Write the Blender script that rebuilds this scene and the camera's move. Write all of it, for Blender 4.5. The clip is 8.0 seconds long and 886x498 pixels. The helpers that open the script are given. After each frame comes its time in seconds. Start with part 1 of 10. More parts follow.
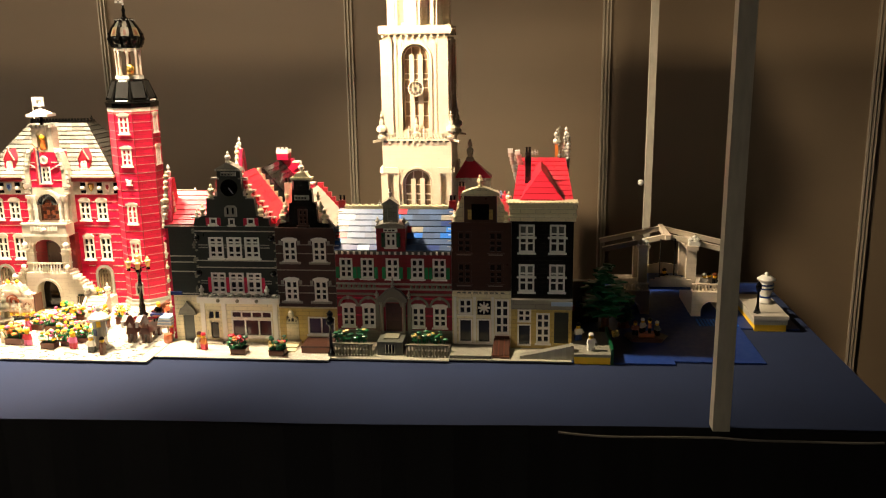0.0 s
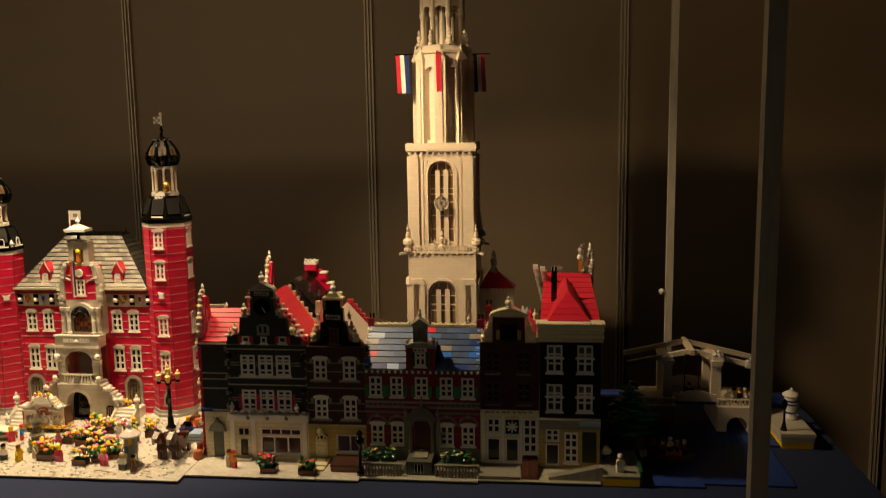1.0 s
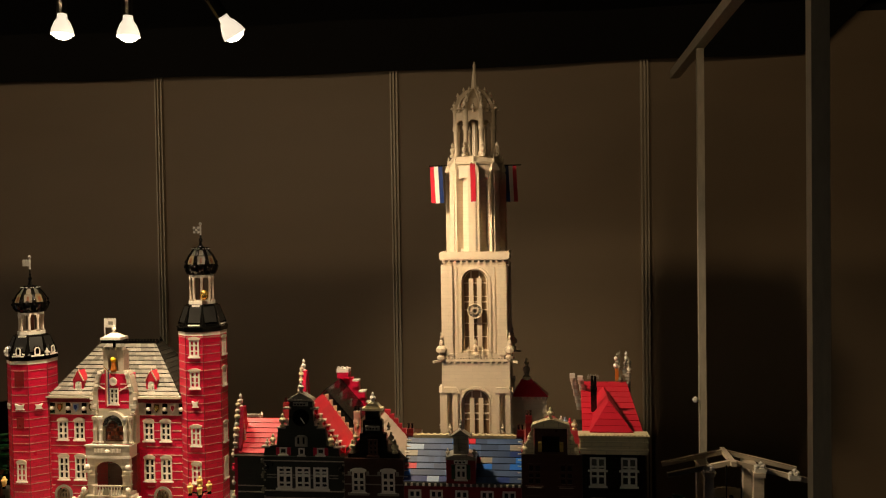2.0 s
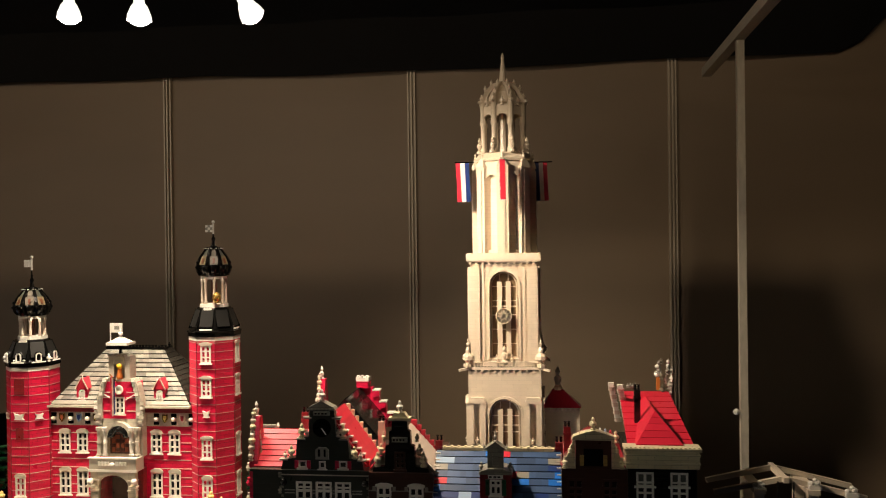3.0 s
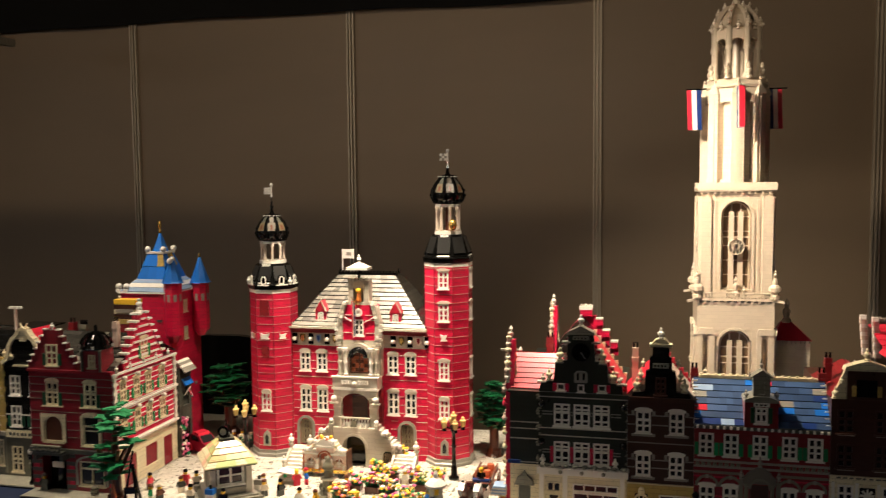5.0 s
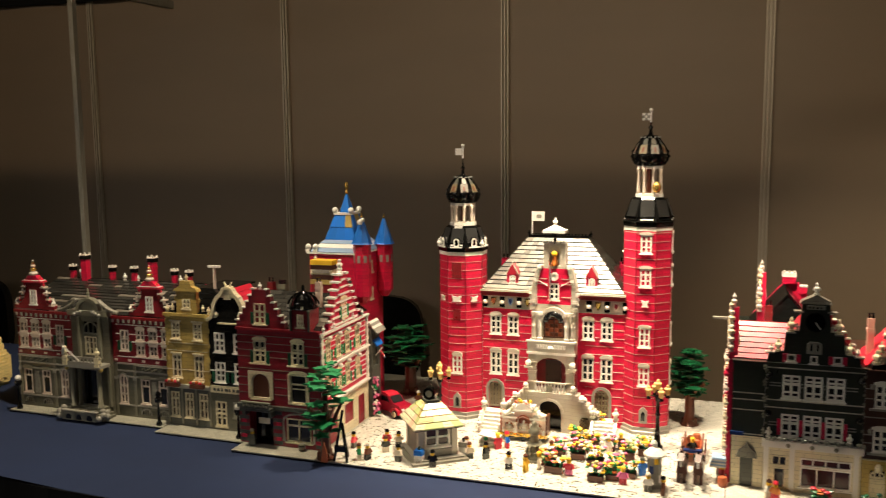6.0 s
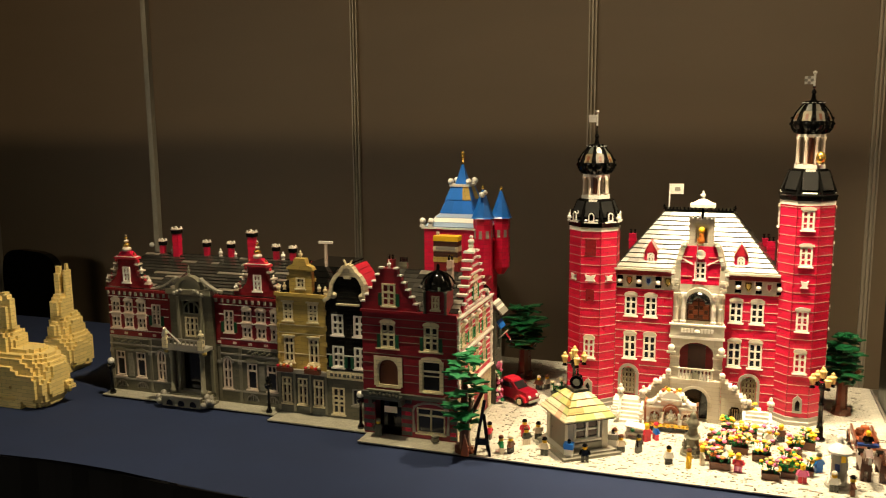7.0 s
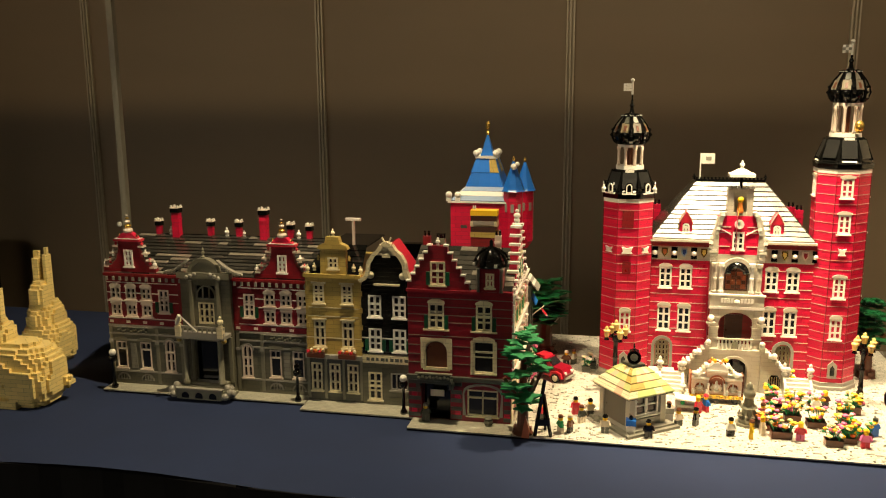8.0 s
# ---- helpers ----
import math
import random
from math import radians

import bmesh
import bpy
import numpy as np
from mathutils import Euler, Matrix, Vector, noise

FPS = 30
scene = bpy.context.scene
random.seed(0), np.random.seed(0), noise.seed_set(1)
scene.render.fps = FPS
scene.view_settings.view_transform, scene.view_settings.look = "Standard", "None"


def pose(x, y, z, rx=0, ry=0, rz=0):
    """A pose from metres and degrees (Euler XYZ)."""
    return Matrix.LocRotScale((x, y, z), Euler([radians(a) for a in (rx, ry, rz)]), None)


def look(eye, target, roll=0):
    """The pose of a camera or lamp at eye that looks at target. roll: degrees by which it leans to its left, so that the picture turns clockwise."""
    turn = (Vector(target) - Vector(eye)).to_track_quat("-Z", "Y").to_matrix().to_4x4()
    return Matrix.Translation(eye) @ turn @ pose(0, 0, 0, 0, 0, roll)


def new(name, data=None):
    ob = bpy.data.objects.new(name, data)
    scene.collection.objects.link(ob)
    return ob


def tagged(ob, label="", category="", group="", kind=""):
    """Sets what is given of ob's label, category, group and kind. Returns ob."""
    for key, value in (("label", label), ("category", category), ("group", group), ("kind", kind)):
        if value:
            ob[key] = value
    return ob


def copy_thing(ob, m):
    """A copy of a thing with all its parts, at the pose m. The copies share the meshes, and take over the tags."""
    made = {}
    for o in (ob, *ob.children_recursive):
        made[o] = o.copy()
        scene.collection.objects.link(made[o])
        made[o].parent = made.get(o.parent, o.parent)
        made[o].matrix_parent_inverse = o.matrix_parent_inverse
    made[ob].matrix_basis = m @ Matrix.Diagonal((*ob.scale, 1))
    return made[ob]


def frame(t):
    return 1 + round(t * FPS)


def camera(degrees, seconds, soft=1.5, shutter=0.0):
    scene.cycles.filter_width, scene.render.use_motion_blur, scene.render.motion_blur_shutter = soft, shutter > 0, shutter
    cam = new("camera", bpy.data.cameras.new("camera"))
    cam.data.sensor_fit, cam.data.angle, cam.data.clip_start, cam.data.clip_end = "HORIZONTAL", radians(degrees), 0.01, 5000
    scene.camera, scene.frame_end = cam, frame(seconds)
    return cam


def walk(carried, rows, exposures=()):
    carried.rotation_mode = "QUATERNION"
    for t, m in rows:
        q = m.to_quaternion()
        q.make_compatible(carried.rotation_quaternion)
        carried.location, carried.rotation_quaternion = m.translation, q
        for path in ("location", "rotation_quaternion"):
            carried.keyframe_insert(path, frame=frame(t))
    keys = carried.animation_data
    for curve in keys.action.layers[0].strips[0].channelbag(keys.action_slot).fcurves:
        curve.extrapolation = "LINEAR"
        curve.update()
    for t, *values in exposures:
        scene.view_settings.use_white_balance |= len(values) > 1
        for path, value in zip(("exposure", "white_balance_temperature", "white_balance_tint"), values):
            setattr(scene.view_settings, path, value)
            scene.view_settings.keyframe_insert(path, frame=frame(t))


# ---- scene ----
cam = camera(55.28, 8.0, soft=1.05, shutter=0.25)
PATH = [
    (0, (0.0374, -0.0045, 1.4805), (-0.1665, 1.9324, 1.0258), -0.85),
    (0.5, (0.0276, -0.0205, 1.5257), (-0.1898, 1.9288, 1.1346), -0.85),
    (1, (-0.0037, -0.0266, 1.5874), (-0.2286, 1.9405, 1.3051), -0.85),
    (1.5, (-0.051, -0.0433, 1.6169), (-0.2786, 1.9375, 1.4599), -0.86),
    (1.7, (-0.0673, -0.0536, 1.6154), (-0.2995, 1.9301, 1.5106), -0.91),
    (2.8, (-0.1259, 0.037, 1.5829), (-0.3663, 2.0225, 1.5797), -0.73),
    (3, (-0.1577, 0.0779, 1.5698), (-0.3997, 2.0632, 1.5611), -0.73),
    (3.5, (-0.2423, 0.1453, 1.5671), (-0.488, 2.1299, 1.5341), -0.71),
    (4, (-0.3277, 0.1458, 1.561), (-0.6175, 2.1237, 1.4977), -0.66),
    (5.5, (-0.6179, -0.0403, 1.5467), (-1.1793, 1.8688, 1.3467), -0.52),
    (6, (-0.7869, -0.0313, 1.5536), (-1.4322, 1.8461, 1.3108), -0.53),
    (6.5, (-0.9721, 0.0112, 1.5578), (-1.6449, 1.8744, 1.2824), -0.45),
    (7, (-1.1392, 0.0245, 1.5504), (-1.7851, 1.8908, 1.2351), -0.42),
    (7.5, (-1.3121, 0.0297, 1.5417), (-1.8671, 1.9195, 1.1943), -0.40),
    (8, (-1.4856, 0.0193, 1.5489), (-1.8853, 1.9408, 1.164), -0.35),
]
EXPOSURES = [(0, 0.76, 6600, 10), (0.5, -0.74, 7900, 10), (1, -1.05, 8100, 11), (1.5, -1.15, 8000, 12), (1.7, -1.1, 7800, 12), (2.8, -0.6, 6500, 12), (3, -0.4, 6200, 13), (3.5, 0.45, 5850, 9), (4, 0.52, 5850, 9), (5.5, -0.5, 6150, 14), (6, 0.0, 6200, 9), (6.5, -0.08, 6650, 5), (8, 0.0, 7150, 4)]
walk(cam, [(t, look(eye, target, roll)) for t, eye, target, roll in PATH], EXPOSURES)

# ---- light: a dark hall, three hanging spot lamps over the square, added unseen lamps ----
world = bpy.data.worlds.new("hall_dark")
scene.world = world
world.use_nodes = True
world.node_tree.nodes["Background"].inputs[0].default_value = (1.0, 0.86, 0.68, 1)
world.node_tree.nodes["Background"].inputs[1].default_value = 0.02
WARM = (1.0, 0.80, 0.55)


def spot(name, eye, target, watts, cone, blend, size=0.03):
    data = bpy.data.lights.new(name, "SPOT")
    data.energy, data.color, data.spot_size, data.spot_blend, data.shadow_soft_size = watts, WARM, radians(cone), blend, size
    ob = new(name, data)
    ob.matrix_world = look(eye, target)
    return ob


# the fourth hangs unseen, inferred from the light on rabbits and museum
LAMPS = [((-1.225, 1.883, 2.102), (-1.225, 1.860, 0.84)), ((-1.044, 1.856, 2.083), (-1.04, 1.85, 0.84)), ((-0.764, 1.790, 2.059), (-0.27, 2.26, 1.10)), ((-1.93, 1.590, 2.38), (-2.42, 1.74, 0.90))]
POWER = [144, 58, 115, 98]
CONES = [70, 54, 98, 104]
GLOW = [1.2, 1.2, 3.2, 4.0]
BLENDS = [1.0, 1.0, 1.0, 1.0]
for (eye, target), watts, cone, blend, glow in zip(LAMPS, POWER, CONES, BLENDS, GLOW):
    e, t = Vector(eye), Vector(target)
    spot("spot_light", e + (t - e).normalized() * 0.03, target, watts, cone, blend)
    data = bpy.data.lights.new("bulb_glow", "POINT")
    data.energy, data.color, data.shadow_soft_size = glow, WARM, 0.02
    new("bulb_glow", data).location = e + (t - e).normalized() * 0.05
# unseen soft fill added to light the facades and cloth from the front
HALL = ((-4.3, -1.9, 2.35), (-2.0, 1.92, 1.0))
hall = bpy.data.lights.new("unseen_hall_fill", "AREA")
hall.shape, hall.size, hall.size_y, hall.energy, hall.color = "RECTANGLE", 4.6, 0.5, 4.7, (1.0, 0.87, 0.70)
hall.spread = radians(55)
new("unseen_hall_fill", hall).matrix_world = look(*HALL)

# added, unseen: a warm flat flood whose lower flap cuts its light off along one level line on the wall
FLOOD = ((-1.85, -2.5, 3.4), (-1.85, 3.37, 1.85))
flood = bpy.data.lights.new("unseen_wall_flood", "AREA")
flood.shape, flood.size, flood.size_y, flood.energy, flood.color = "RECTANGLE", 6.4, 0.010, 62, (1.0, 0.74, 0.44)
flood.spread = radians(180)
new("unseen_wall_flood", flood).matrix_world = look(*FLOOD)

# ---- materials ----
Z0, G = 0.830, 0.836
B = 0.0096


def node_mat(name):
    m = bpy.data.materials.new(name)
    m.use_nodes = True
    return m, m.node_tree.nodes, m.node_tree.links, m.node_tree.nodes["Principled BSDF"]


def abs_mat(name, col, rough=0.3, joints=True, vary=0.10, course=B, length=0.032, groove=0.45):
    """Moulded plastic: brick joints as fine grooves, slight change of tone from brick to brick, scuffed gloss."""
    m, n, l, p = node_mat(name)
    geo = n.new("ShaderNodeNewGeometry")
    sep, add, com = n.new("ShaderNodeSeparateXYZ"), n.new("ShaderNodeMath"), n.new("ShaderNodeCombineXYZ")
    l.new(geo.outputs["Position"], sep.inputs[0])
    l.new(sep.outputs["X"], add.inputs[0]), l.new(sep.outputs["Y"], add.inputs[1])
    l.new(add.outputs[0], com.inputs["X"]), l.new(sep.outputs["Z"], com.inputs["Y"])
    rough_noise = n.new("ShaderNodeTexNoise")
    rough_noise.inputs["Scale"].default_value = 60
    l.new(geo.outputs["Position"], rough_noise.inputs["Vector"])
    ramp = n.new("ShaderNodeMapRange")
    ramp.inputs["To Min"].default_value, ramp.inputs["To Max"].default_value = rough * 0.75, rough * 1.35
    l.new(rough_noise.outputs["Fac"], ramp.inputs["Value"])
    l.new(ramp.outputs[0], p.inputs["Roughness"])
    lo, hi = [max(0.0, c * (1 - vary)) for c in col], [min(1.0, c * (1 + vary)) for c in col]
    if joints:
        br = n.new("ShaderNodeTexBrick")
        br.inputs["Color1"].default_value, br.inputs["Color2"].default_value = (*lo, 1), (*hi, 1)
        br.inputs["Mortar"].default_value = (*[c * groove for c in col], 1)
        br.inputs["Scale"].default_value = 1.0
        br.inputs["Brick Width"].default_value, br.inputs["Row Height"].default_value = length, course
        br.inputs["Mortar Size"].default_value, br.inputs["Mortar Smooth"].default_value = 0.00035, 0.3
        l.new(com.outputs[0], br.inputs["Vector"])
        l.new(br.outputs["Color"], p.inputs["Base Color"])
        bump = n.new("ShaderNodeBump")
        bump.invert = True
        bump.inputs["Strength"].default_value, bump.inputs["Distance"].default_value = 1.05 - groove, 0.0006
        l.new(br.outputs["Fac"], bump.inputs["Height"])
        l.new(bump.outputs[0], p.inputs["Normal"])
    else:
        info, mix = n.new("ShaderNodeObjectInfo"), n.new("ShaderNodeMix")
        mix.data_type = "RGBA"
        mix.inputs["A"].default_value, mix.inputs["B"].default_value = (*lo, 1), (*hi, 1)
        l.new(info.outputs["Random"], mix.inputs["Factor"])
        l.new(mix.outputs["Result"], p.inputs["Base Color"])
    p.inputs["IOR"].default_value = 1.5
    return m


def plain_mat(name, col, rough=0.5, metal=0.0, scale=40, vary=0.2, bump=0.0, stretch=(1, 1, 1)):
    m, n, l, p = node_mat(name)
    tc, mp, no = n.new("ShaderNodeNewGeometry"), n.new("ShaderNodeMapping"), n.new("ShaderNodeTexNoise")
    mp.inputs["Scale"].default_value = stretch
    no.inputs["Scale"].default_value, no.inputs["Detail"].default_value = scale, 6
    l.new(tc.outputs["Position"], mp.inputs[0]), l.new(mp.outputs[0], no.inputs["Vector"])
    mix = n.new("ShaderNodeMix")
    mix.data_type = "RGBA"
    mix.inputs["A"].default_value = (*[c * (1 - vary) for c in col], 1)
    mix.inputs["B"].default_value = (*[min(1, c * (1 + vary)) for c in col], 1)
    l.new(no.outputs["Fac"], mix.inputs["Factor"]), l.new(mix.outputs["Result"], p.inputs["Base Color"])
    p.inputs["Roughness"].default_value, p.inputs["Metallic"].default_value = rough, metal
    if bump:
        bp = n.new("ShaderNodeBump")
        bp.inputs["Strength"].default_value, bp.inputs["Distance"].default_value = 0.5, bump
        l.new(no.outputs["Fac"], bp.inputs["Height"]), l.new(bp.outputs[0], p.inputs["Normal"])
    return m


RED = abs_mat("red_plastic", (0.62, 0.009, 0.055))
RED_ROOF = abs_mat("red_roof_plastic", (0.60, 0.022, 0.048), joints=False)
DARK_RED = abs_mat("dark_red_plastic", (0.22, 0.012, 0.016))
MAROON = abs_mat("maroon_plastic", (0.24, 0.011, 0.022))
BROWN = abs_mat("brown_plastic", (0.055, 0.022, 0.014))
WOOD_BROWN = abs_mat("reddish_brown_plastic", (0.13, 0.04, 0.018), joints=False)
BLACK = abs_mat("black_plastic", (0.010, 0.010, 0.0095), rough=0.14)
BLACK_SMOOTH = abs_mat("black_smooth_plastic", (0.0045, 0.0045, 0.0042), rough=0.09, joints=False)
ROOF_PLATE = abs_mat("black_roof_plate_plastic", (0.012, 0.012, 0.0115), rough=0.32, joints=False)
DARK_GREEN = abs_mat("dark_grey_green_plastic", (0.020, 0.025, 0.018))
DARK_GREY = abs_mat("dark_grey_plastic", (0.082, 0.086, 0.070))
MUSEUM_STONE = abs_mat("olive_grey_stone_plastic", (0.135, 0.128, 0.088))
LEAF = abs_mat("leaf_green_plastic", (0.010, 0.13, 0.045), joints=False, vary=0.35)
CRIMSON = abs_mat("crimson_plastic", (0.27, 0.004, 0.02), joints=False)
GREY = abs_mat("grey_plastic", (0.24, 0.23, 0.185))
GREY_SMOOTH = abs_mat("grey_smooth_plastic", (0.30, 0.285, 0.24), joints=False)
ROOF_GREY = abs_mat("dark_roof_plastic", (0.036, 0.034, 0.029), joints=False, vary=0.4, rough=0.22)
WHITE = abs_mat("white_plastic", (0.80, 0.77, 0.70), joints=False, vary=0.04)
WHITE_BRICK = abs_mat("white_brick_plastic", (0.78, 0.73, 0.63), vary=0.04)
TAN = abs_mat("tan_plastic", (0.71, 0.61, 0.475), vary=0.03, groove=0.86)
TAN_SMOOTH = abs_mat("tan_smooth_plastic", (0.71, 0.61, 0.475), joints=False, vary=0.05)
CREAM = abs_mat("cream_plastic", (0.74, 0.66, 0.44), vary=0.05)
OLIVE = abs_mat("olive_tan_plastic", (0.48, 0.35, 0.10), vary=0.08)
YELLOW = abs_mat("yellow_plastic", (0.85, 0.52, 0.02), joints=False, rough=0.55)
LANTERN = abs_mat("pale_lantern_plastic", (0.74, 0.53, 0.20), joints=False, rough=0.2)
GOLD = plain_mat("gold_plastic", (0.75, 0.48, 0.12), 0.25, 0.8)
BLUE_ROOF = abs_mat("blue_plastic", (0.015, 0.16, 0.62), joints=False, vary=0.15)
NAVY = abs_mat("dark_blue_plastic", (0.012, 0.035, 0.16), joints=False)
SLATE_BLUE = abs_mat("slate_blue_plastic", (0.045, 0.088, 0.195), joints=False, vary=0.35, rough=0.33)
PALE_BLUE = abs_mat("pale_blue_plastic", (0.30, 0.42, 0.60), joints=False)
ORANGE = abs_mat("orange_plastic", (0.65, 0.20, 0.03), joints=False, rough=0.55)
GREEN = abs_mat("green_plastic", (0.010, 0.26, 0.08), joints=False, vary=0.3, rough=0.55)
DEEP_GREEN = abs_mat("deep_green_plastic", (0.006, 0.075, 0.03), joints=False, vary=0.3)
PINK = abs_mat("pink_plastic", (0.75, 0.16, 0.34), joints=False, rough=0.55)
FLESH = abs_mat("light_peach_plastic", (0.70, 0.42, 0.28), joints=False)
MUSEUM_RED = abs_mat("deep_red_plastic", (0.23, 0.008, 0.016))
BAND = abs_mat("pale_band_plastic", (0.64, 0.54, 0.45), joints=False, vary=0.05)
PINK_BAND = abs_mat("dull_pink_band_plastic", (0.56, 0.36, 0.31), joints=False, vary=0.08)
STONE = abs_mat("pale_stone_plastic", (0.50, 0.455, 0.37), vary=0.05, groove=0.75)
STONE_SMOOTH = abs_mat("pale_smooth_stone_plastic", (0.54, 0.495, 0.41), joints=False, vary=0.05)
DARK_PANE = abs_mat("reddish_dark_pane", (0.05, 0.016, 0.018), joints=False, rough=0.08, vary=0.5)
PURPLE_PANE = abs_mat("purple_grey_pane", (0.06, 0.04, 0.075), joints=False, rough=0.08, vary=0.5)
# darker copy of the tan, holding the shade inside the tower windows
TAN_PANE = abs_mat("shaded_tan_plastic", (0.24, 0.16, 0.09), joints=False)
MID_GREY = abs_mat("mid_grey_plastic", (0.21, 0.20, 0.145), joints=False)
PALE_PINK = abs_mat("pale_pink_plastic", (0.78, 0.60, 0.50), joints=False)
TILE_GREY = abs_mat("warm_grey_tile_plastic", (0.17, 0.15, 0.12), joints=False)
HORSE_BROWN = abs_mat("dark_horse_brown_plastic", (0.075, 0.022, 0.010), joints=False)
DOOR_LATTICE = abs_mat("dull_tan_plastic", (0.17, 0.135, 0.08), joints=False)
LIME_PALE = abs_mat("pale_lime_plastic", (0.44, 0.50, 0.20), joints=False)
TERRACOTTA = abs_mat("terracotta_plastic", (0.45, 0.12, 0.05), joints=False)
CLOTH = plain_mat("blue_table_cloth", (0.0082, 0.0198, 0.067), 0.9, 0, 6, 0.18, 0.0)
SKIRT = plain_mat("black_cloth", (0.003, 0.003, 0.0034), 0.95, 0, 8, 0.3, 0.004)
VALANCE = plain_mat("black_valance_cloth", (0.004, 0.004, 0.004), 1.0, 0, 8, 0.3, 0.004)
PANEL = plain_mat("grey_wall_panel", (0.222, 0.163, 0.104), 0.5, 0, 1.2, 0.10, 0.0, (1, 1, 4))
STEEL = plain_mat("galvanised_steel", (0.50, 0.46, 0.37), 0.5, 0.2, 90, 0.25, 0.0, (1, 1, 0.25))
# darker copy of the steel, offsetting the lamp light on the left frame
DIMMED_STEEL = plain_mat("dimmed_steel", (0.27, 0.25, 0.20), 0.55, 0.2, 90, 0.25, 0.0, (1, 1, 0.25))
ALU = plain_mat("anodised_aluminium", (0.46, 0.40, 0.31), 0.4, 0.1, 50, 0.1, 0.0, (1, 1, 0.1))
CARPET = plain_mat("dark_carpet", (0.02, 0.02, 0.022), 0.95, 0, 300, 0.4, 0.003)
def cobble_mat(name, col):
    """Small smooth tiles laid flat, with slight change of tone and thin joints."""
    m, n, l, p = node_mat(name)
    geo, br, bump = n.new("ShaderNodeNewGeometry"), n.new("ShaderNodeTexBrick"), n.new("ShaderNodeBump")
    br.inputs["Color1"].default_value = (*[c * 0.86 for c in col], 1)
    br.inputs["Color2"].default_value = (*[min(1, c * 1.1) for c in col], 1)
    br.inputs["Mortar"].default_value = (*[c * 0.5 for c in col], 1)
    br.inputs["Scale"].default_value = 1.0
    br.inputs["Brick Width"].default_value, br.inputs["Row Height"].default_value = 0.016, 0.008
    br.inputs["Mortar Size"].default_value = 0.0004
    l.new(geo.outputs["Position"], br.inputs["Vector"]), l.new(br.outputs["Color"], p.inputs["Base Color"])
    bump.invert = True
    bump.inputs["Strength"].default_value, bump.inputs["Distance"].default_value = 0.5, 0.0006
    l.new(br.outputs["Fac"], bump.inputs["Height"]), l.new(bump.outputs[0], p.inputs["Normal"])
    p.inputs["Roughness"].default_value = 0.35
    return m


PLATE = cobble_mat("pale_cobble_plastic", (0.64, 0.61, 0.53))
# greyer copy of the square's tiles, also darkened for the dimmer light there
PAVEMENT = cobble_mat("grey_pavement_plastic", (0.40, 0.39, 0.31))
PALE_YELLOW = abs_mat("pale_yellow_plastic", (0.86, 0.68, 0.28), vary=0.08)

GLASS, gn, gl, gp = node_mat("dark_window_pane")
gp.inputs["Base Color"].default_value = (0.02, 0.02, 0.022, 1)
gp.inputs["Roughness"].default_value = 0.06
BULB, bn, bl, bp = node_mat("lamp_glow")
bp.inputs["Emission Color"].default_value = (1, 0.93, 0.8, 1)
bp.inputs["Emission Strength"].default_value = 22
BULB_BODY, bn, bl, bp = node_mat("frosted_lamp_body")
bp.inputs["Base Color"].default_value = (0.8, 0.8, 0.78, 1)
bp.inputs["Emission Color"].default_value = (1, 0.93, 0.8, 1)
bp.inputs["Emission Strength"].default_value = 1.6


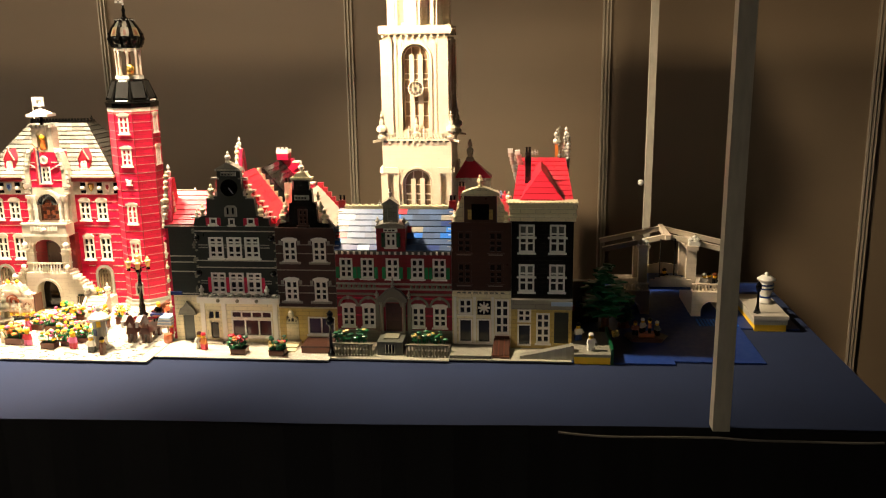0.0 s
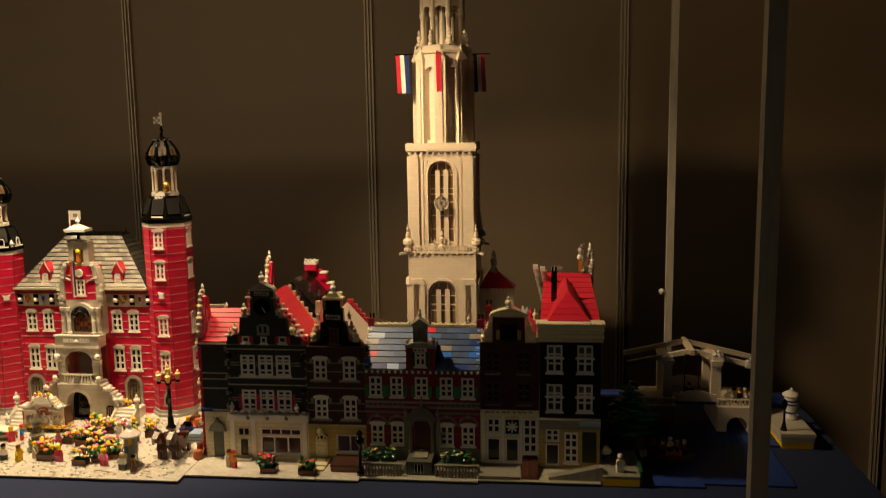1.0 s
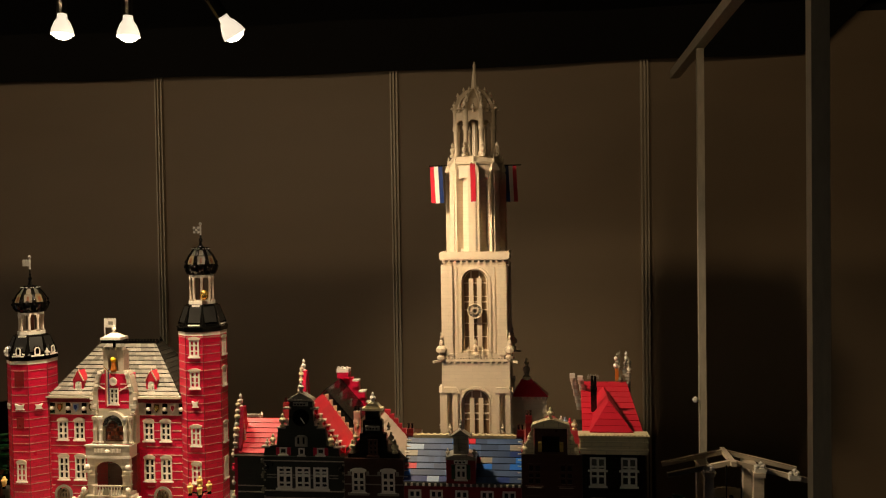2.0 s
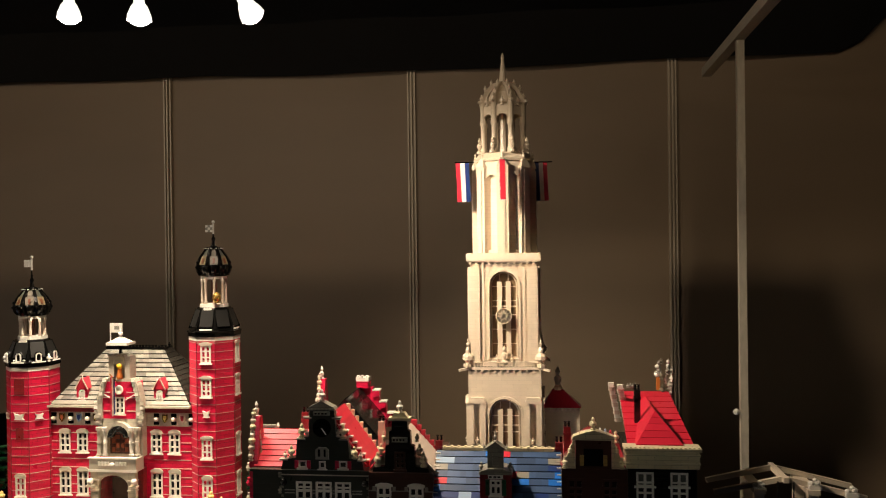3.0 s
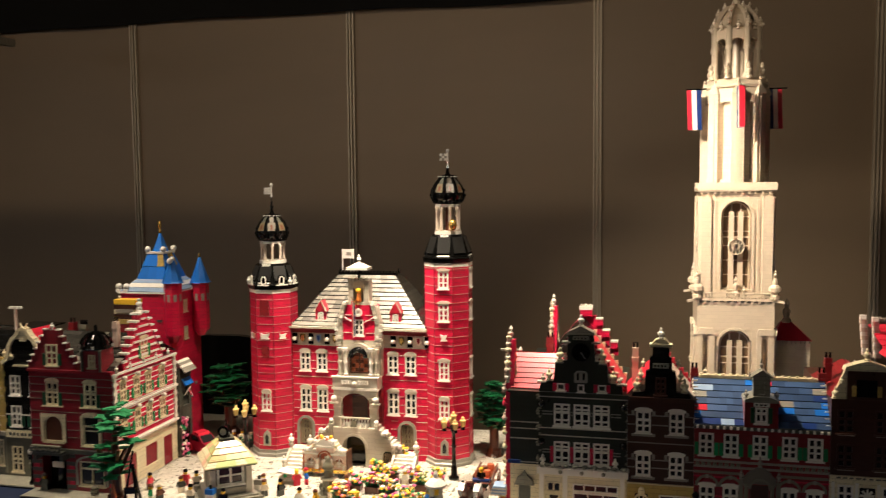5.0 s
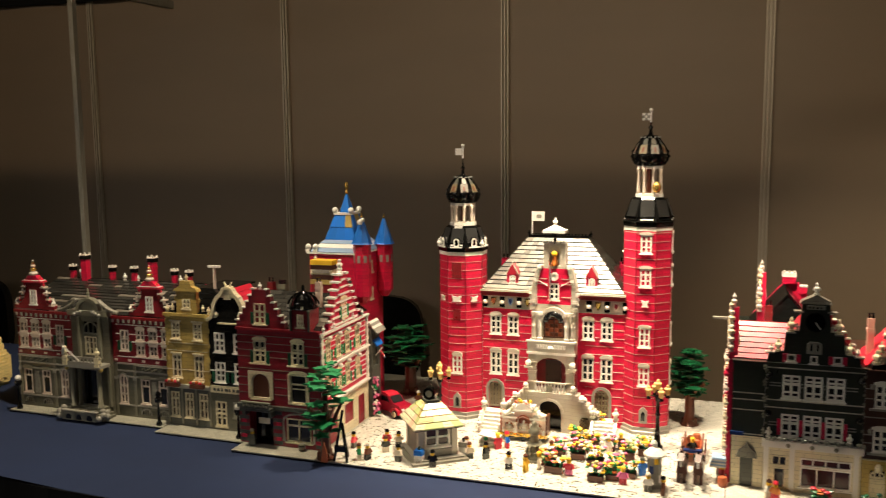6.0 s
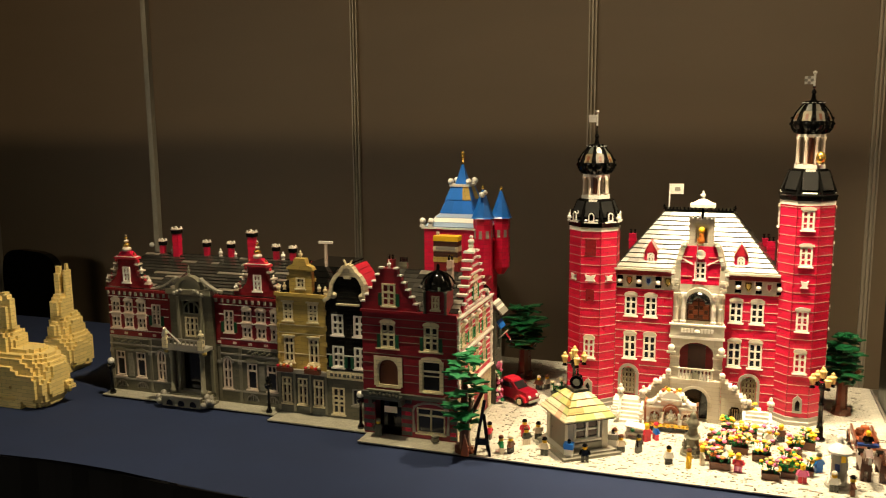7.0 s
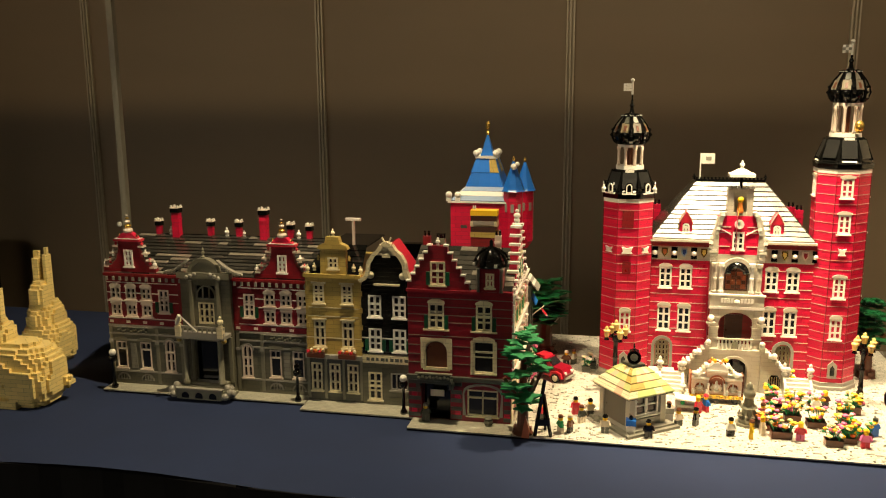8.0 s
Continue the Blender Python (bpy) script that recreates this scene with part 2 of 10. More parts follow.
# ---- mesh tools ----
class MB:
    """Collects faces for one mesh. d runs into the wall, u along it, z up; M places them."""

    def __init__(self, M=None):
        self.v, self.f, self.M = [], [], M or Matrix()

    def add(self, verts, faces):
        k = len(self.v)
        self.v += [self.M @ Vector(p) for p in verts]
        self.f += [tuple(i + k for i in fc) for fc in faces]
        return self

    def box(self, x0, x1, y0, y1, z0, z1, top=0.0):
        """A box; top narrows its upper face on all sides."""
        t = top
        return self.add([(x0, y0, z0), (x1, y0, z0), (x1, y1, z0), (x0, y1, z0), (x0 + t, y0 + t, z1), (x1 - t, y0 + t, z1), (x1 - t, y1 - t, z1), (x0 + t, y1 - t, z1)],
                        [(3, 2, 1, 0), (4, 5, 6, 7), (0, 1, 5, 4), (1, 2, 6, 5), (2, 3, 7, 6), (3, 0, 4, 7)])

    def prism(self, prof, d0, d1):
        """A profile of (u, z), counter-clockwise seen from the front, given the depth d0 to d1."""
        n = len(prof)
        self.add([(u, d0, z) for u, z in prof] + [(u, d1, z) for u, z in prof],
                 [tuple(range(n)), tuple(range(2 * n - 1, n - 1, -1))] + [((i + 1) % n, i, i + n, (i + 1) % n + n) for i in range(n)])
        return self

    def lathe(self, prof, c=(0, 0, 0), seg=12, turn=0.0):
        """A turned shape from (radius, height) pairs, bottom to top."""
        vs, fs = [], []
        for r, z in prof:
            vs += [(c[0] + r * math.cos(turn + math.tau * i / seg), c[1] + r * math.sin(turn + math.tau * i / seg), c[2] + z) for i in range(seg)]
        for k in range(len(prof) - 1):
            fs += [(k * seg + i, k * seg + (i + 1) % seg, (k + 1) * seg + (i + 1) % seg, (k + 1) * seg + i) for i in range(seg)]
        fs += [tuple(range(seg - 1, -1, -1)), tuple(range((len(prof) - 1) * seg, len(prof) * seg))]
        return self.add(vs, fs)

    def ball(self, c, r, seg=8, squash=1.0):
        return self.lathe([(r * math.sin(a) + 1e-5, -r * squash * math.cos(a)) for a in [math.pi * i / 6 for i in range(7)]], c, seg)

    def beam(self, p, q, w, h):
        """A bar of section w x h from p to q."""
        p, q = Vector(p), Vector(q)
        a = (q - p).normalized()
        s = a.cross(Vector((0, 0, 1)))
        s = (s if s.length > 1e-4 else Vector((1, 0, 0))).normalized()
        u = s.cross(a)
        s, u = s * w / 2, u * h / 2
        return self.add([p - s - u, p + s - u, p + s + u, p - s + u, q - s - u, q + s - u, q + s + u, q - s + u],
                        [(3, 2, 1, 0), (4, 5, 6, 7), (0, 1, 5, 4), (1, 2, 6, 5), (2, 3, 7, 6), (3, 0, 4, 7)])

    def pyramid(self, x0, x1, y0, y1, z0, z1, tx0, tx1, ty0, ty1):
        return self.add([(x0, y0, z0), (x1, y0, z0), (x1, y1, z0), (x0, y1, z0), (tx0, ty0, z1), (tx1, ty0, z1), (tx1, ty1, z1), (tx0, ty1, z1)],
                        [(3, 2, 1, 0), (4, 5, 6, 7), (0, 1, 5, 4), (1, 2, 6, 5), (2, 3, 7, 6), (3, 0, 4, 7)])

    def weld(self):
        """Joins points that lie on one another, so that the faces hang together."""
        at, to, vs = {}, [], []
        for p in self.v:
            k = (round(p[0], 6), round(p[1], 6), round(p[2], 6))
            if k not in at:
                at[k] = len(vs)
                vs.append(p)
            to.append(at[k])
        self.v, self.f = vs, [tuple(to[i] for i in fc) for fc in self.f]
        return self

    def data(self, name):
        me = bpy.data.meshes.new(name)
        me.from_pydata([tuple(p) for p in self.v], [], self.f)
        me.update()
        return me


def fr(ox, oy, side="front"):
    """The frame of a facade: front looks to -y, east to +x, west to -x."""
    return Matrix.Translation((ox, oy, 0)) @ Matrix.Rotation({"front": 0, "east": math.pi / 2, "west": -math.pi / 2, "back": math.pi}[side], 4, "Z")


BASES = {}


def thing(name, x, y, z, label, category, group="", kind=""):
    ob = new(name)
    ob.location = (x, y, z)
    ob.empty_display_size = 0.02
    BASES[ob.name] = Vector((x, y, z))
    return tagged(ob, label, category, group, kind)


def hang(ob, parent):
    ob.parent = parent
    if parent.name in BASES:
        ob.matrix_parent_inverse = Matrix.Translation(-BASES[parent.name])
    return ob


def part(name, mb, mat, parent=None, label=""):
    me = mb if isinstance(mb, bpy.types.Mesh) else mb.data(name)
    if not me.materials:
        me.materials.append(mat)
    ob = new(name, me)
    if parent:
        hang(ob, parent)
    return tagged(ob, label)


def smooth(ob):
    for p in ob.data.polygons:
        p.use_smooth = True
    return ob


# ---- building tools ----
PANES = {}


def ring(m, outer, inner, d0, d1):
    """A closed flat frame between two loops of (u, z)."""
    n = len(outer)
    vs = [(u, d, z) for d in (d0, d1) for lp in (outer, inner) for u, z in lp]
    fs = []
    for i in range(n):
        j = (i + 1) % n
        fs += [(i, j, n + j, n + i), (2 * n + j, 2 * n + i, 3 * n + i, 3 * n + j), (j, i, 2 * n + i, 2 * n + j), (n + i, n + j, 3 * n + j, 3 * n + i)]
    return m.add(vs, fs)


def window(house, M, u, z, w, h, cols=2, rows=3, mat=WHITE, arch=False, sill=True, head=False, pane=GLASS, transom=0.6, low=True, hmat=None):
    """A framed window with glazing bars; its foot stands at (u, z) of the facade. low: upright bars below the transom too."""
    key = (round(w, 4), round(h, 4), cols, rows, arch, mat.name, pane.name, transom, low, head, (hmat or mat).name)
    if key not in PANES:
        m, bars_ = MB(), []
        stout = rows > 1 and cols > 1 and low and h < 0.085
        b, g = (0.0040, 0.0034) if stout else (0.0030, 0.0020)
        if arch:
            n, r = 10, w / 2
            outer = [(-w / 2, 0), (w / 2, 0)] + [(r * math.cos(math.pi * i / n), h - r + r * math.sin(math.pi * i / n)) for i in range(n + 1)]
            inner = [(-w / 2 + b, b), (w / 2 - b, b)] + [((r - b) * math.cos(math.pi * i / n), h - r + (r - b) * math.sin(math.pi * i / n)) for i in range(n + 1)]
            ring(m, outer, inner, -0.0015, 0.004)
        else:
            ring(m, [(-w / 2, 0), (w / 2, 0), (w / 2, h), (-w / 2, h)], [(-w / 2 + b, b), (w / 2 - b, b), (w / 2 - b, h - b), (-w / 2 + b, h - b)], -0.0015, 0.004)
        top = h - b if not arch else h - b * 1.5
        for c in range(1, cols):
            x = -w / 2 + w * c / cols
            bars_.append((x - g * 0.75, x + g * 0.75, -0.0008, 0.0035, b if low else h * transom, top))
        if transom:
            bars_.append((-w / 2 + b, w / 2 - b, -0.0012, 0.0034, h * transom - b * 0.6, h * transom + b * 0.6))
        for r in range(1, rows):
            zz = h * r / rows
            if not transom or abs(zz - h * transom) > 0.006:
                bars_.append((-w / 2 + b, w / 2 - b, -0.0006, 0.0033, zz - g / 2, zz + g / 2))
        if h > 0.14:
            for c in range(1, cols):
                x = -w / 2 + w * c / cols
                bars_.append((x - 0.0062, x + 0.0062, -0.006, 0.0032, b, top - 0.02))
        p = MB().add([(-w / 2 + 0.001, 0.003, 0.001), (w / 2 - 0.001, 0.003, 0.001), (w / 2 - 0.001, 0.003, h - 0.001), (-w / 2 + 0.001, 0.003, h - 0.001)], [(0, 1, 2, 3)])
        s = MB().box(-w / 2 - 0.003, w / 2 + 0.003, -0.004, 0.002, -0.0034, 0)
        hd = MB().prism([(-w / 2 - 0.003, 0), (w / 2 + 0.003, 0), (w / 2 + 0.003, 0.004), (w / 4, 0.0075), (-w / 4, 0.0075), (-w / 2 - 0.003, 0.004)], -0.003, 0.002)
        if head == "shell":
            o = [(w * 0.56 * math.cos(math.pi * i / 8), 0.0095 * math.sin(math.pi * i / 8) ** 0.8 + 0.0006 * (i % 2)) for i in range(1, 8)]
            hd = MB().prism([(-w * 0.56, 0), (w * 0.56, 0), *o], -0.0032, 0.002)
        PANES[key] = (m.data("window"), p.data("pane"), s.data("sill"), hd.data("head"), [MB().box(*q_).data("glazing_bar") for q_ in bars_])
    fm, pm, sm, hm, gm = PANES[key]
    ob = part("window", fm, mat, house)
    ob.matrix_basis = M @ Matrix.Translation((u, 0, z))
    part("pane", pm, pane, ob)
    for q_ in gm:
        part("glazing_bar", q_, mat, ob)
    if sill:
        part("sill", sm, mat, ob)
    if head:
        hh = part("head", hm, hmat or mat, ob)
        hh.matrix_basis = Matrix.Translation((0, 0, h + 0.0002))
    return (u - w / 2, u + w / 2, z, z + h)


def wall(house, M, u0, u1, z0, z1, holes, mat, depth=0.02, name="wall", label="", reveal=0.006):
    """A facade with real openings; the shell runs back by depth."""
    us = sorted({u0, u1, *[min(max(v, u0), u1) for h in holes for v in h[:2]]})
    zs = sorted({z0, z1, *[min(max(v, z0), z1) for h in holes for v in h[2:]]})
    m = MB(M)
    inside = lambda u, z: any(a < u < b and c < z < d for a, b, c, d in holes)
    for i in range(len(us) - 1):
        for j in range(len(zs) - 1):
            a, b, c, d = us[i], us[i + 1], zs[j], zs[j + 1]
            if not inside((a + b) / 2, (c + d) / 2):
                m.add([(a, 0, c), (b, 0, c), (b, 0, d), (a, 0, d)], [(0, 1, 2, 3)])
    for a, b, c, d in holes:
        r = reveal
        m.add([(a, 0, c), (b, 0, c), (b, 0, d), (a, 0, d), (a, r, c), (b, r, c), (b, r, d), (a, r, d)],
              [(0, 4, 5, 1), (1, 5, 6, 2), (2, 6, 7, 3), (3, 7, 4, 0), (4, 7, 6, 5)])
    k = depth
    m.add([(u0, 0, z0), (u1, 0, z0), (u1, 0, z1), (u0, 0, z1), (u0, k, z0), (u1, k, z0), (u1, k, z1), (u0, k, z1)],
          [(1, 5, 6, 2), (2, 6, 7, 3), (4, 0, 3, 7), (5, 4, 7, 6)])
    return part(name, m.weld(), mat, house, label)


def bands(house, M, u0, u1, zs, holes, mat, h=0.0024, proud=0.0008, name="string_course"):
    """Thin courses of another colour round a wall, each broken where a window stands."""
    for z in zs:
        cuts = sorted([(a, b) for a, b, c, d in holes if c - 0.002 < z + h and d + 0.002 > z])
        at = u0
        for a, b in cuts:
            if a - 0.001 > at:
                part(name, MB(M).box(at, a - 0.001, -proud, 0.003, z, z + h), mat, house)
            at = max(at, b + 0.001)
        if at < u1:
            part(name, MB(M).box(at, u1, -proud, 0.003, z, z + h), mat, house)


def box_part(house, M, name, mat, *args, label="", top=0.0):
    return part(name, MB(M).box(*args, top=top), mat, house, label)


def roof_slope(house, a, b, c, d, n, mats, thick=0.003, tiles=0, seed=1, name="roof_course", label="", gap=0.0, under=None):
    """A pitched roof face laid in overlapping courses: a, b along the eaves, c, d along the ridge."""
    a, b, c, d = map(Vector, (a, b, c, d))
    up = (b - a).cross(d - a).normalized() * thick
    rng = random.Random(seed)
    base = part("roof", MB().add([a, b, c, d], [(0, 1, 2, 3)]), under or mats[0], house, label)
    for i in range(n):
        s, t = i / n, (i + 1 - gap) / n
        pl, pr, ql, qr = a.lerp(d, s), b.lerp(c, s), a.lerp(d, t), b.lerp(c, t)
        cuts = [0.0]
        while tiles and cuts[-1] < 1:
            cuts.append(cuts[-1] + rng.choice((1, 2, 2, 3)) / tiles)
        cuts = [k for k in cuts if k < 0.995] + [1.0]
        for j in range(len(cuts) - 1):
            e, f = cuts[j], cuts[j + 1]
            A, Bq, C, D = pl.lerp(pr, e), pl.lerp(pr, f), ql.lerp(qr, f), ql.lerp(qr, e)
            o = up * 1.15
            lift = up * 0.72
            m = MB().add([A + lift * 0, Bq + lift * 0, Bq + o, A + o, C + lift, D + lift], [(0, 1, 2, 3), (3, 2, 4, 5), (1, 4, 2), (0, 3, 5)])
            part(name if not tiles else "roof_tile", m, rng.choice(mats), base)
    return base


def spandrel(m, c, a, b, z0, ztop, d0, d1, n=10):
    """The solid over a round arch of half width a and rise b."""
    return m.prism([(c - a * math.cos(math.pi * i / n), z0 + b * math.sin(math.pi * i / n)) for i in range(n + 1)] + [(c + a, ztop), (c - a, ztop)], d0, d1)


def arch_band(m, c, r0, r1, z0, d0, d1, n=10, foot=0.0):
    """A round arch moulding; foot lets it run down on both sides."""
    arc = [math.pi * i / n for i in range(n + 1)]
    side = [(c + r1, z0 - foot)] if foot else []
    side2 = [(c - r1, z0 - foot), (c - r0, z0 - foot)] if foot else []
    last = [(c + r0, z0 - foot)] if foot else []
    return m.prism(side + [(c + r1 * math.cos(t), z0 + r1 * math.sin(t)) for t in arc] + side2 + [(c + r0 * math.cos(t), z0 + r0 * math.sin(t)) for t in reversed(arc)] + last, d0, d1)


def gable(house, M, prof, d0, d1, mat, name="gable", label=""):
    return part(name, MB(M).prism(prof, d0, d1), mat, house, label)


def stepped(uc, half, z0, step_w, step_h, n, top_w=0.0):
    """The outline of a stepped gable, counter-clockwise from its lower left."""
    right = []
    for i in range(n):
        x, z = half - i * step_w, z0 + i * step_h
        right += [(uc + x, z), (uc + x, z + step_h)]
    x = half - n * step_w
    if top_w:
        right += [(uc + top_w, z0 + n * step_h)]
    left = [(2 * uc - x_, z_) for x_, z_ in reversed(right)]
    return right + left


def caps(house, M, uc, half, z0, step_w, step_h, n, mat, d0=-0.003, d1=0.010, h=0.0032, over=0.002):
    """A coping stone on every step of a gable."""
    for i in range(n):
        x = half - i * step_w
        z = z0 + (i + 1) * step_h
        for s in (-1, 1):
            lo, hi = sorted((uc + s * (x + over), uc + s * (x - step_w)))
            part("coping", MB(M).box(lo, hi, d0, d1, z, z + h), mat, house)


FINIAL = [(0.0050, 0), (0.0050, 0.004), (0.0022, 0.006), (0.0044, 0.012), (0.0044, 0.015), (0.0016, 0.018), (0.0032, 0.022), (0.0006, 0.028)]
VASE = [(0.0046, 0), (0.0046, 0.003), (0.0026, 0.0034), (0.0030, 0.006), (0.0056, 0.0075), (0.0056, 0.011), (0.0036, 0.0132), (0.0024, 0.0136), (0.0024, 0.0175), (0.0008, 0.020)]


def finial(house, x, y, z, mat, k=1.0, prof=FINIAL, name="finial"):
    return part(name, MB().lathe([(r * k, h * k) for r, h in prof], (x, y, z), 8), mat, house)


def chimney(house, x, y, z, h, mat=RED, w=0.010, pots=2, label=""):
    c = part("chimney", MB().box(x - w / 2, x + w / 2, y - w / 2, y + w / 2, z, z + h).box(x - w / 2 - 0.001, x + w / 2 + 0.001, y - w / 2 - 0.001, y + w / 2 + 0.001, z + h * 0.72, z + h * 0.8), mat, house, label)
    for i in range(pots):
        px = x + (i - (pots - 1) / 2) * w * 0.55
        part("chimney_pot", MB().lathe([(0.0026, 0), (0.0022, 0.008), (0.003, 0.009), (0.003, 0.011)], (px, y, z + h), 8), BLACK_SMOOTH, c)


def shutters(house, M, u, z, w, h, mat=GREEN):
    for s in (-1, 1):
        a, b = sorted((u + s * (w / 2 + 0.0008), u + s * (w / 2 + 0.0088)))
        part("shutter", MB(M).box(a, b, -0.0022, 0.001, z, z + h), mat, house)


def bars(house, M, u, z, w, h, mat, n=5, rows=1, name="sign_board", back=WHITE):
    """A small board with writing too small to read, as plain bars."""
    s = part(name, MB(M).box(u - w / 2, u + w / 2, -0.004, 0.002, z, z + h), back, house)
    m = MB(M)
    rng = random.Random(n)
    for r in range(rows):
        at = u - w * 0.42
        for i in range(n):
            k = w * 0.84 / n * rng.uniform(0.5, 0.85)
            zz = z + h * (r + 0.3) / rows
            m.box(at, at + k, -0.0046, -0.0038, zz, zz + h * 0.4 / rows)
            at += w * 0.84 / n
    part("lettering_bar", m, mat, s)


# ---- the hall ----
def structure(name, mb, mat, label="", category=""):
    return tagged(part(name, mb, mat), label, category, kind="structure")


structure("floor", MB().box(-8, 5, -5, 3.6, -0.05, 0), CARPET, "dark carpet floor of the hall", "floor")
structure("ceiling", MB().box(-8, 5, -5, 3.6, 4.2, 4.3), VALANCE, "black ceiling of the dark hall", "ceiling")
structure("wall_west", MB().box(-8.1, -8, -5, 3.6, 0, 4.2), SKIRT, "dark side wall of the hall", "wall")
structure("wall_east", MB().box(5, 5.1, -5, 3.6, 0, 4.2), SKIRT, "dark side wall of the hall", "wall")
structure("wall_south", MB().box(-8, 5, -5.1, -5, 0, 4.2), SKIRT, "dark far wall of the hall", "wall")
POLES = [-5.73, -4.73, -3.735, -2.685, -1.680, -0.676, 0.322, 1.325, 2.33, 3.335]
back = structure("wall_north", MB().box(-8, 5, 3.392, 3.6, 0, 4.2), SKIRT, "grey panelled partition wall behind the table", "wall")
for i in range(len(POLES) - 1):
    part("panel", MB().box(POLES[i] + 0.016, POLES[i + 1] - 0.016, 3.372, 3.392, 0.05, 2.42), PANEL, back)


def wall_pole():
    m = MB().box(-0.016, -0.010, -0.010, 0.014, 0, 2.46).box(0.010, 0.016, -0.010, 0.014, 0, 2.46).box(-0.003, 0.003, -0.012, 0.014, 0, 2.46).box(-0.010, 0.010, 0.006, 0.014, 0, 2.46)
    post = tagged(part("panel_post", m, ALU), "slotted aluminium post between the wall panels", "post", "posts of the panel wall", "structure")
    return post


first_pole = wall_pole()
first_pole.location = (POLES[0], 3.367, 0)
for x in POLES[1:]:
    copy_thing(first_pole, Matrix.Translation((x, 3.367, 0)))

# housing and hanger given to the added fill light
cl = thing("ceiling_light", *HALL[0], "long white light hung from the hall ceiling", "ceiling light")
MCL = look(*HALL)
part("housing", MB(MCL).box(-2.36, 2.36, -0.29, 0.29, 0.02, 0.12), STEEL, cl)
part("hanger", MB().box(-4.32, -4.28, -1.99, -1.95, 2.40, 4.2), STEEL, cl)
# black valance hung from the lighting frame, its lower edge a little wavy
n = 120
hem = lambda x: 2.256 + max(0.0, x - 0.96) * 1.0 + 0.006 * math.sin(x * 2.1) + 0.003 * math.sin(x * 7.3)
fold = lambda x: 3.335 + 0.010 * math.sin(x * 9)
cloth = []
for i in range(n + 1):
    x = -6 + 10.5 * i / n
    cloth += [(x, fold(x), hem(x)), (x, fold(x), 3.4), (x, fold(x) + 0.004, 3.4), (x, fold(x) + 0.004, hem(x))]
vm = MB().add(cloth, [(4 * i + a, 4 * i + 4 + a, 4 * i + 4 + b, 4 * i + b) for i in range(n) for a, b in ((0, 1), (1, 2), (2, 3), (3, 0))])
tagged(smooth(part("valance", vm, VALANCE)), "black cloth valance hung over the table", "curtain", kind="structure")

# ---- table ----
tab = thing("display_table", -1.4, 1.88, 0, "long display table with blue cloth top and black skirt", "table")
N = 120
X0, X1, Y0, Y1 = -4.6, 0.70, 1.392, 2.39
part("tabletop", MB().box(X0 + 0.01, X1 - 0.01, Y0 + 0.03, Y1 - 0.01, 0.79, 0.8235), SKIRT, tab)
# the front edge runs a little askew and wavy
edge = lambda x: 1.398 + 0.040 * max(x, -1.1) + (0.012 * math.sin(x * 7.4 + 0.6) if x < -1.1 else 0.003 * math.sin(x * 6))
cm = MB()
M_, K_ = 130, 28
noise_h = lambda x, y: 0.0012 * noise.noise(Vector((x * 3.0, y * 4.0, 0.3))) + 0.0005 * noise.noise(Vector((x * 14, y * 14, 2.0)))
vs = []
for j in range(K_ + 1):
    for i in range(M_ + 1):
        x = X0 + (X1 - X0) * i / M_
        y = edge(x) + (Y1 - edge(x)) * j / K_
        vs.append((x, y, Z0 - 0.0012 + noise_h(x, y)))
cm.add(vs, [(j * (M_ + 1) + i, j * (M_ + 1) + i + 1, (j + 1) * (M_ + 1) + i + 1, (j + 1) * (M_ + 1) + i) for j in range(K_) for i in range(M_)])
# the right-hand end hangs down
cm.add([(X1, Y0, Z0 - 0.001), (X1 + 0.006, Y0, 0.70), (X1 + 0.006, Y1, 0.70), (X1, Y1, Z0 - 0.001)], [(0, 1, 2, 3)])
smooth(part("tablecloth", cm, CLOTH, tab, "smooth dark blue cloth"))
sk = MB()
for i in range(N):
    xs = [X0 + (X1 - X0) * k / N for k in (i, i + 1)]
    ys = [edge(x) - 0.006 - 0.010 * (1 + math.sin(x * 38 + 2 * math.sin(x * 5))) for x in xs]
    tops = [Z0 - 0.004 + 0.003 * math.sin(x * 6) for x in xs]
    sk.add([(xs[0], ys[0], 0.01), (xs[1], ys[1], 0.01), (xs[1], edge(xs[1]) - 0.002, tops[1]), (xs[0], edge(xs[0]) - 0.002, tops[0])], [(0, 1, 2, 3)])
smooth(part("skirt", sk, SKIRT, tab, "pleated black cloth skirt"))
for x in (-4.4, -2.6, -0.9, 0.6):
    for y in (1.45, 2.30):
        part("leg", MB().box(x - 0.02, x + 0.02, y - 0.02, y + 0.02, 0.0, 0.79), STEEL, tab)

# thin strand stands in for the highlight along the cloth's folded edge
cord = thing("cord", 0.2, Y0 - 0.03, Z0, "thin pale strand for the highlight on the folded cloth edge", "cord")
cd = MB()
pts = [(0.09 + 0.034 * i, Y0 - 0.014 - 0.003 * math.sin(i * 0.9), 0.828 - 0.005 * math.sin(math.pi * (i % 8) / 8)) for i in range(17)]
for p, q in zip(pts, pts[1:]):
    cd.beam(p, q, 0.0028, 0.0028)
part("strand", cd, TILE_GREY, cord)

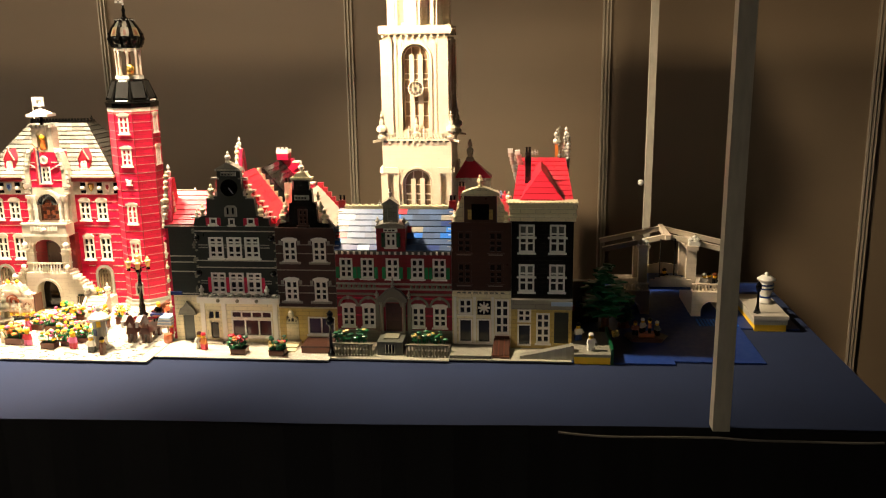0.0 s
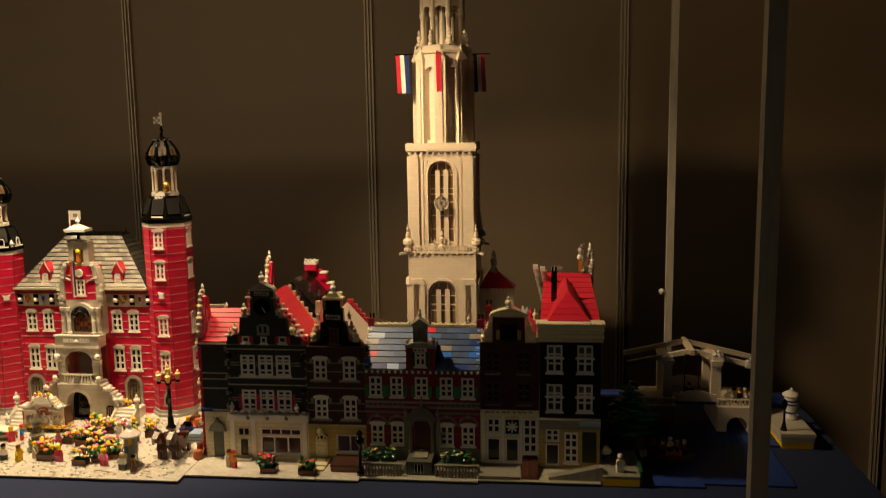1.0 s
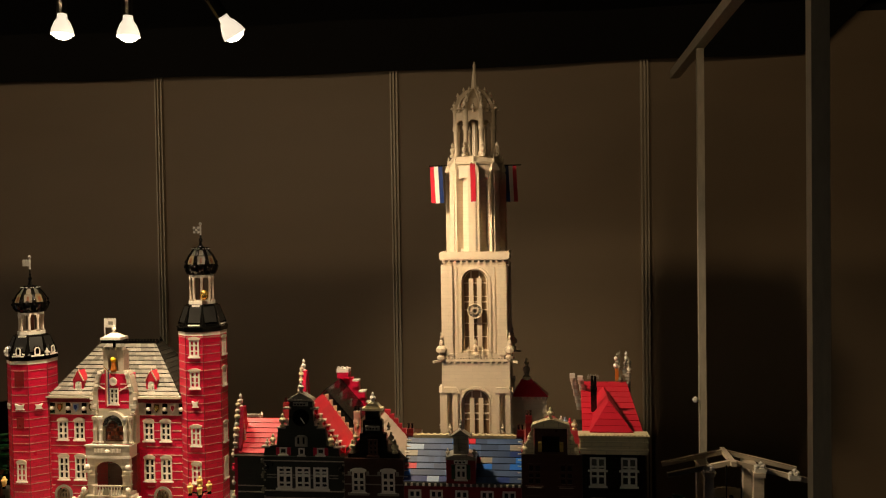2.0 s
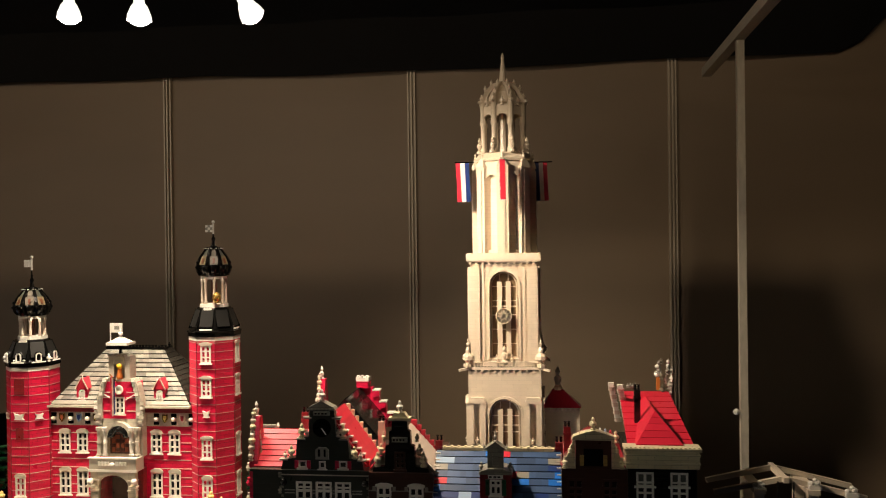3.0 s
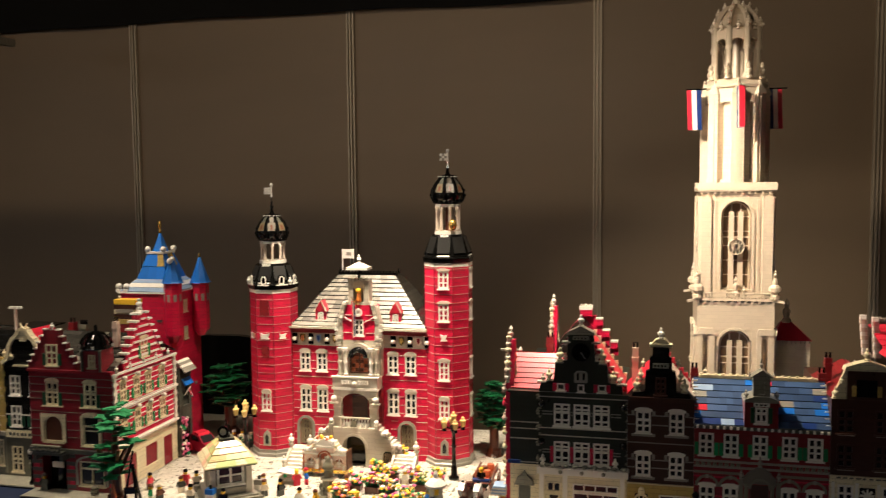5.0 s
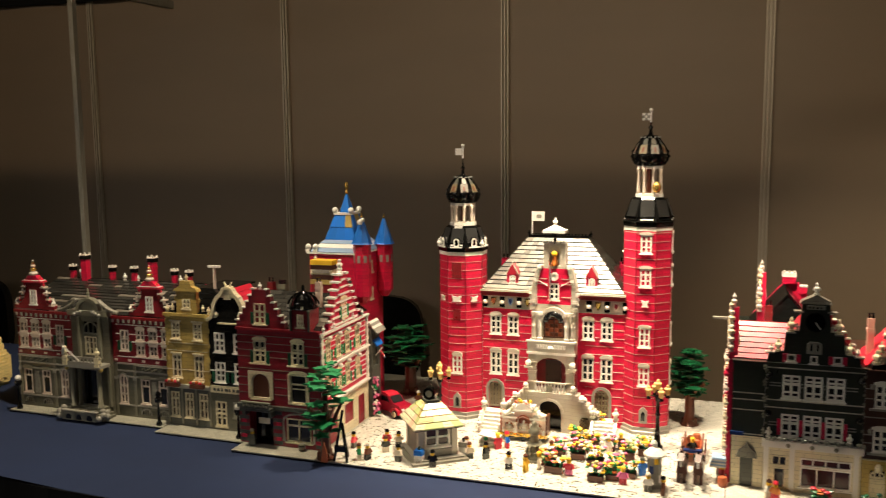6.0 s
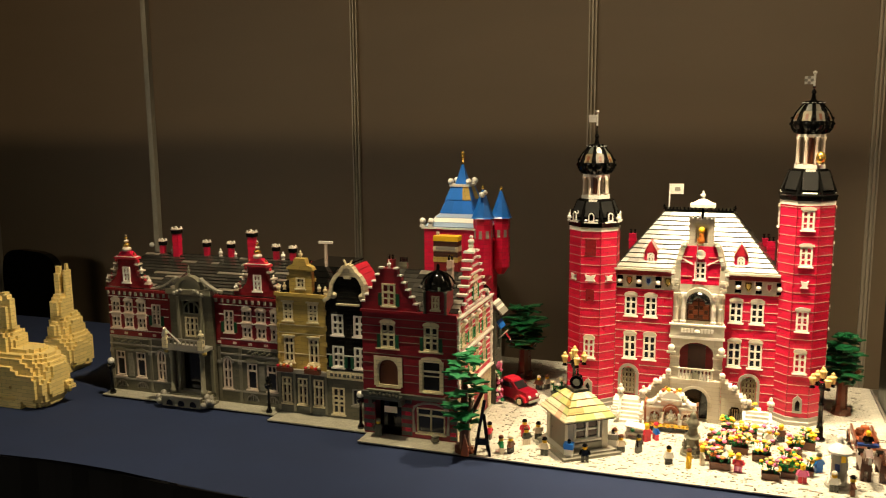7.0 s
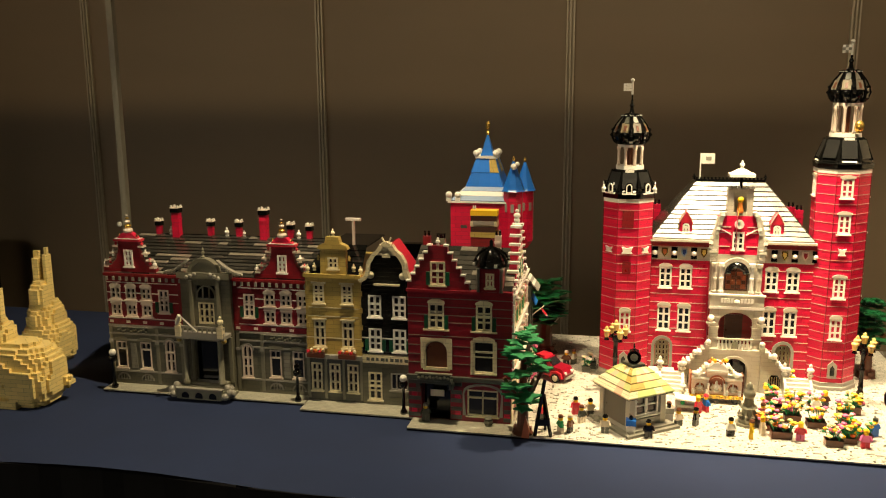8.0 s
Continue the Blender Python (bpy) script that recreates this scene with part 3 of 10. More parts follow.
# ---- steel lighting frames at both ends of the town ----
def lighting_frame(x, xf, yf, z0, label, steel=STEEL):
    lf = thing("lighting_frame", x, 2.05, 0, label, "frame", "steel frames at the table ends")
    part("post", MB().box(x - 0.018, x + 0.002, 2.490, 2.510, 0, 2.125), steel, lf)
    part("post", MB().box(xf - 0.0145, xf + 0.0145, yf - 0.0145, yf + 0.0145, z0, 2.125), steel, lf)
    part("rail", MB().beam((xf - 0.009, yf - 0.09, 2.140), (x + 0.005, 3.06, 2.150), 0.03, 0.03), steel, lf)
    part("clip", MB().ball((x - 0.030, 2.49, 1.10), 0.009), WHITE, lf)


lighting_frame(0.388, 0.371, 1.410, 0.8306, "galvanised steel lighting frame standing at the table end")
lighting_frame(-3.055, -3.155, 1.30, 0.0, "steel lighting frame behind the table, its colour dimmed for weaker light", DIMMED_STEEL)

# ---- hanging spot lamps ----
def spot_lamp(eye, target):
    e, t = Vector(eye), Vector(target)
    ob = thing("hanging_spot_lamp", *eye, "lit reflector bulb hanging from a black cable", "lamp", "spot lamps over the square")
    M = Matrix.Translation(e) @ (t - e).to_track_quat("Z", "Y").to_matrix().to_4x4()
    sh = part("shade", MB(M).lathe([(0.011, -0.042), (0.012, -0.030), (0.018, -0.022), (0.025, -0.004), (0.027, 0.008), (0.025, 0.008), (0.023, -0.004), (0.010, -0.02)], (0, 0, 0), 20), BULB_BODY, ob, "white frosted reflector")
    smooth(sh)
    smooth(part("bulb", MB(M).ball((0, 0, 0.006), 0.023, 14, 0.6), BULB, ob, "glowing bulb"))
    part("socket", MB(M).lathe([(0.012, -0.115), (0.014, -0.100), (0.014, -0.041)], (0, 0, 0), 12), BLACK_SMOOTH, ob)
    top = M @ Vector((0, 0, -0.11))
    part("cable", MB().beam(top, (top.x, top.y, 2.75), 0.006, 0.006), BLACK_SMOOTH, ob)


for eye, target in LAMPS:
    spot_lamp(eye, target)
# housing and flap of the added flood; the flap shapes its light
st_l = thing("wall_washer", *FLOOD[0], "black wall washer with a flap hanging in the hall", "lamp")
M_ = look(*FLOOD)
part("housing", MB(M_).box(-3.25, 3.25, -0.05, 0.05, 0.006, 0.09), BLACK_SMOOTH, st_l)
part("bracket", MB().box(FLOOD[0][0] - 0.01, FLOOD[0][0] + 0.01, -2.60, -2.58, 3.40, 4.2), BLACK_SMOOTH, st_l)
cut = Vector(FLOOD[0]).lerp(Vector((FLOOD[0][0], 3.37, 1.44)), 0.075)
part("flap", MB().box(cut.x - 4.2, cut.x + 4.2, cut.y - 0.002, cut.y + 0.002, cut.z - 0.55, cut.z), BLACK_SMOOTH, st_l, "wide black flap added to cut the flood's light off")
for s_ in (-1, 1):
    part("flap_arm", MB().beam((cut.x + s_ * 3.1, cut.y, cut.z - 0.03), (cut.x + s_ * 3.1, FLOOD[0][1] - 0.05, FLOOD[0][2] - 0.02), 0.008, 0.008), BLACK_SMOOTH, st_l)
structure("lamp_rail", MB().box(-5, 2.5, 1.60, 1.95, 2.74, 2.80), BLACK_SMOOTH, "black rail that carries the spot lamps", "rail")

# ---- plates under the town ----
def plate(x0, x1, y0, y1, label, mat=PLATE, h=G - Z0):
    ob = thing("base_plate", (x0 + x1) / 2, (y0 + y1) / 2, Z0, label, "base plate", "plates under the town")
    # black lower layer stands for the thin shadow gap at the plate's edge
    part("under_plate", MB().box(x0, x1, y0, y1, Z0, Z0 + h * 0.55), BLACK_SMOOTH, ob)
    part("tiled_top", MB().box(x0, x1, y0, y1, Z0 + h * 0.55, Z0 + h), mat, ob)
    return ob


plate(-1.6825, -0.785, 1.648, 2.385, "pale cobbled square of small plastic tiles on the table")
plate(-1.905, -1.684, 1.648, 2.385, "grey pavement plate under the corner house", PAVEMENT)
plate(-0.783, -0.392, 1.682, 2.385, "light grey plate under the dark canal houses")
plate(-0.3905, -0.1335, 1.695, 2.385, "grey plate under the wide red house", PAVEMENT)
plate(-0.132, 0.128, 1.704, 2.385, "grey plate under the brown and black houses", PAVEMENT)
plate(-2.165, -1.907, 1.703, 2.30, "grey pavement plate under the yellow and black houses", PAVEMENT)
plate(-2.675, -2.167, 1.737, 2.30, "grey pavement plate under the museum", PAVEMENT)
# ---- canal houses along the front, right-hand row ----
YF = 1.785
F0 = fr(0, YF)

# dark house with a shop, a clock gable and a red roof
gh = thing("canal_house", -0.65, 1.9, G, "black and dark green brick canal house with cream shop front", "house", "canal houses")
w1 = [window(gh, F0, x, 0.953, 0.034, 0.048, 2, 4) for x in (-0.663, -0.621, -0.580)]
w2 = [window(gh, F0, x, 1.035, 0.034, 0.048, 2, 4) for x in (-0.663, -0.621, -0.580)]
wall(gh, F0, -0.712, -0.527, 0.945, 1.103, w1 + w2, DARK_GREEN, 0.30)
wall(gh, fr(0, YF + 0.006), -0.775, -0.7125, 0.945, 1.103, [], DARK_GREEN, 0.29)
for i, x in enumerate((-0.684, -0.642, -0.6, -0.559)):
    box_part(gh, F0, "shutter", RED, x - 0.0035, x + 0.0035, -0.0022, 0.001, 0.956, 0.990)
bands(gh, F0, -0.712, -0.527, [1.012, 1.028, 1.0955], w2, STONE_SMOOTH, 0.0024)
bands(gh, fr(0, YF + 0.006), -0.775, -0.713, [0.948, 1.000, 1.022, 1.036], [], STONE_SMOOTH, 0.0024)
box_part(gh, F0, "cornice", DARK_GREEN, -0.778, -0.524, -0.006, 0.01, 1.1035, 1.108)
sw = [window(gh, F0, -0.592, 0.893, 0.096, 0.018, 4, 1, pane=DARK_PANE, transom=0, sill=False), window(gh, F0, -0.592, 0.850, 0.096, 0.042, 3, 1, pane=DARK_PANE, transom=0), window(gh, F0, -0.680, 0.890, 0.030, 0.022, 2, 1, CREAM, transom=0, sill=False), window(gh, F0, -0.680, 0.842, 0.024, 0.044, 1, 1, CREAM, transom=0)]
for x in (-0.706, -0.656, -0.536):
    part("pilaster", MB(F0).box(x - 0.005, x + 0.005, -0.003, 0.0, G, 0.929), WHITE, gh)
for x in (-0.665, -0.62, -0.575):
    smooth(part("medallion", MB(F0).ball((x, -0.0105, 0.9375), 0.0045, 8), MID_GREY, gh))
part("doorstep", MB(F0).box(-0.702, -0.658, -0.020, -0.0005, G, G + 0.005), STONE_SMOOTH, gh)
wall(gh, F0, -0.712, -0.527, G, 0.930, sw, CREAM, 0.05, "shop_front", "cream shop front")
box_part(gh, F0, "shop_cornice", WHITE, -0.715, -0.524, -0.010, 0.005, 0.9305, 0.9445)
for i in range(9):
    box_part(gh, F0, "console", GREY_SMOOTH, -0.708 + i * 0.0222, -0.700 + i * 0.0222, -0.012, -0.0005, 0.9455, 0.951)
    smooth(part("crest", MB(F0).ball((-0.693 + i * 0.0200, -0.009, 0.951), 0.0072, 8, 0.5), DARK_GREY, gh))
for x in (-0.703, -0.551):
    finial(gh, x, YF - 0.006, 0.951, WHITE, 1.1, VASE, "statue")
wall(gh, fr(0, YF + 0.006), -0.775, -0.7125, G, 0.9445, [(-0.757, -0.731, G, 0.900)], CREAM, 0.05)
box_part(gh, fr(0, YF + 0.006), "door", DARK_GREY, -0.7565, -0.7315, 0.002, 0.006, G, 0.8995)
gable(gh, fr(-0.744, YF + 0.006), [(0.021, 0.9), (0.016, 0.914), (0.006, 0.922), (0, 0.932), (-0.006, 0.922), (-0.016, 0.914), (-0.021, 0.9)], -0.008, 0, GREY, "pediment", "grey stone door pediment")
box_part(gh, fr(0, YF + 0.006), "street_sign", NAVY, -0.779, -0.752, -0.008, -0.004, 0.947, 0.955)
for k in range(5):
    finial(gh, -0.7135, YF - 0.003, 0.956 + 0.034 * k, MID_GREY, 0.75, VASE, "corner_ornament")
# clock gable
gable(gh, F0, [(-0.712, 1.108), (-0.536, 1.108), (-0.539, 1.128), (-0.566, 1.132), (-0.569, 1.172), (-0.594, 1.176), (-0.597, 1.232), (-0.649, 1.232), (-0.652, 1.176), (-0.677, 1.172), (-0.680, 1.132), (-0.707, 1.128)], 0.0, 0.014, DARK_GREEN, "gable", "dark stepped clock gable")
for x in (-0.665, -0.579):
    window(gh, fr(0, YF - 0.001), x, 1.112, 0.017, 0.015, 1, 1, pane=DARK_RED, transom=0)
    for s in (-1, 1):
        box_part(gh, F0, "shutter", RED, x + s * 0.013 - 0.004, x + s * 0.013 + 0.004, -0.002, 0.001, 1.110, 1.127)
window(gh, fr(0, YF - 0.001), -0.623, 1.110, 0.014, 0.016, 1, 1, pane=DARK_RED, transom=0)
gable(gh, F0, [(-0.637, 1.130), (-0.609, 1.130), (-0.609, 1.150), (-0.615, 1.155), (-0.631, 1.155), (-0.637, 1.150)], -0.004, 0, GREY_SMOOTH, "hoist_beam_door", "grey loft door")
for x in (-0.629, -0.617):
    box_part(gh, F0, "slit", BLACK_SMOOTH, x - 0.0022, x + 0.0022, -0.0045, -0.0035, 1.136, 1.151)
clock = part("clock", MB(fr(-0.623, YF) @ Matrix.Translation((0, -0.002, 1.195)) @ Matrix.Rotation(math.pi / 2, 4, "X")).lathe([(0.019, -0.003), (0.019, 0.002)], (0, 0, 0), 20), BLACK_SMOOTH, gh, "black clock face")
part("clock_pointer", MB(F0).beam((-0.623, -0.0045, 1.195), (-0.614, -0.0045, 1.182), 0.001, 0.0016), WHITE, clock)
bars(gh, F0, -0.623, 1.221, 0.034, 0.008, BLACK, 4, 1, back=GREY_SMOOTH)
gable(gh, F0, [(-0.653, 1.2325), (-0.593, 1.2325), (-0.596, 1.238), (-0.612, 1.246), (-0.623, 1.252), (-0.634, 1.246), (-0.650, 1.238)], -0.006, 0.018, GREY, "pediment", "grey stone pediment")
finial(gh, -0.623, YF + 0.004, 1.250, WHITE, 1.25, VASE)
for x, z, k in ((-0.703, 1.128, 0.9), (-0.543, 1.128, 0.9), (-0.690, 1.131, 1.3), (-0.556, 1.131, 1.3), (-0.667, 1.173, 1.5), (-0.579, 1.173, 1.5), (-0.656, 1.176, 0.8), (-0.590, 1.176, 0.8)):
    finial(gh, x, YF + 0.004, z, (CREAM, BAND)[k < 1], k, VASE, "scroll")
for z, hw in ((1.1268, 0.088), (1.170, 0.050), (1.214, 0.036)):
    for s in (-1, 1):
        a, b = sorted((-0.623 + s * (hw - 0.014), -0.623 + s * (hw + 0.004)))
        box_part(gh, F0, "coping", GREY_SMOOTH, a, b, -0.004, 0.012, z, z + 0.003)
for i in range(8):
    box_part(gh, F0, "dentil", GREY_SMOOTH, -0.652 + i * 0.0075, -0.648 + i * 0.0075, -0.0075, -0.0062, 1.2325, 1.2365)
for x in (-0.7105, -0.5290):
    for k in range(8):
        box_part(gh, F0, "quoin", MID_GREY, x - 0.0015, x + 0.0035, -0.0016, 0.0, 0.958 + 0.0185 * k, 0.962 + 0.0185 * k)
for x in (-0.706, -0.534):
    for z in (1.000, 1.082):
        smooth(part("corner_boss", MB(F0).ball((x, -0.004, z), 0.0075, 8), BLACK_SMOOTH, gh))
for z in (0.975, 1.058):
    for x0, x1 in ((-0.704, -0.682), (-0.645, -0.639), (-0.603, -0.598), (-0.561, -0.540)):
        box_part(gh, F0, "rail", GREY_SMOOTH, x0, x1, -0.0016, 0.0, z, z + 0.002)
        box_part(gh, F0, "rail", GREY_SMOOTH, x0, x1, -0.0016, 0.0, z + 0.006, z + 0.008)
# roofs behind it
roof_slope(gh, (-0.775, 1.80, 1.108), (-0.66, 1.80, 1.108), (-0.66, 1.856, 1.176), (-0.775, 1.856, 1.176), 7, [RED_ROOF], 0.003, 7, 15, gap=0.07, under=BLACK_SMOOTH, label="red roof in overlapping courses")
roof_slope(gh, (-0.66, 1.93, 1.108), (-0.775, 1.93, 1.108), (-0.775, 1.856, 1.176), (-0.66, 1.856, 1.176), 6, [RED_ROOF], 0.003)
roof_slope(gh, (-0.535, 1.80, 1.112), (-0.535, 1.93, 1.112), (-0.612, 1.93, 1.218), (-0.612, 1.80, 1.218), 9, [RED_ROOF], 0.003, label="steep red roof")
roof_slope(gh, (-0.690, 1.93, 1.112), (-0.690, 1.80, 1.112), (-0.612, 1.80, 1.218), (-0.612, 1.93, 1.218), 9, [RED_ROOF], 0.003)
for i in range(8):
    z = 1.112 + 0.0137 * i
    box_part(gh, fr(0, 1.93), "coping", CREAM, -0.539 - 0.0096 * i, -0.531 - 0.0096 * i, 0.0, 0.008, z - 0.004, z + 0.010)
for i in range(9):
    z = 1.116 + 0.0122 * i
    box_part(gh, fr(0, 1.806), "coping", RED_ROOF, -0.541 - 0.0088 * i, -0.529 - 0.0088 * i, 0.0, 0.010, z - 0.006, z + 0.0060)
    box_part(gh, fr(0, 1.806), "coping", WHITE, -0.542 - 0.0088 * i, -0.528 - 0.0088 * i, -0.001, 0.011, z + 0.0062, z + 0.0092)
chimney(gh, -0.705, 1.95, 1.12, 0.075, DARK_RED, 0.016)
chimney(gh, -0.512, 1.86, 1.09, 0.105, TAN_SMOOTH, 0.013)
# dark roof with a stepped red gable at its far end
FR_ = fr(-0.645, 2.285)
gable(gh, FR_, [(-0.085, 1.09), (0.085, 1.09), (0.085, 1.11), (0.062, 1.11), (0.062, 1.14), (0.044, 1.14), (0.044, 1.17), (0.026, 1.17), (0.026, 1.195), (-0.012, 1.195), (-0.085, 1.11)], 0, 0.02, RED, "rear_gable", "red stepped rear gable")
for x, z in ((0.074, 1.11), (0.053, 1.14), (0.035, 1.17)):
    box_part(gh, FR_, "coping", RED, x - 0.009, x + 0.009, -0.006, 0.018, z + 0.0002, z + 0.016)
    box_part(gh, FR_, "coping", WHITE, x - 0.010, x + 0.010, -0.007, 0.019, z + 0.0162, z + 0.020)
box_part(gh, FR_, "chimney", RED, -0.016, 0.016, -0.012, 0.02, 1.1952, 1.212)
box_part(gh, FR_, "chimney_cap", WHITE, -0.017, 0.017, -0.013, 0.021, 1.2122, 1.222)
for x in (-0.012, 0.0, 0.012):
    box_part(gh, FR_, "crenel", WHITE, x - 0.003, x + 0.003, -0.012, -0.004, 1.2222, 1.228)
roof_slope(gh, (-0.735, 2.285, 1.10), (-0.735, 2.12, 1.10), (-0.655, 2.12, 1.192), (-0.655, 2.285, 1.192), 9, [BLACK], 0.003, label="dark roof in courses")
roof_slope(gh, (-0.575, 2.12, 1.10), (-0.575, 2.285, 1.10), (-0.655, 2.285, 1.192), (-0.655, 2.12, 1.192), 9, [BLACK], 0.003)
gable(gh, fr(-0.655, 2.122), [(-0.08, 1.09), (0.08, 1.09), (0.08, 1.098), (0, 1.190), (-0.08, 1.098)], 0, 0.01, BLACK, "front_gable")

# the side of that house that faces the square: pale ornaments over red gables
FW = fr(-0.777, 0, "west")
wall(gh, FW, -2.30, -1.80, G, 1.10, [], DARK_GREEN, 0.05)
rng = random.Random(5)
for yc, zt, half, xo in ((1.826, 1.240, 0.026, 0.0), (1.97, 1.165, 0.035, 0.0), (2.131, 1.272, 0.030, 0.062)):
    xg = -0.7775 + xo
    zb = zt - 0.12
    gable(gh, fr(xg, 0, "west"), [(-yc - half, G if xo == 0 else 1.08), (-yc + half, G if xo == 0 else 1.08), (-yc + half, zb), (-yc + 0.008, zt - 0.03), (-yc - 0.008, zt - 0.03), (-yc - half, zb)], -0.008, 0.010, RED, "side_gable", "red side gable with pale ornaments")
    for i in range(7):
        t = i / 6
        for s in (-1, 1):
            y, z = yc + s * (half * (1 - t) + 0.006 * t), zb + 0.085 * t
            finial(gh, xg - 0.004, y, z, rng.choice((WHITE, CREAM, BAND)), rng.uniform(1.0, 1.5), VASE, "ornament")
    finial(gh, xg, yc, zt - 0.034, WHITE, 1.25, FINIAL, "ornament")
    for i in range(6):
        for s in (-1, 1):
            z = zb + 0.014 * i
            part("scroll_stone", MB().box(xg + 0.002 + s * 0.008 * (1 - i / 7) - 0.005, xg + 0.002 + s * 0.008 * (1 - i / 7) + 0.005, yc - 0.011, yc - 0.004, z, z + 0.011, 0.0012), (WHITE, BAND, CREAM)[(i + s) % 3], gh)
    if xo == 0:
        for i in range(9):
            z = G + 0.01 + (zb - G) * i / 9
            for s in (-1, 0, 1):
                part("ornament", MB().lathe([(0.006, 0), (0.0075, 0.006), (0.004, 0.012), (0.005, 0.016)], (xg - 0.010, yc + s * half * 0.8, z), 8), rng.choice((WHITE, CREAM, BAND, RED, WHITE)), gh)
box_part(gh, FW, "beam", GREY_SMOOTH, -1.96, -1.95, -0.045, 0.0, 1.158, 1.163)

# narrow brown house with a neck gable
h2 = thing("canal_house", -0.46, 1.9, G, "narrow dark brown canal house with cream ground floor", "house", "canal houses")
w1 = [window(h2, F0, x, 0.938, 0.030, 0.047, 2, 3, head=True) for x in (-0.494, -0.427)]
w2 = [window(h2, F0, x, 1.029, 0.030, 0.047, 2, 3, head=True) for x in (-0.494, -0.427)]
wall(h2, F0, -0.5265, -0.3925, 0.922, 1.100, w1 + w2, BROWN, 0.30)
bands(h2, F0, -0.5265, -0.3925, [0.955, 0.972, 1.008, 1.046, 1.066], w1 + w2, GREY_SMOOTH, 0.0022)
for x in (-0.494, -0.427):
    for z in (0.9325, 1.0235):
        box_part(h2, F0, "ledge", GREY_SMOOTH, x - 0.024, x + 0.024, -0.005, 0.0, z, z + 0.0045)
    for z in (0.962, 1.053):
        for s in (-1, 1):
            box_part(h2, F0, "console", GREY_SMOOTH, x + s * 0.021 - 0.003, x + s * 0.021 + 0.003, -0.003, 0.0, z + 0.014, z + 0.023)
box_part(h2, F0, "cornice", BROWN, -0.5268, -0.392, -0.005, 0.01, 1.1003, 1.106)
d1 = window(h2, F0, -0.497, 0.884, 0.028, 0.016, 3, 1, CREAM, arch=True, transom=0, sill=False)
part("door", MB(F0).box(-0.511, -0.483, -0.002, 0.0, G + 0.004, 0.8835), CREAM, h2, "cream panelled door")
window(h2, fr(0, YF - 0.0025), -0.497, 0.864, 0.016, 0.015, 2, 2, CREAM, transom=0, sill=False)
smooth(part("lantern", MB(F0).ball((-0.497, -0.010, 0.908), 0.007, 8, 1.4), CREAM, h2))
d2 = window(h2, F0, -0.430, 0.858, 0.062, 0.042, 2, 1, WHITE, transom=0, pane=PURPLE_PANE)
wall(h2, F0, -0.5265, -0.3925, G, 0.9215, [d1, d2], OLIVE, 0.05, "ground_floor", "yellow-tan ground floor")
box_part(h2, F0, "plinth", WOOD_BROWN, -0.462, -0.398, -0.062, -0.0005, G, 0.849)
box_part(h2, F0, "plinth_ledge", BROWN, -0.463, -0.397, -0.064, -0.0005, 0.8492, 0.8525)
for k in range(3):
    box_part(h2, F0, "doorstep", CREAM, -0.516, -0.478, -0.060 + 0.020 * k, -0.0005 if k == 2 else -0.0402 + 0.020 * k, G, G + 0.003 + 0.0028 * k)
box_part(h2, F0, "ledge", CREAM, -0.5268, -0.392, -0.006, 0.004, 0.9215, 0.9235)
gable(h2, F0, [(-0.518, 1.106), (-0.400, 1.106), (-0.402, 1.114), (-0.428, 1.118), (-0.430, 1.160), (-0.437, 1.162), (-0.438, 1.190), (-0.443, 1.192), (-0.444, 1.212), (-0.476, 1.212), (-0.477, 1.192), (-0.482, 1.190), (-0.483, 1.162), (-0.490, 1.160), (-0.492, 1.118), (-0.516, 1.114)], 0.0, 0.014, BLACK, "gable", "black neck gable")
for x, z, k in ((-0.508, 1.116, 1.5), (-0.412, 1.116, 1.5), (-0.500, 1.140, 1.2), (-0.420, 1.140, 1.2), (-0.495, 1.168, 0.9), (-0.425, 1.168, 0.9)):
    finial(h2, x, YF + 0.006, z, CREAM, k, VASE, "scroll")
window(h2, fr(0, YF - 0.001), -0.46, 1.112, 0.022, 0.036, 2, 3, BROWN)
bars(h2, F0, -0.46, 1.168, 0.032, 0.010, BLACK, 4, 1, back=GREY_SMOOTH)
box_part(h2, F0, "cap", CREAM, -0.483, -0.437, -0.004, 0.018, 1.2122, 1.218)
gable(h2, F0, [(-0.478, 1.218), (-0.442, 1.218), (-0.450, 1.228), (-0.470, 1.228)], -0.002, 0.016, CREAM, "pediment")
finial(h2, -0.46, YF + 0.006, 1.227, WHITE, 1.25, VASE)
roof_slope(h2, (-0.393, 1.80, 1.104), (-0.393, 1.92, 1.104), (-0.460, 1.92, 1.178), (-0.460, 1.80, 1.178), 7, [BAND], 0.003, label="steep pale roof with red stepped coping")
roof_slope(h2, (-0.527, 1.92, 1.104), (-0.527, 1.80, 1.104), (-0.460, 1.80, 1.178), (-0.460, 1.92, 1.178), 7, [RED_ROOF], 0.003)
for i in range(7):
    z = 1.106 + 0.0112 * i
    box_part(h2, fr(0, 1.921), "coping", RED_ROOF, -0.404 - 0.0092 * i, -0.390 - 0.0092 * i, 0, 0.009, z - 0.004, z + 0.012)

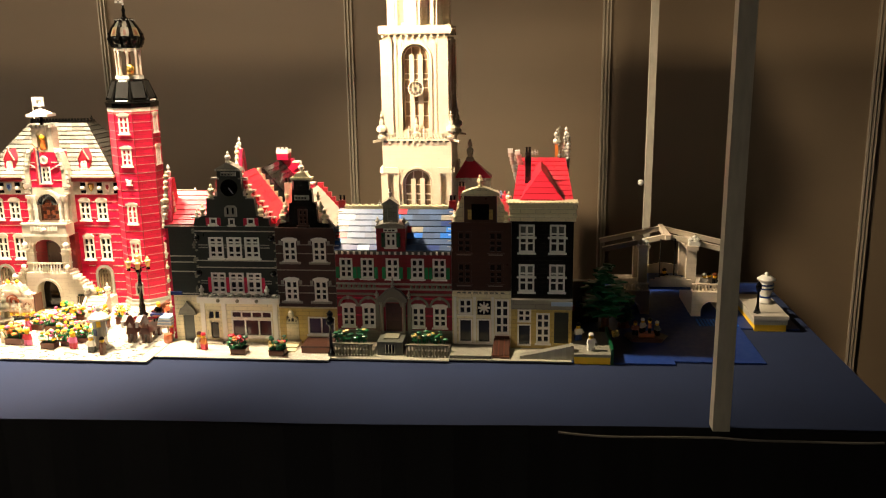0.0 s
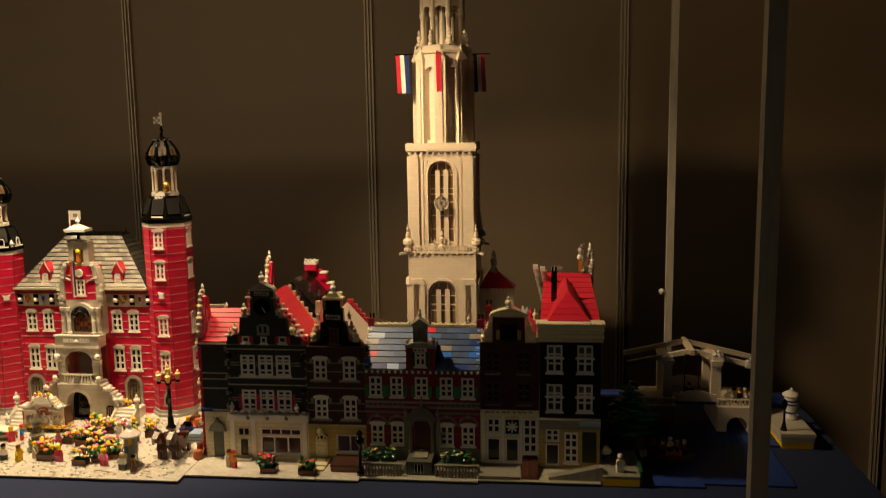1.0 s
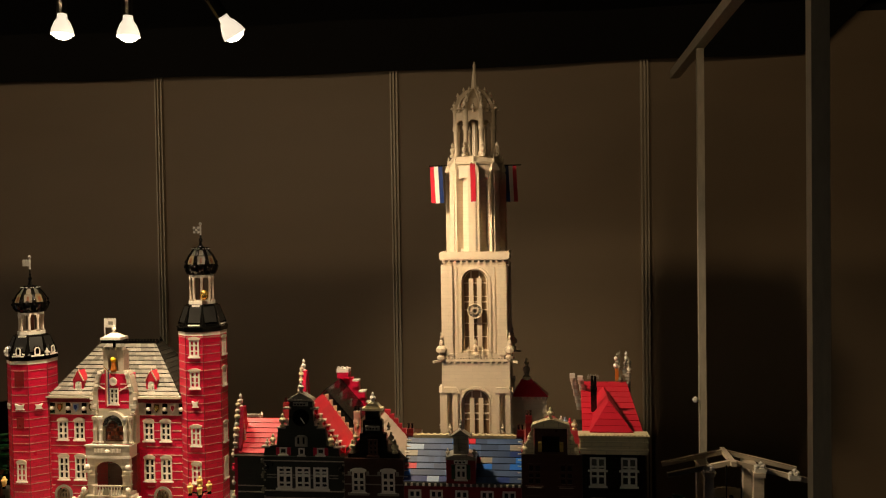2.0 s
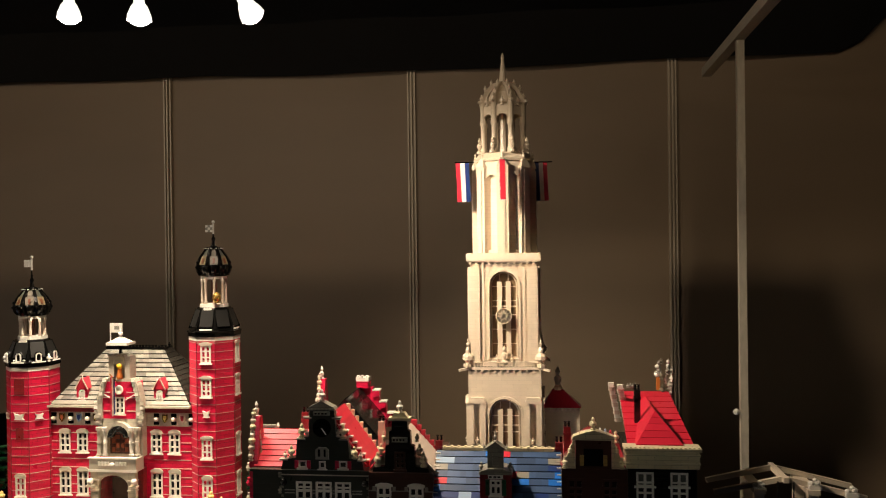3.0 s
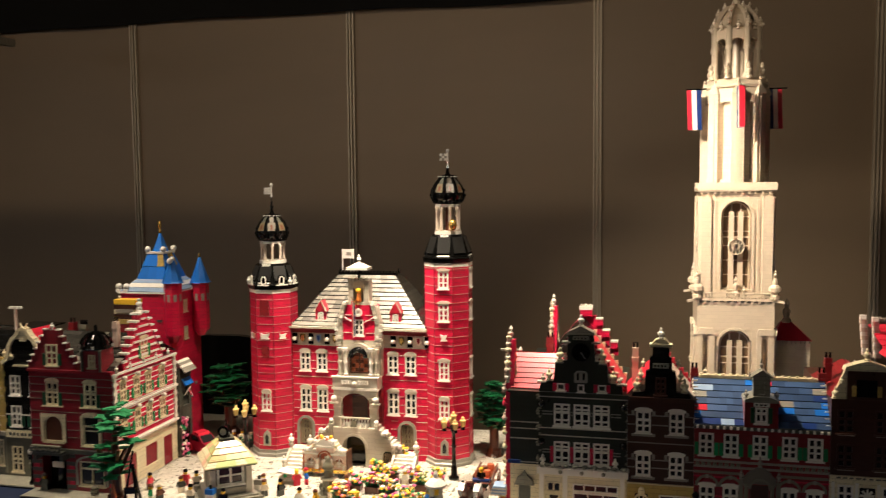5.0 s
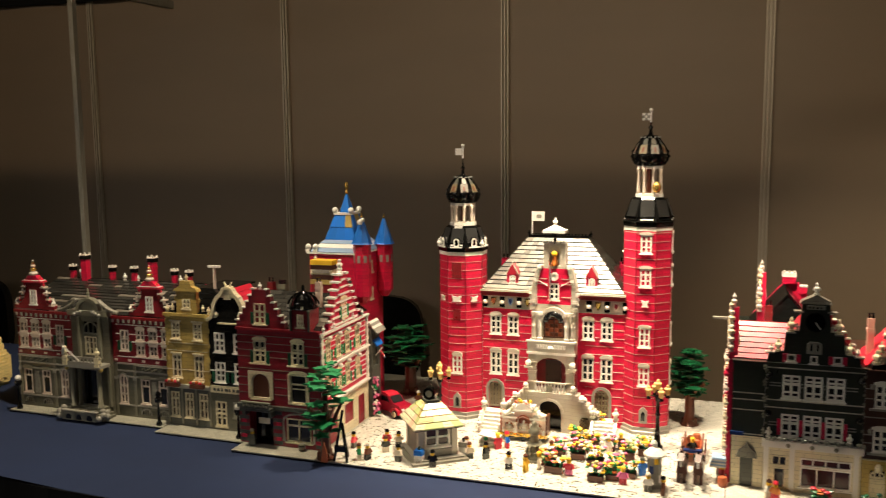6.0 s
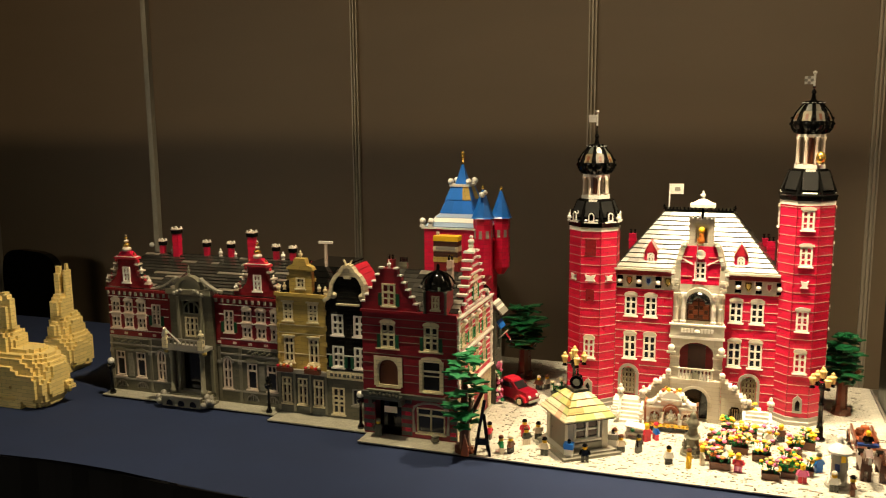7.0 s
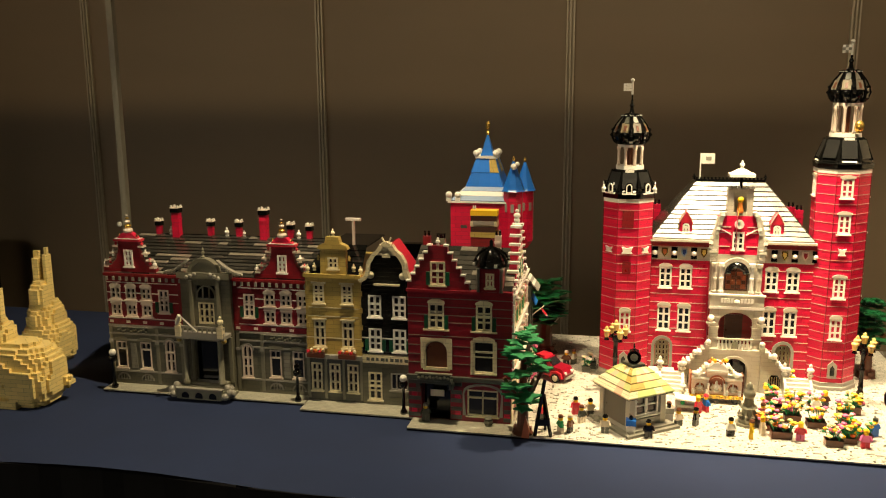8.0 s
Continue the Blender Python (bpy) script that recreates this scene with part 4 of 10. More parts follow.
# wide red and dark house with a patched blue roof and a stone portal
h3 = thing("canal_house", -0.262, 1.9, G, "wide dark red town house with patched blue roof and stone portal", "house", "canal houses")
lo = [window(h3, F0, x, 0.880, 0.030, 0.047, 2, 3, head=True) for x in (-0.366, -0.320, -0.208, -0.160)]
hi = [window(h3, F0, x, 0.992, 0.029, 0.046, 2, 3) for x in (-0.368, -0.320, -0.264, -0.208, -0.160)]
wall(h3, F0, -0.392, -0.133, 0.870, 0.966, lo + [(-0.282, -0.246, 0.870, 0.935)], MAROON, 0.28)
wall(h3, F0, -0.392, -0.133, G, 0.8698, [(-0.276, -0.252, 0.846, 0.862)], GREY, 0.05, "plinth", "grey stone plinth")
wall(h3, F0, -0.392, -0.133, 0.9662, 1.048, hi, DARK_RED, 0.28)
bands(h3, F0, -0.392, -0.133, [0.905, 0.945], lo + [(-0.290, -0.238, 0.84, 0.97)], RED, 0.003)
bands(h3, F0, -0.392, -0.133, [0.9665, 0.978], [], GREY_SMOOTH, 0.004, 0.004, "ledge")
for x in (-0.368, -0.320, -0.264, -0.208, -0.160):
    shutters(h3, F0, x, 0.992, 0.029, 0.026)
box_part(h3, F0, "eaves_board", DARK_GREY, -0.393, -0.132, -0.008, 0.006, 1.0482, 1.056)
for i in range(20):
    box_part(h3, F0, "dentil", WHITE, -0.389 + i * 0.0131, -0.384 + i * 0.0131, -0.0105, -0.0081, 1.049, 1.055)
for x in (-0.366, -0.320, -0.208, -0.160):
    part("window_arch", arch_band(MB(F0), x, 0.0185, 0.0235, 0.927, -0.0036, 0.0, 10), MID_GREY, h3, "grey stone arch over the window")
    box_part(h3, F0, "keystone", GREY_SMOOTH, x - 0.0028, x + 0.0028, -0.0050, -0.0037, 0.9445, 0.9525)
for x0, x1 in ((-0.391, -0.300), (-0.228, -0.134)):
    box_part(h3, F0, "frieze", MID_GREY, x0, x1, -0.0022, 0.0, 0.9535, 0.9585)
    for k in range(8):
        smooth(part("frieze_boss", MB(F0).ball((x0 + (x1 - x0) * (k + 0.5) / 8, -0.0026, 0.9735), 0.0042, 7), MID_GREY, h3))
    box_part(h3, F0, "plinth_ledge", GREY_SMOOTH, x0, x1, -0.0030, 0.0, 0.8700, 0.8730)
for x in (-0.300, -0.228):
    part("portal_scroll", MB(F0).prism([(x - 0.005, 0.872), (x + 0.005, 0.872), (x + 0.004, 0.935), (x, 0.950), (x - 0.004, 0.935)], -0.0045, 0.0), MID_GREY, h3)
    finial(h3, x, YF - 0.006, 0.948, GREY_SMOOTH, 0.9, VASE, "ornament")
part("door_arch", arch_band(MB(F0), -0.264, 0.0175, 0.0225, 0.930, -0.0125, -0.0112, 10), MID_GREY, h3)
part("door", MB(F0).box(-0.2815, -0.2465, 0.002, 0.006, 0.870, 0.9345), BROWN, h3, "dark wooden door")
for x in (-0.290, -0.240):
    part("pilaster", MB().lathe([(0.006, 0), (0.006, 0.006), (0.0042, 0.008), (0.0038, 0.070), (0.006, 0.073), (0.006, 0.078)], (x, YF - 0.005, 0.862), 10), MID_GREY, h3, "grey stone column")
gable(h3, F0, [(-0.298, 0.940), (-0.232, 0.940), (-0.232, 0.948), (-0.246, 0.965), (-0.264, 0.975), (-0.282, 0.965), (-0.298, 0.948)], -0.011, 0, TILE_GREY, "pediment", "dark stone portal pediment")
finial(h3, -0.264, YF - 0.006, 0.974, GREY_SMOOTH, 0.8)
box_part(h3, F0, "doorstep", DARK_GREY, -0.292, -0.236, -0.064, -0.0005, G, 0.866)
box_part(h3, F0, "doorstep_slab", MID_GREY, -0.280, -0.248, -0.046, -0.010, 0.8662, 0.8692)
part("doorstep", MB(F0).box(-0.276, -0.252, -0.0648, -0.063, 0.841, 0.860), BLACK_SMOOTH, h3, "barred cellar opening")
for i in range(4):
    box_part(h3, F0, "bar", GREY_SMOOTH, -0.2745 + i * 0.0068, -0.2725 + i * 0.0068, -0.0665, -0.0649, 0.841, 0.860)
for x0, x1 in ((-0.390, -0.300), (-0.228, -0.135)):
    for i in range(13):
        x = x0 + (x1 - x0) * (i + 0.5) / 13
        part("baluster", MB().lathe([(0.0026, 0), (0.0032, 0.008), (0.0016, 0.018), (0.0026, 0.024)], (x, YF - 0.070, G), 6), MID_GREY, h3)
    box_part(h3, F0, "handrail", MID_GREY, x0, x1, -0.0735, -0.0665, G + 0.0242, G + 0.0280)
    box_part(h3, F0, "garden_bed", TILE_GREY, x0, x1, -0.062, -0.006, G, G + 0.010)
ridge = (1.852, 1.137)
PATCHES = [SLATE_BLUE] * 30 + [NAVY] * 5 + [PALE_BLUE, BLUE_ROOF, BLUE_ROOF, RED_ROOF, GREY_SMOOTH]
roof_slope(h3, (-0.392, YF - 0.004, 1.056), (-0.133, YF - 0.004, 1.056), (-0.133, *ridge), (-0.392, *ridge), 7, PATCHES, 0.0032, 20, 3, label="steep blue roof with odd patched tiles", gap=0.09, under=BLACK_SMOOTH)
roof_slope(h3, (-0.133, 2.06, 1.056), (-0.392, 2.06, 1.056), (-0.392, *ridge), (-0.133, *ridge), 6, [SLATE_BLUE, NAVY], 0.003)
box_part(h3, fr(0, 0), "ridge", CREAM, -0.380, -0.146, 1.848, 1.860, 1.1375, 1.1440)
for i in range(16):
    box_part(h3, fr(0, 0), "ridge_stud", CREAM, -0.378 + i * 0.0146, -0.372 + i * 0.0146, 1.850, 1.858, 1.1442, 1.1465)
for x in (-0.389, -0.136):
    chimney(h3, x, 1.868, 1.10, 0.054, DARK_RED, 0.015)
    for k in range(7):
        part("verge_stone", MB().box(x - 0.0055, x + 0.0055, YF + 0.0095 * k, YF + 0.0095 * (k + 1) + 0.004, 1.056 + 0.0112 * k, 1.0662 + 0.0112 * k), (WHITE, BAND)[k % 2], h3)
dw = window(h3, fr(0, YF - 0.010), -0.264, 1.066, 0.024, 0.032, 2, 2)
wall(h3, fr(0, YF - 0.010), -0.296, -0.232, 1.056, 1.108, [dw], DARK_RED, 0.06, "dormer", "dark red dormer gable")
shutters(h3, fr(0, YF - 0.010), -0.264, 1.066, 0.024, 0.032, DEEP_GREEN)
bars(h3, fr(0, YF - 0.010), -0.264, 1.100, 0.03, 0.008, BLACK, 3, 1)
gable(h3, fr(0, YF - 0.010), [(-0.298, 1.1082), (-0.230, 1.1082), (-0.232, 1.114), (-0.250, 1.120), (-0.278, 1.120), (-0.296, 1.114)], -0.004, 0.05, GREY, "pediment")
wall(h3, fr(0, YF - 0.008), -0.280, -0.248, 1.120, 1.158, [(-0.270, -0.258, 1.124, 1.150)], GREY, 0.02, "niche", "grey stone niche on the dormer")
gable(h3, fr(0, YF - 0.008), [(-0.287, 1.1582), (-0.241, 1.1582), (-0.264, 1.174)], -0.004, 0.022, GREY, "pediment")
finial(h3, -0.264, YF, 1.170, GREY_SMOOTH, 0.9)
for x in (-0.287, -0.241):
    finial(h3, x, YF - 0.004, 1.1582, GREY_SMOOTH, 0.5, VASE, "ornament")
    finial(h3, x * 1 + (0.006 if x > -0.264 else -0.006), YF - 0.004, 1.114, GREY_SMOOTH, 0.9, VASE, "scroll")

# brown house with a cream front below
h4 = thing("canal_house", -0.068, 1.9, G, "dark brown canal house with tall cream shop front", "house", "canal houses")
w1 = [window(h4, F0, x, z, 0.032, 0.048, 2, 3, BROWN) for x in (-0.105, -0.036) for z in (0.982, 1.052)]
for x in (-0.105, -0.036):
    for z in (0.978, 1.048):
        box_part(h4, F0, "ledge", GREY_SMOOTH, x - 0.016, x + 0.016, -0.005, -0.0045, z, z + 0.002)
wall(h4, F0, -0.1325, -0.0025, 0.967, 1.120, w1, BROWN, 0.30)
lo = [window(h4, F0, -0.103, 0.912, 0.030, 0.036, 2, 2, transom=0), window(h4, F0, -0.103, 0.846, 0.030, 0.056, 1, 1, transom=0), window(h4, F0, -0.062, 0.846, 0.030, 0.056, 1, 1, transom=0), window(h4, F0, -0.022, 0.868, 0.031, 0.080, 2, 4, transom=0.5)]
wall(h4, F0, -0.1325, -0.0025, G, 0.9595, lo + [(-0.077, -0.047, 0.910, 0.944), (-0.038, -0.006, G, 0.864)], CREAM, 0.05, "shop_front", "cream shop front")
part("round_pane", MB(F0).box(-0.0768, -0.0472, 0.0045, 0.0058, 0.9102, 0.9438), BLACK_SMOOTH, h4)
for x in (-0.126, -0.0825, -0.0425):
    part("pilaster", MB(F0).box(x - 0.003, x + 0.003, -0.003, 0.0, G + 0.008, 0.953), WHITE, h4)
part("plinth", MB(F0).box(-0.1325, -0.040, -0.005, -0.0002, G, 0.844), GREY, h4)
for i in range(8):
    a = math.tau * i / 8
    part("fanlight", MB(F0).beam((-0.062, 0.003, 0.927), (-0.062 + 0.013 * math.cos(a), 0.003, 0.927 + 0.013 * math.sin(a)), 0.003, 0.004), WHITE, h4)
part("door", MB(F0).box(-0.0378, -0.0062, 0.002, 0.0055, G, 0.8638), WOOD_BROWN, h4)
part("stoop", MB(F0).box(-0.1320, -0.0425, -0.074, -0.0052, G, G + 0.006), GREY, h4, "grey stone stoop")
part("stoop_edge", MB(F0).box(-0.1322, -0.0423, -0.0765, -0.0742, G, G + 0.0075), MID_GREY, h4)
part("cellar_hatch", MB(F0).add([(-0.040, -0.070, G), (-0.004, -0.070, G), (-0.004, -0.0005, G), (-0.040, -0.0005, G), (-0.040, -0.070, G + 0.005), (-0.004, -0.070, G + 0.005), (-0.004, -0.0005, G + 0.022), (-0.040, -0.0005, G + 0.022)], [(3, 2, 1, 0), (4, 5, 6, 7), (0, 1, 5, 4), (1, 2, 6, 5), (2, 3, 7, 6), (3, 0, 4, 7)]), WOOD_BROWN, h4, "sloping brown cellar hatch")
for k in range(3):
    part("hatch_board", MB(F0).beam((-0.034 + 0.012 * k, -0.068, G + 0.0068), (-0.034 + 0.012 * k, -0.002, G + 0.0228), 0.009, 0.0016), BROWN, h4)
bars(h4, F0, -0.067, 0.9595, 0.128, 0.0073, DARK_GREY, 9, 1, back=CREAM)
gable(h4, F0, [(-0.104, 1.1202), (-0.034, 1.1202), (-0.034, 1.178), (-0.104, 1.178)], 0.0, 0.014, BROWN, "gable", "brown neck gable")
box_part(h4, F0, "hatch", BLACK_SMOOTH, -0.088, -0.050, -0.001, 0.002, 1.126, 1.160)
for x in (-0.092, -0.046):
    box_part(h4, F0, "shutter", OLIVE, x - 0.004, x + 0.004, -0.0025, 0.0, 1.127, 1.148)
for s in (-1, 1):
    c = -0.069
    gable(h4, fr(c, YF + 0.002), [(min(s * 0.036, s * 0.062), 1.1203), (max(s * 0.036, s * 0.062), 1.1203), (s * 0.040 if s > 0 else -0.036, 1.176), (0.036 if s > 0 else -0.040, 1.176)], 0, 0.010, CREAM, "scroll", "cream scroll beside the gable")
    finial(h4, c + s * 0.056, YF + 0.004, 1.1203, CREAM, 1.2, VASE, "ornament")
    finial(h4, c + s * 0.046, YF + 0.002, 1.150, CREAM, 0.8, VASE, "ornament")
gable(h4, F0, [(-0.112, 1.1782), (-0.026, 1.1782), (-0.030, 1.186), (-0.052, 1.194), (-0.069, 1.198), (-0.086, 1.194), (-0.108, 1.186)], -0.005, 0.018, CREAM, "pediment", "cream crest")
finial(h4, -0.069, YF + 0.004, 1.197, CREAM, 1.3, VASE)
chimney(h4, -0.118, 1.90, 1.12, 0.06, DARK_RED, 0.014)
roof_slope(h4, (-0.003, 1.80, 1.118), (-0.003, 2.0, 1.118), (-0.068, 2.0, 1.158), (-0.068, 1.80, 1.158), 6, [RED_ROOF], 0.003)
roof_slope(h4, (-0.132, 2.0, 1.118), (-0.132, 1.80, 1.118), (-0.068, 1.80, 1.158), (-0.068, 2.0, 1.158), 6, [DARK_RED], 0.003)

# black house with a cream cornice and a red roof
bh = thing("canal_house", 0.065, 1.9, G, "black canal house with cream cornice and red dormer roof", "house", "canal houses")
ws = [window(bh, F0, x, z, 0.034, 0.062, 2, 3, WHITE, transom=0.55) for x in (0.031, 0.097) for z in (0.966, 1.054)]
for x in (0.031, 0.097):
    for z in (0.966, 1.054):
        box_part(bh, F0, "ledge", WHITE, x - 0.021, x + 0.021, -0.003, 0.001, z + 0.031, z + 0.035)
        box_part(bh, F0, "blind", DARK_GREY, x - 0.015, x + 0.015, 0.001, 0.0028, z + 0.044, z + 0.058)
wall(bh, F0, -0.002, 0.131, 0.951, 1.1248, ws, BLACK, 0.32)
lo = [window(bh, F0, 0.027, 0.896, 0.030, 0.030, 2, 2, transom=0, sill=False), window(bh, F0, 0.068, 0.848, 0.030, 0.070, 2, 4, transom=0.5), window(bh, F0, 0.027, 0.842, 0.030, 0.050, 1, 1, transom=0, sill=False)]
wall(bh, F0, -0.002, 0.131, G, 0.9288, lo + [(0.092, 0.124, G + 0.012, 0.920)], OLIVE, 0.30, "ground_floor", "yellow-tan ground floor")
box_part(bh, F0, "ledge", GREY, -0.002, 0.131, -0.012, 0.006, 0.929, 0.9508, label="blue-grey shop ledge")
part("door", MB(F0).box(0.0925, 0.1235, 0.002, 0.0055, G + 0.012, 0.9195), DARK_GREEN, bh, "dark green door")
cor = box_part(bh, F0, "cornice", CREAM, -0.006, 0.135, -0.010, 0.03, 1.125, 1.160, label="deep cream cornice")
for z in (1.134, 1.150):
    part("moulding", MB(F0).box(-0.008, 0.137, -0.013, 0.03, z, z + 0.003), CREAM, cor)
part("moulding", MB(F0).box(-0.010, 0.139, -0.015, 0.03, 1.1602, 1.166), CREAM, cor)
for i in range(17):
    part("stud", MB().lathe([(0.0025, 0), (0.0025, 0.0018)], (-0.005 + i * 0.0087, YF - 0.010, 1.166), 8), CREAM, cor)
roof_slope(bh, (0.000, 1.81, 1.160), (0.131, 1.81, 1.160), (0.124, 2.12, 1.217), (0.010, 2.12, 1.217), 9, [RED_ROOF], 0.003, label="red roof in courses")
roof_slope(bh, (0.016, 1.80, 1.166), (0.016, 2.05, 1.166), (0.062, 2.05, 1.220), (0.062, 1.87, 1.220), 5, [RED_ROOF], 0.0025, 6, 4, label="red dormer roof")
roof_slope(bh, (0.108, 2.05, 1.166), (0.108, 1.80, 1.166), (0.062, 1.87, 1.220), (0.062, 2.05, 1.220), 5, [RED_ROOF], 0.0025)
roof_slope(bh, (0.016, 1.80, 1.166), (0.108, 1.80, 1.166), (0.0622, 1.87, 1.220), (0.0618, 1.87, 1.220), 5, [RED_ROOF], 0.0025)
chimney(bh, 0.032, 1.93, 1.18, 0.075, BLACK, 0.013)
for x, y in ((-0.012, 2.13), (0.006, 2.10)):
    for k in range(10):
        xx = x + 0.0022 * k
        box_part(bh, fr(xx, y - 0.006 * (9 - k)), "verge_stone", (WHITE, BAND)[k % 2], -0.0062 - 0.0012 * (k % 2), 0.0062 + 0.0012 * (k % 2), -0.006, 0.006, 1.236 - 0.0102 * k, 1.2460 - 0.0102 * k)
for i in range(9):
    a = i * 1.9
    finial(bh, 0.118 + 0.010 * math.cos(a), 2.12 + 0.006 * math.sin(a), 1.19 + 0.0115 * i, (GREY_SMOOTH, WHITE, MID_GREY)[i % 3], 1.25 - 0.06 * i, VASE, "statue")
for i in range(4):
    smooth(part("statue", MB().ball((0.100 + 0.004 * (i % 2), 2.128, 1.258 + 0.009 * i), 0.0075 - 0.001 * i, 8), (WHITE, GREY_SMOOTH)[i % 2], bh))
for k in range(4):
    finial(bh, -0.012 - 0.010 * k, 1.95 + 0.02 * k, 1.135, (CREAM, RED_ROOF, PALE_BLUE, WHITE)[k], 1.3 - 0.1 * k, VASE, "ornament")
for i in range(5):
    finial(bh, 0.130, 2.115 - i * 0.004, 1.19 + i * 0.018, rng.choice((GREY_SMOOTH, WHITE)), 1.0, VASE, "ornament")
finial(bh, 0.125, 2.124, 1.262, WHITE, 1.2)
finial(bh, 0.105, 2.13, 1.255, GREY_SMOOTH, 1.3)
part("chimney", MB().box(0.098, 0.106, 2.126, 2.134, 1.22, 1.256), ORANGE, bh)
for i in range(5):
    finial(bh, 0.03 + i * 0.006, 2.12, 1.226, GREY_SMOOTH, rng.uniform(0.5, 0.8), VASE, "ornament")
# quay steps in front
for i in range(14):
    part("step", MB(F0).box(0.018 + i * 0.0082, 0.0262 + i * 0.0082, -0.066, -0.044, G, G + 0.0045 + i * 0.0019), GREY, bh)
    part("step_edge", MB(F0).box(0.018 + i * 0.0082, 0.0262 + i * 0.0082, -0.0685, -0.0662, G, G + 0.0062 + i * 0.0019), GREY_SMOOTH, bh)
box_part(bh, F0, "ledge", PALE_BLUE, 0.085, 0.131, -0.014, -0.0122, 0.938, 0.947)

# ---- town hall on the square ----
th = thing("town_hall", -1.22, 2.14, G, "red brick town hall with white bands, stone porch and two towers", "town hall")
YT = 2.075
FT = fr(0, YT)
TH_Z = [G + 0.016 + 0.0215 * i for i in range(15)]
xs = (-1.366, -1.319, -1.124, -1.077)
w1 = [window(th, FT, x, 0.955, 0.030, 0.060, 2, 3, head="shell", transom=0, hmat=STONE_SMOOTH) for x in xs]
w2 = [window(th, FT, x, 1.062, 0.029, 0.050, 2, 3, head="shell", transom=0, hmat=STONE_SMOOTH) for x in xs]
dr = [(-1.384, -1.350, G, 0.930), (-1.105, -1.071, G, 0.930)]
wall(th, FT, -1.405, -1.033, G, 1.130, w1 + w2 + dr, RED, 0.20)
bands(th, FT, -1.405, -1.033, [z for z in TH_Z if z < 1.12], w1 + w2 + [(-1.268, -1.132, 0.8, 1.3), (-1.39, -1.344, G, 0.938), (-1.111, -1.065, G, 0.938)], BAND, 0.0014)
for a, b, c, d in dr:
    u = (a + b) / 2
    window(th, fr(0, YT + 0.001), u, 0.865, 0.034, 0.066, 4, 5, DOOR_LATTICE, arch=True, sill=False, pane=DARK_PANE, transom=0)
    m = MB(FT)
    for i in range(8):
        p = [(r * math.cos(t) + u, 0.916 + r * math.sin(t)) for r, t in ((0.018, math.pi * i / 8), (0.025, math.pi * i / 8), (0.025, math.pi * (i + 1) / 8), (0.018, math.pi * (i + 1) / 8))]
        m.prism(p, -0.004, 0.002)
    m.box(u - 0.025, u - 0.018, -0.004, 0.002, G, 0.916).box(u + 0.018, u + 0.025, -0.004, 0.002, G, 0.916)
    part("door_surround", m, GREY_SMOOTH, th, "light stone door surround")
    box_part(th, FT, "doorstep", WHITE_BRICK, u - 0.030, u + 0.030, -0.05, -0.0045, G, 0.862)
    for k in range(6):
        box_part(th, FT, "step", WHITE, u - 0.028, u + 0.028, -0.056 - 0.008 * (5 - k), -0.0505 - 0.008 * (4 - k) + (0 if k < 5 else -0.0), G, G + 0.0045 * (k + 1))
# frieze with small shields
wall(th, fr(0, YT - 0.003), -1.405, -1.033, 1.1302, 1.165, [], STONE, 0.2, "frieze", "grey frieze with coats of arms as plain shields")
for i in range(17):
    x = -1.400 + i * 0.0226
    if abs(x + 1.2) < 0.068:
        continue
    if i % 2:
        part("shield", MB(fr(x + 0.007, YT - 0.003)).prism([(-0.007, 1.160), (-0.007, 1.148), (0, 1.138), (0.007, 1.148), (0.007, 1.160)], -0.0035, -0.0002), (GOLD, PALE_BLUE, GOLD, BAND)[i // 2 % 4], th)
        part("shield_field", MB(fr(x + 0.007, YT - 0.003)).prism([(-0.004, 1.157), (-0.004, 1.149), (0, 1.143), (0.004, 1.149), (0.004, 1.157)], -0.0042, -0.0036), (TERRACOTTA, NAVY, OLIVE, MAROON)[i // 2 % 4], th)
    else:
        box_part(th, fr(0, YT - 0.003), "slot", BLACK_SMOOTH, x, x + 0.014, -0.0006, 0.002, 1.134, 1.142)
        box_part(th, fr(0, YT - 0.003), "slot", BLACK_SMOOTH, x, x + 0.014, -0.0006, 0.002, 1.152, 1.162)
        smooth(part("bracket", MB().ball((x + 0.007, YT - 0.006, 1.1475), 0.0058, 8), WHITE, th))
box_part(th, FT, "cornice", DARK_RED, -1.407, -1.031, -0.010, 0.2, 1.1652, 1.176)
box_part(th, FT, "gutter", STONE_SMOOTH, -1.407, -1.031, -0.013, 0.01, 1.1762, 1.1812)
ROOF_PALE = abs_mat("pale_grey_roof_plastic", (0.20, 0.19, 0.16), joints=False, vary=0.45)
e0, e1, zr = -1.402, -1.036, 1.310
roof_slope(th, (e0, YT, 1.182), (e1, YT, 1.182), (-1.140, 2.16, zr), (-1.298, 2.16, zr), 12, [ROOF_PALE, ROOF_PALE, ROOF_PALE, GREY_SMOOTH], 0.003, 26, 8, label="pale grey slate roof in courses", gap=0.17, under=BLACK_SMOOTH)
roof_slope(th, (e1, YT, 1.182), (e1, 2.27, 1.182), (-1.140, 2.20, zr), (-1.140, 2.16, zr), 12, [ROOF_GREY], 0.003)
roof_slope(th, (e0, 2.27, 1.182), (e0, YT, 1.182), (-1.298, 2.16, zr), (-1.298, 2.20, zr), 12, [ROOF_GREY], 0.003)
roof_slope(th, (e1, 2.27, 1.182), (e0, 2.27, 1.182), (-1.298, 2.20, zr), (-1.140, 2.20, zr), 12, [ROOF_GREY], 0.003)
box_part(th, fr(0, 0), "ridge", BLACK_SMOOTH, -1.300, -1.138, 2.16, 2.20, zr + 0.0003, zr + 0.006)
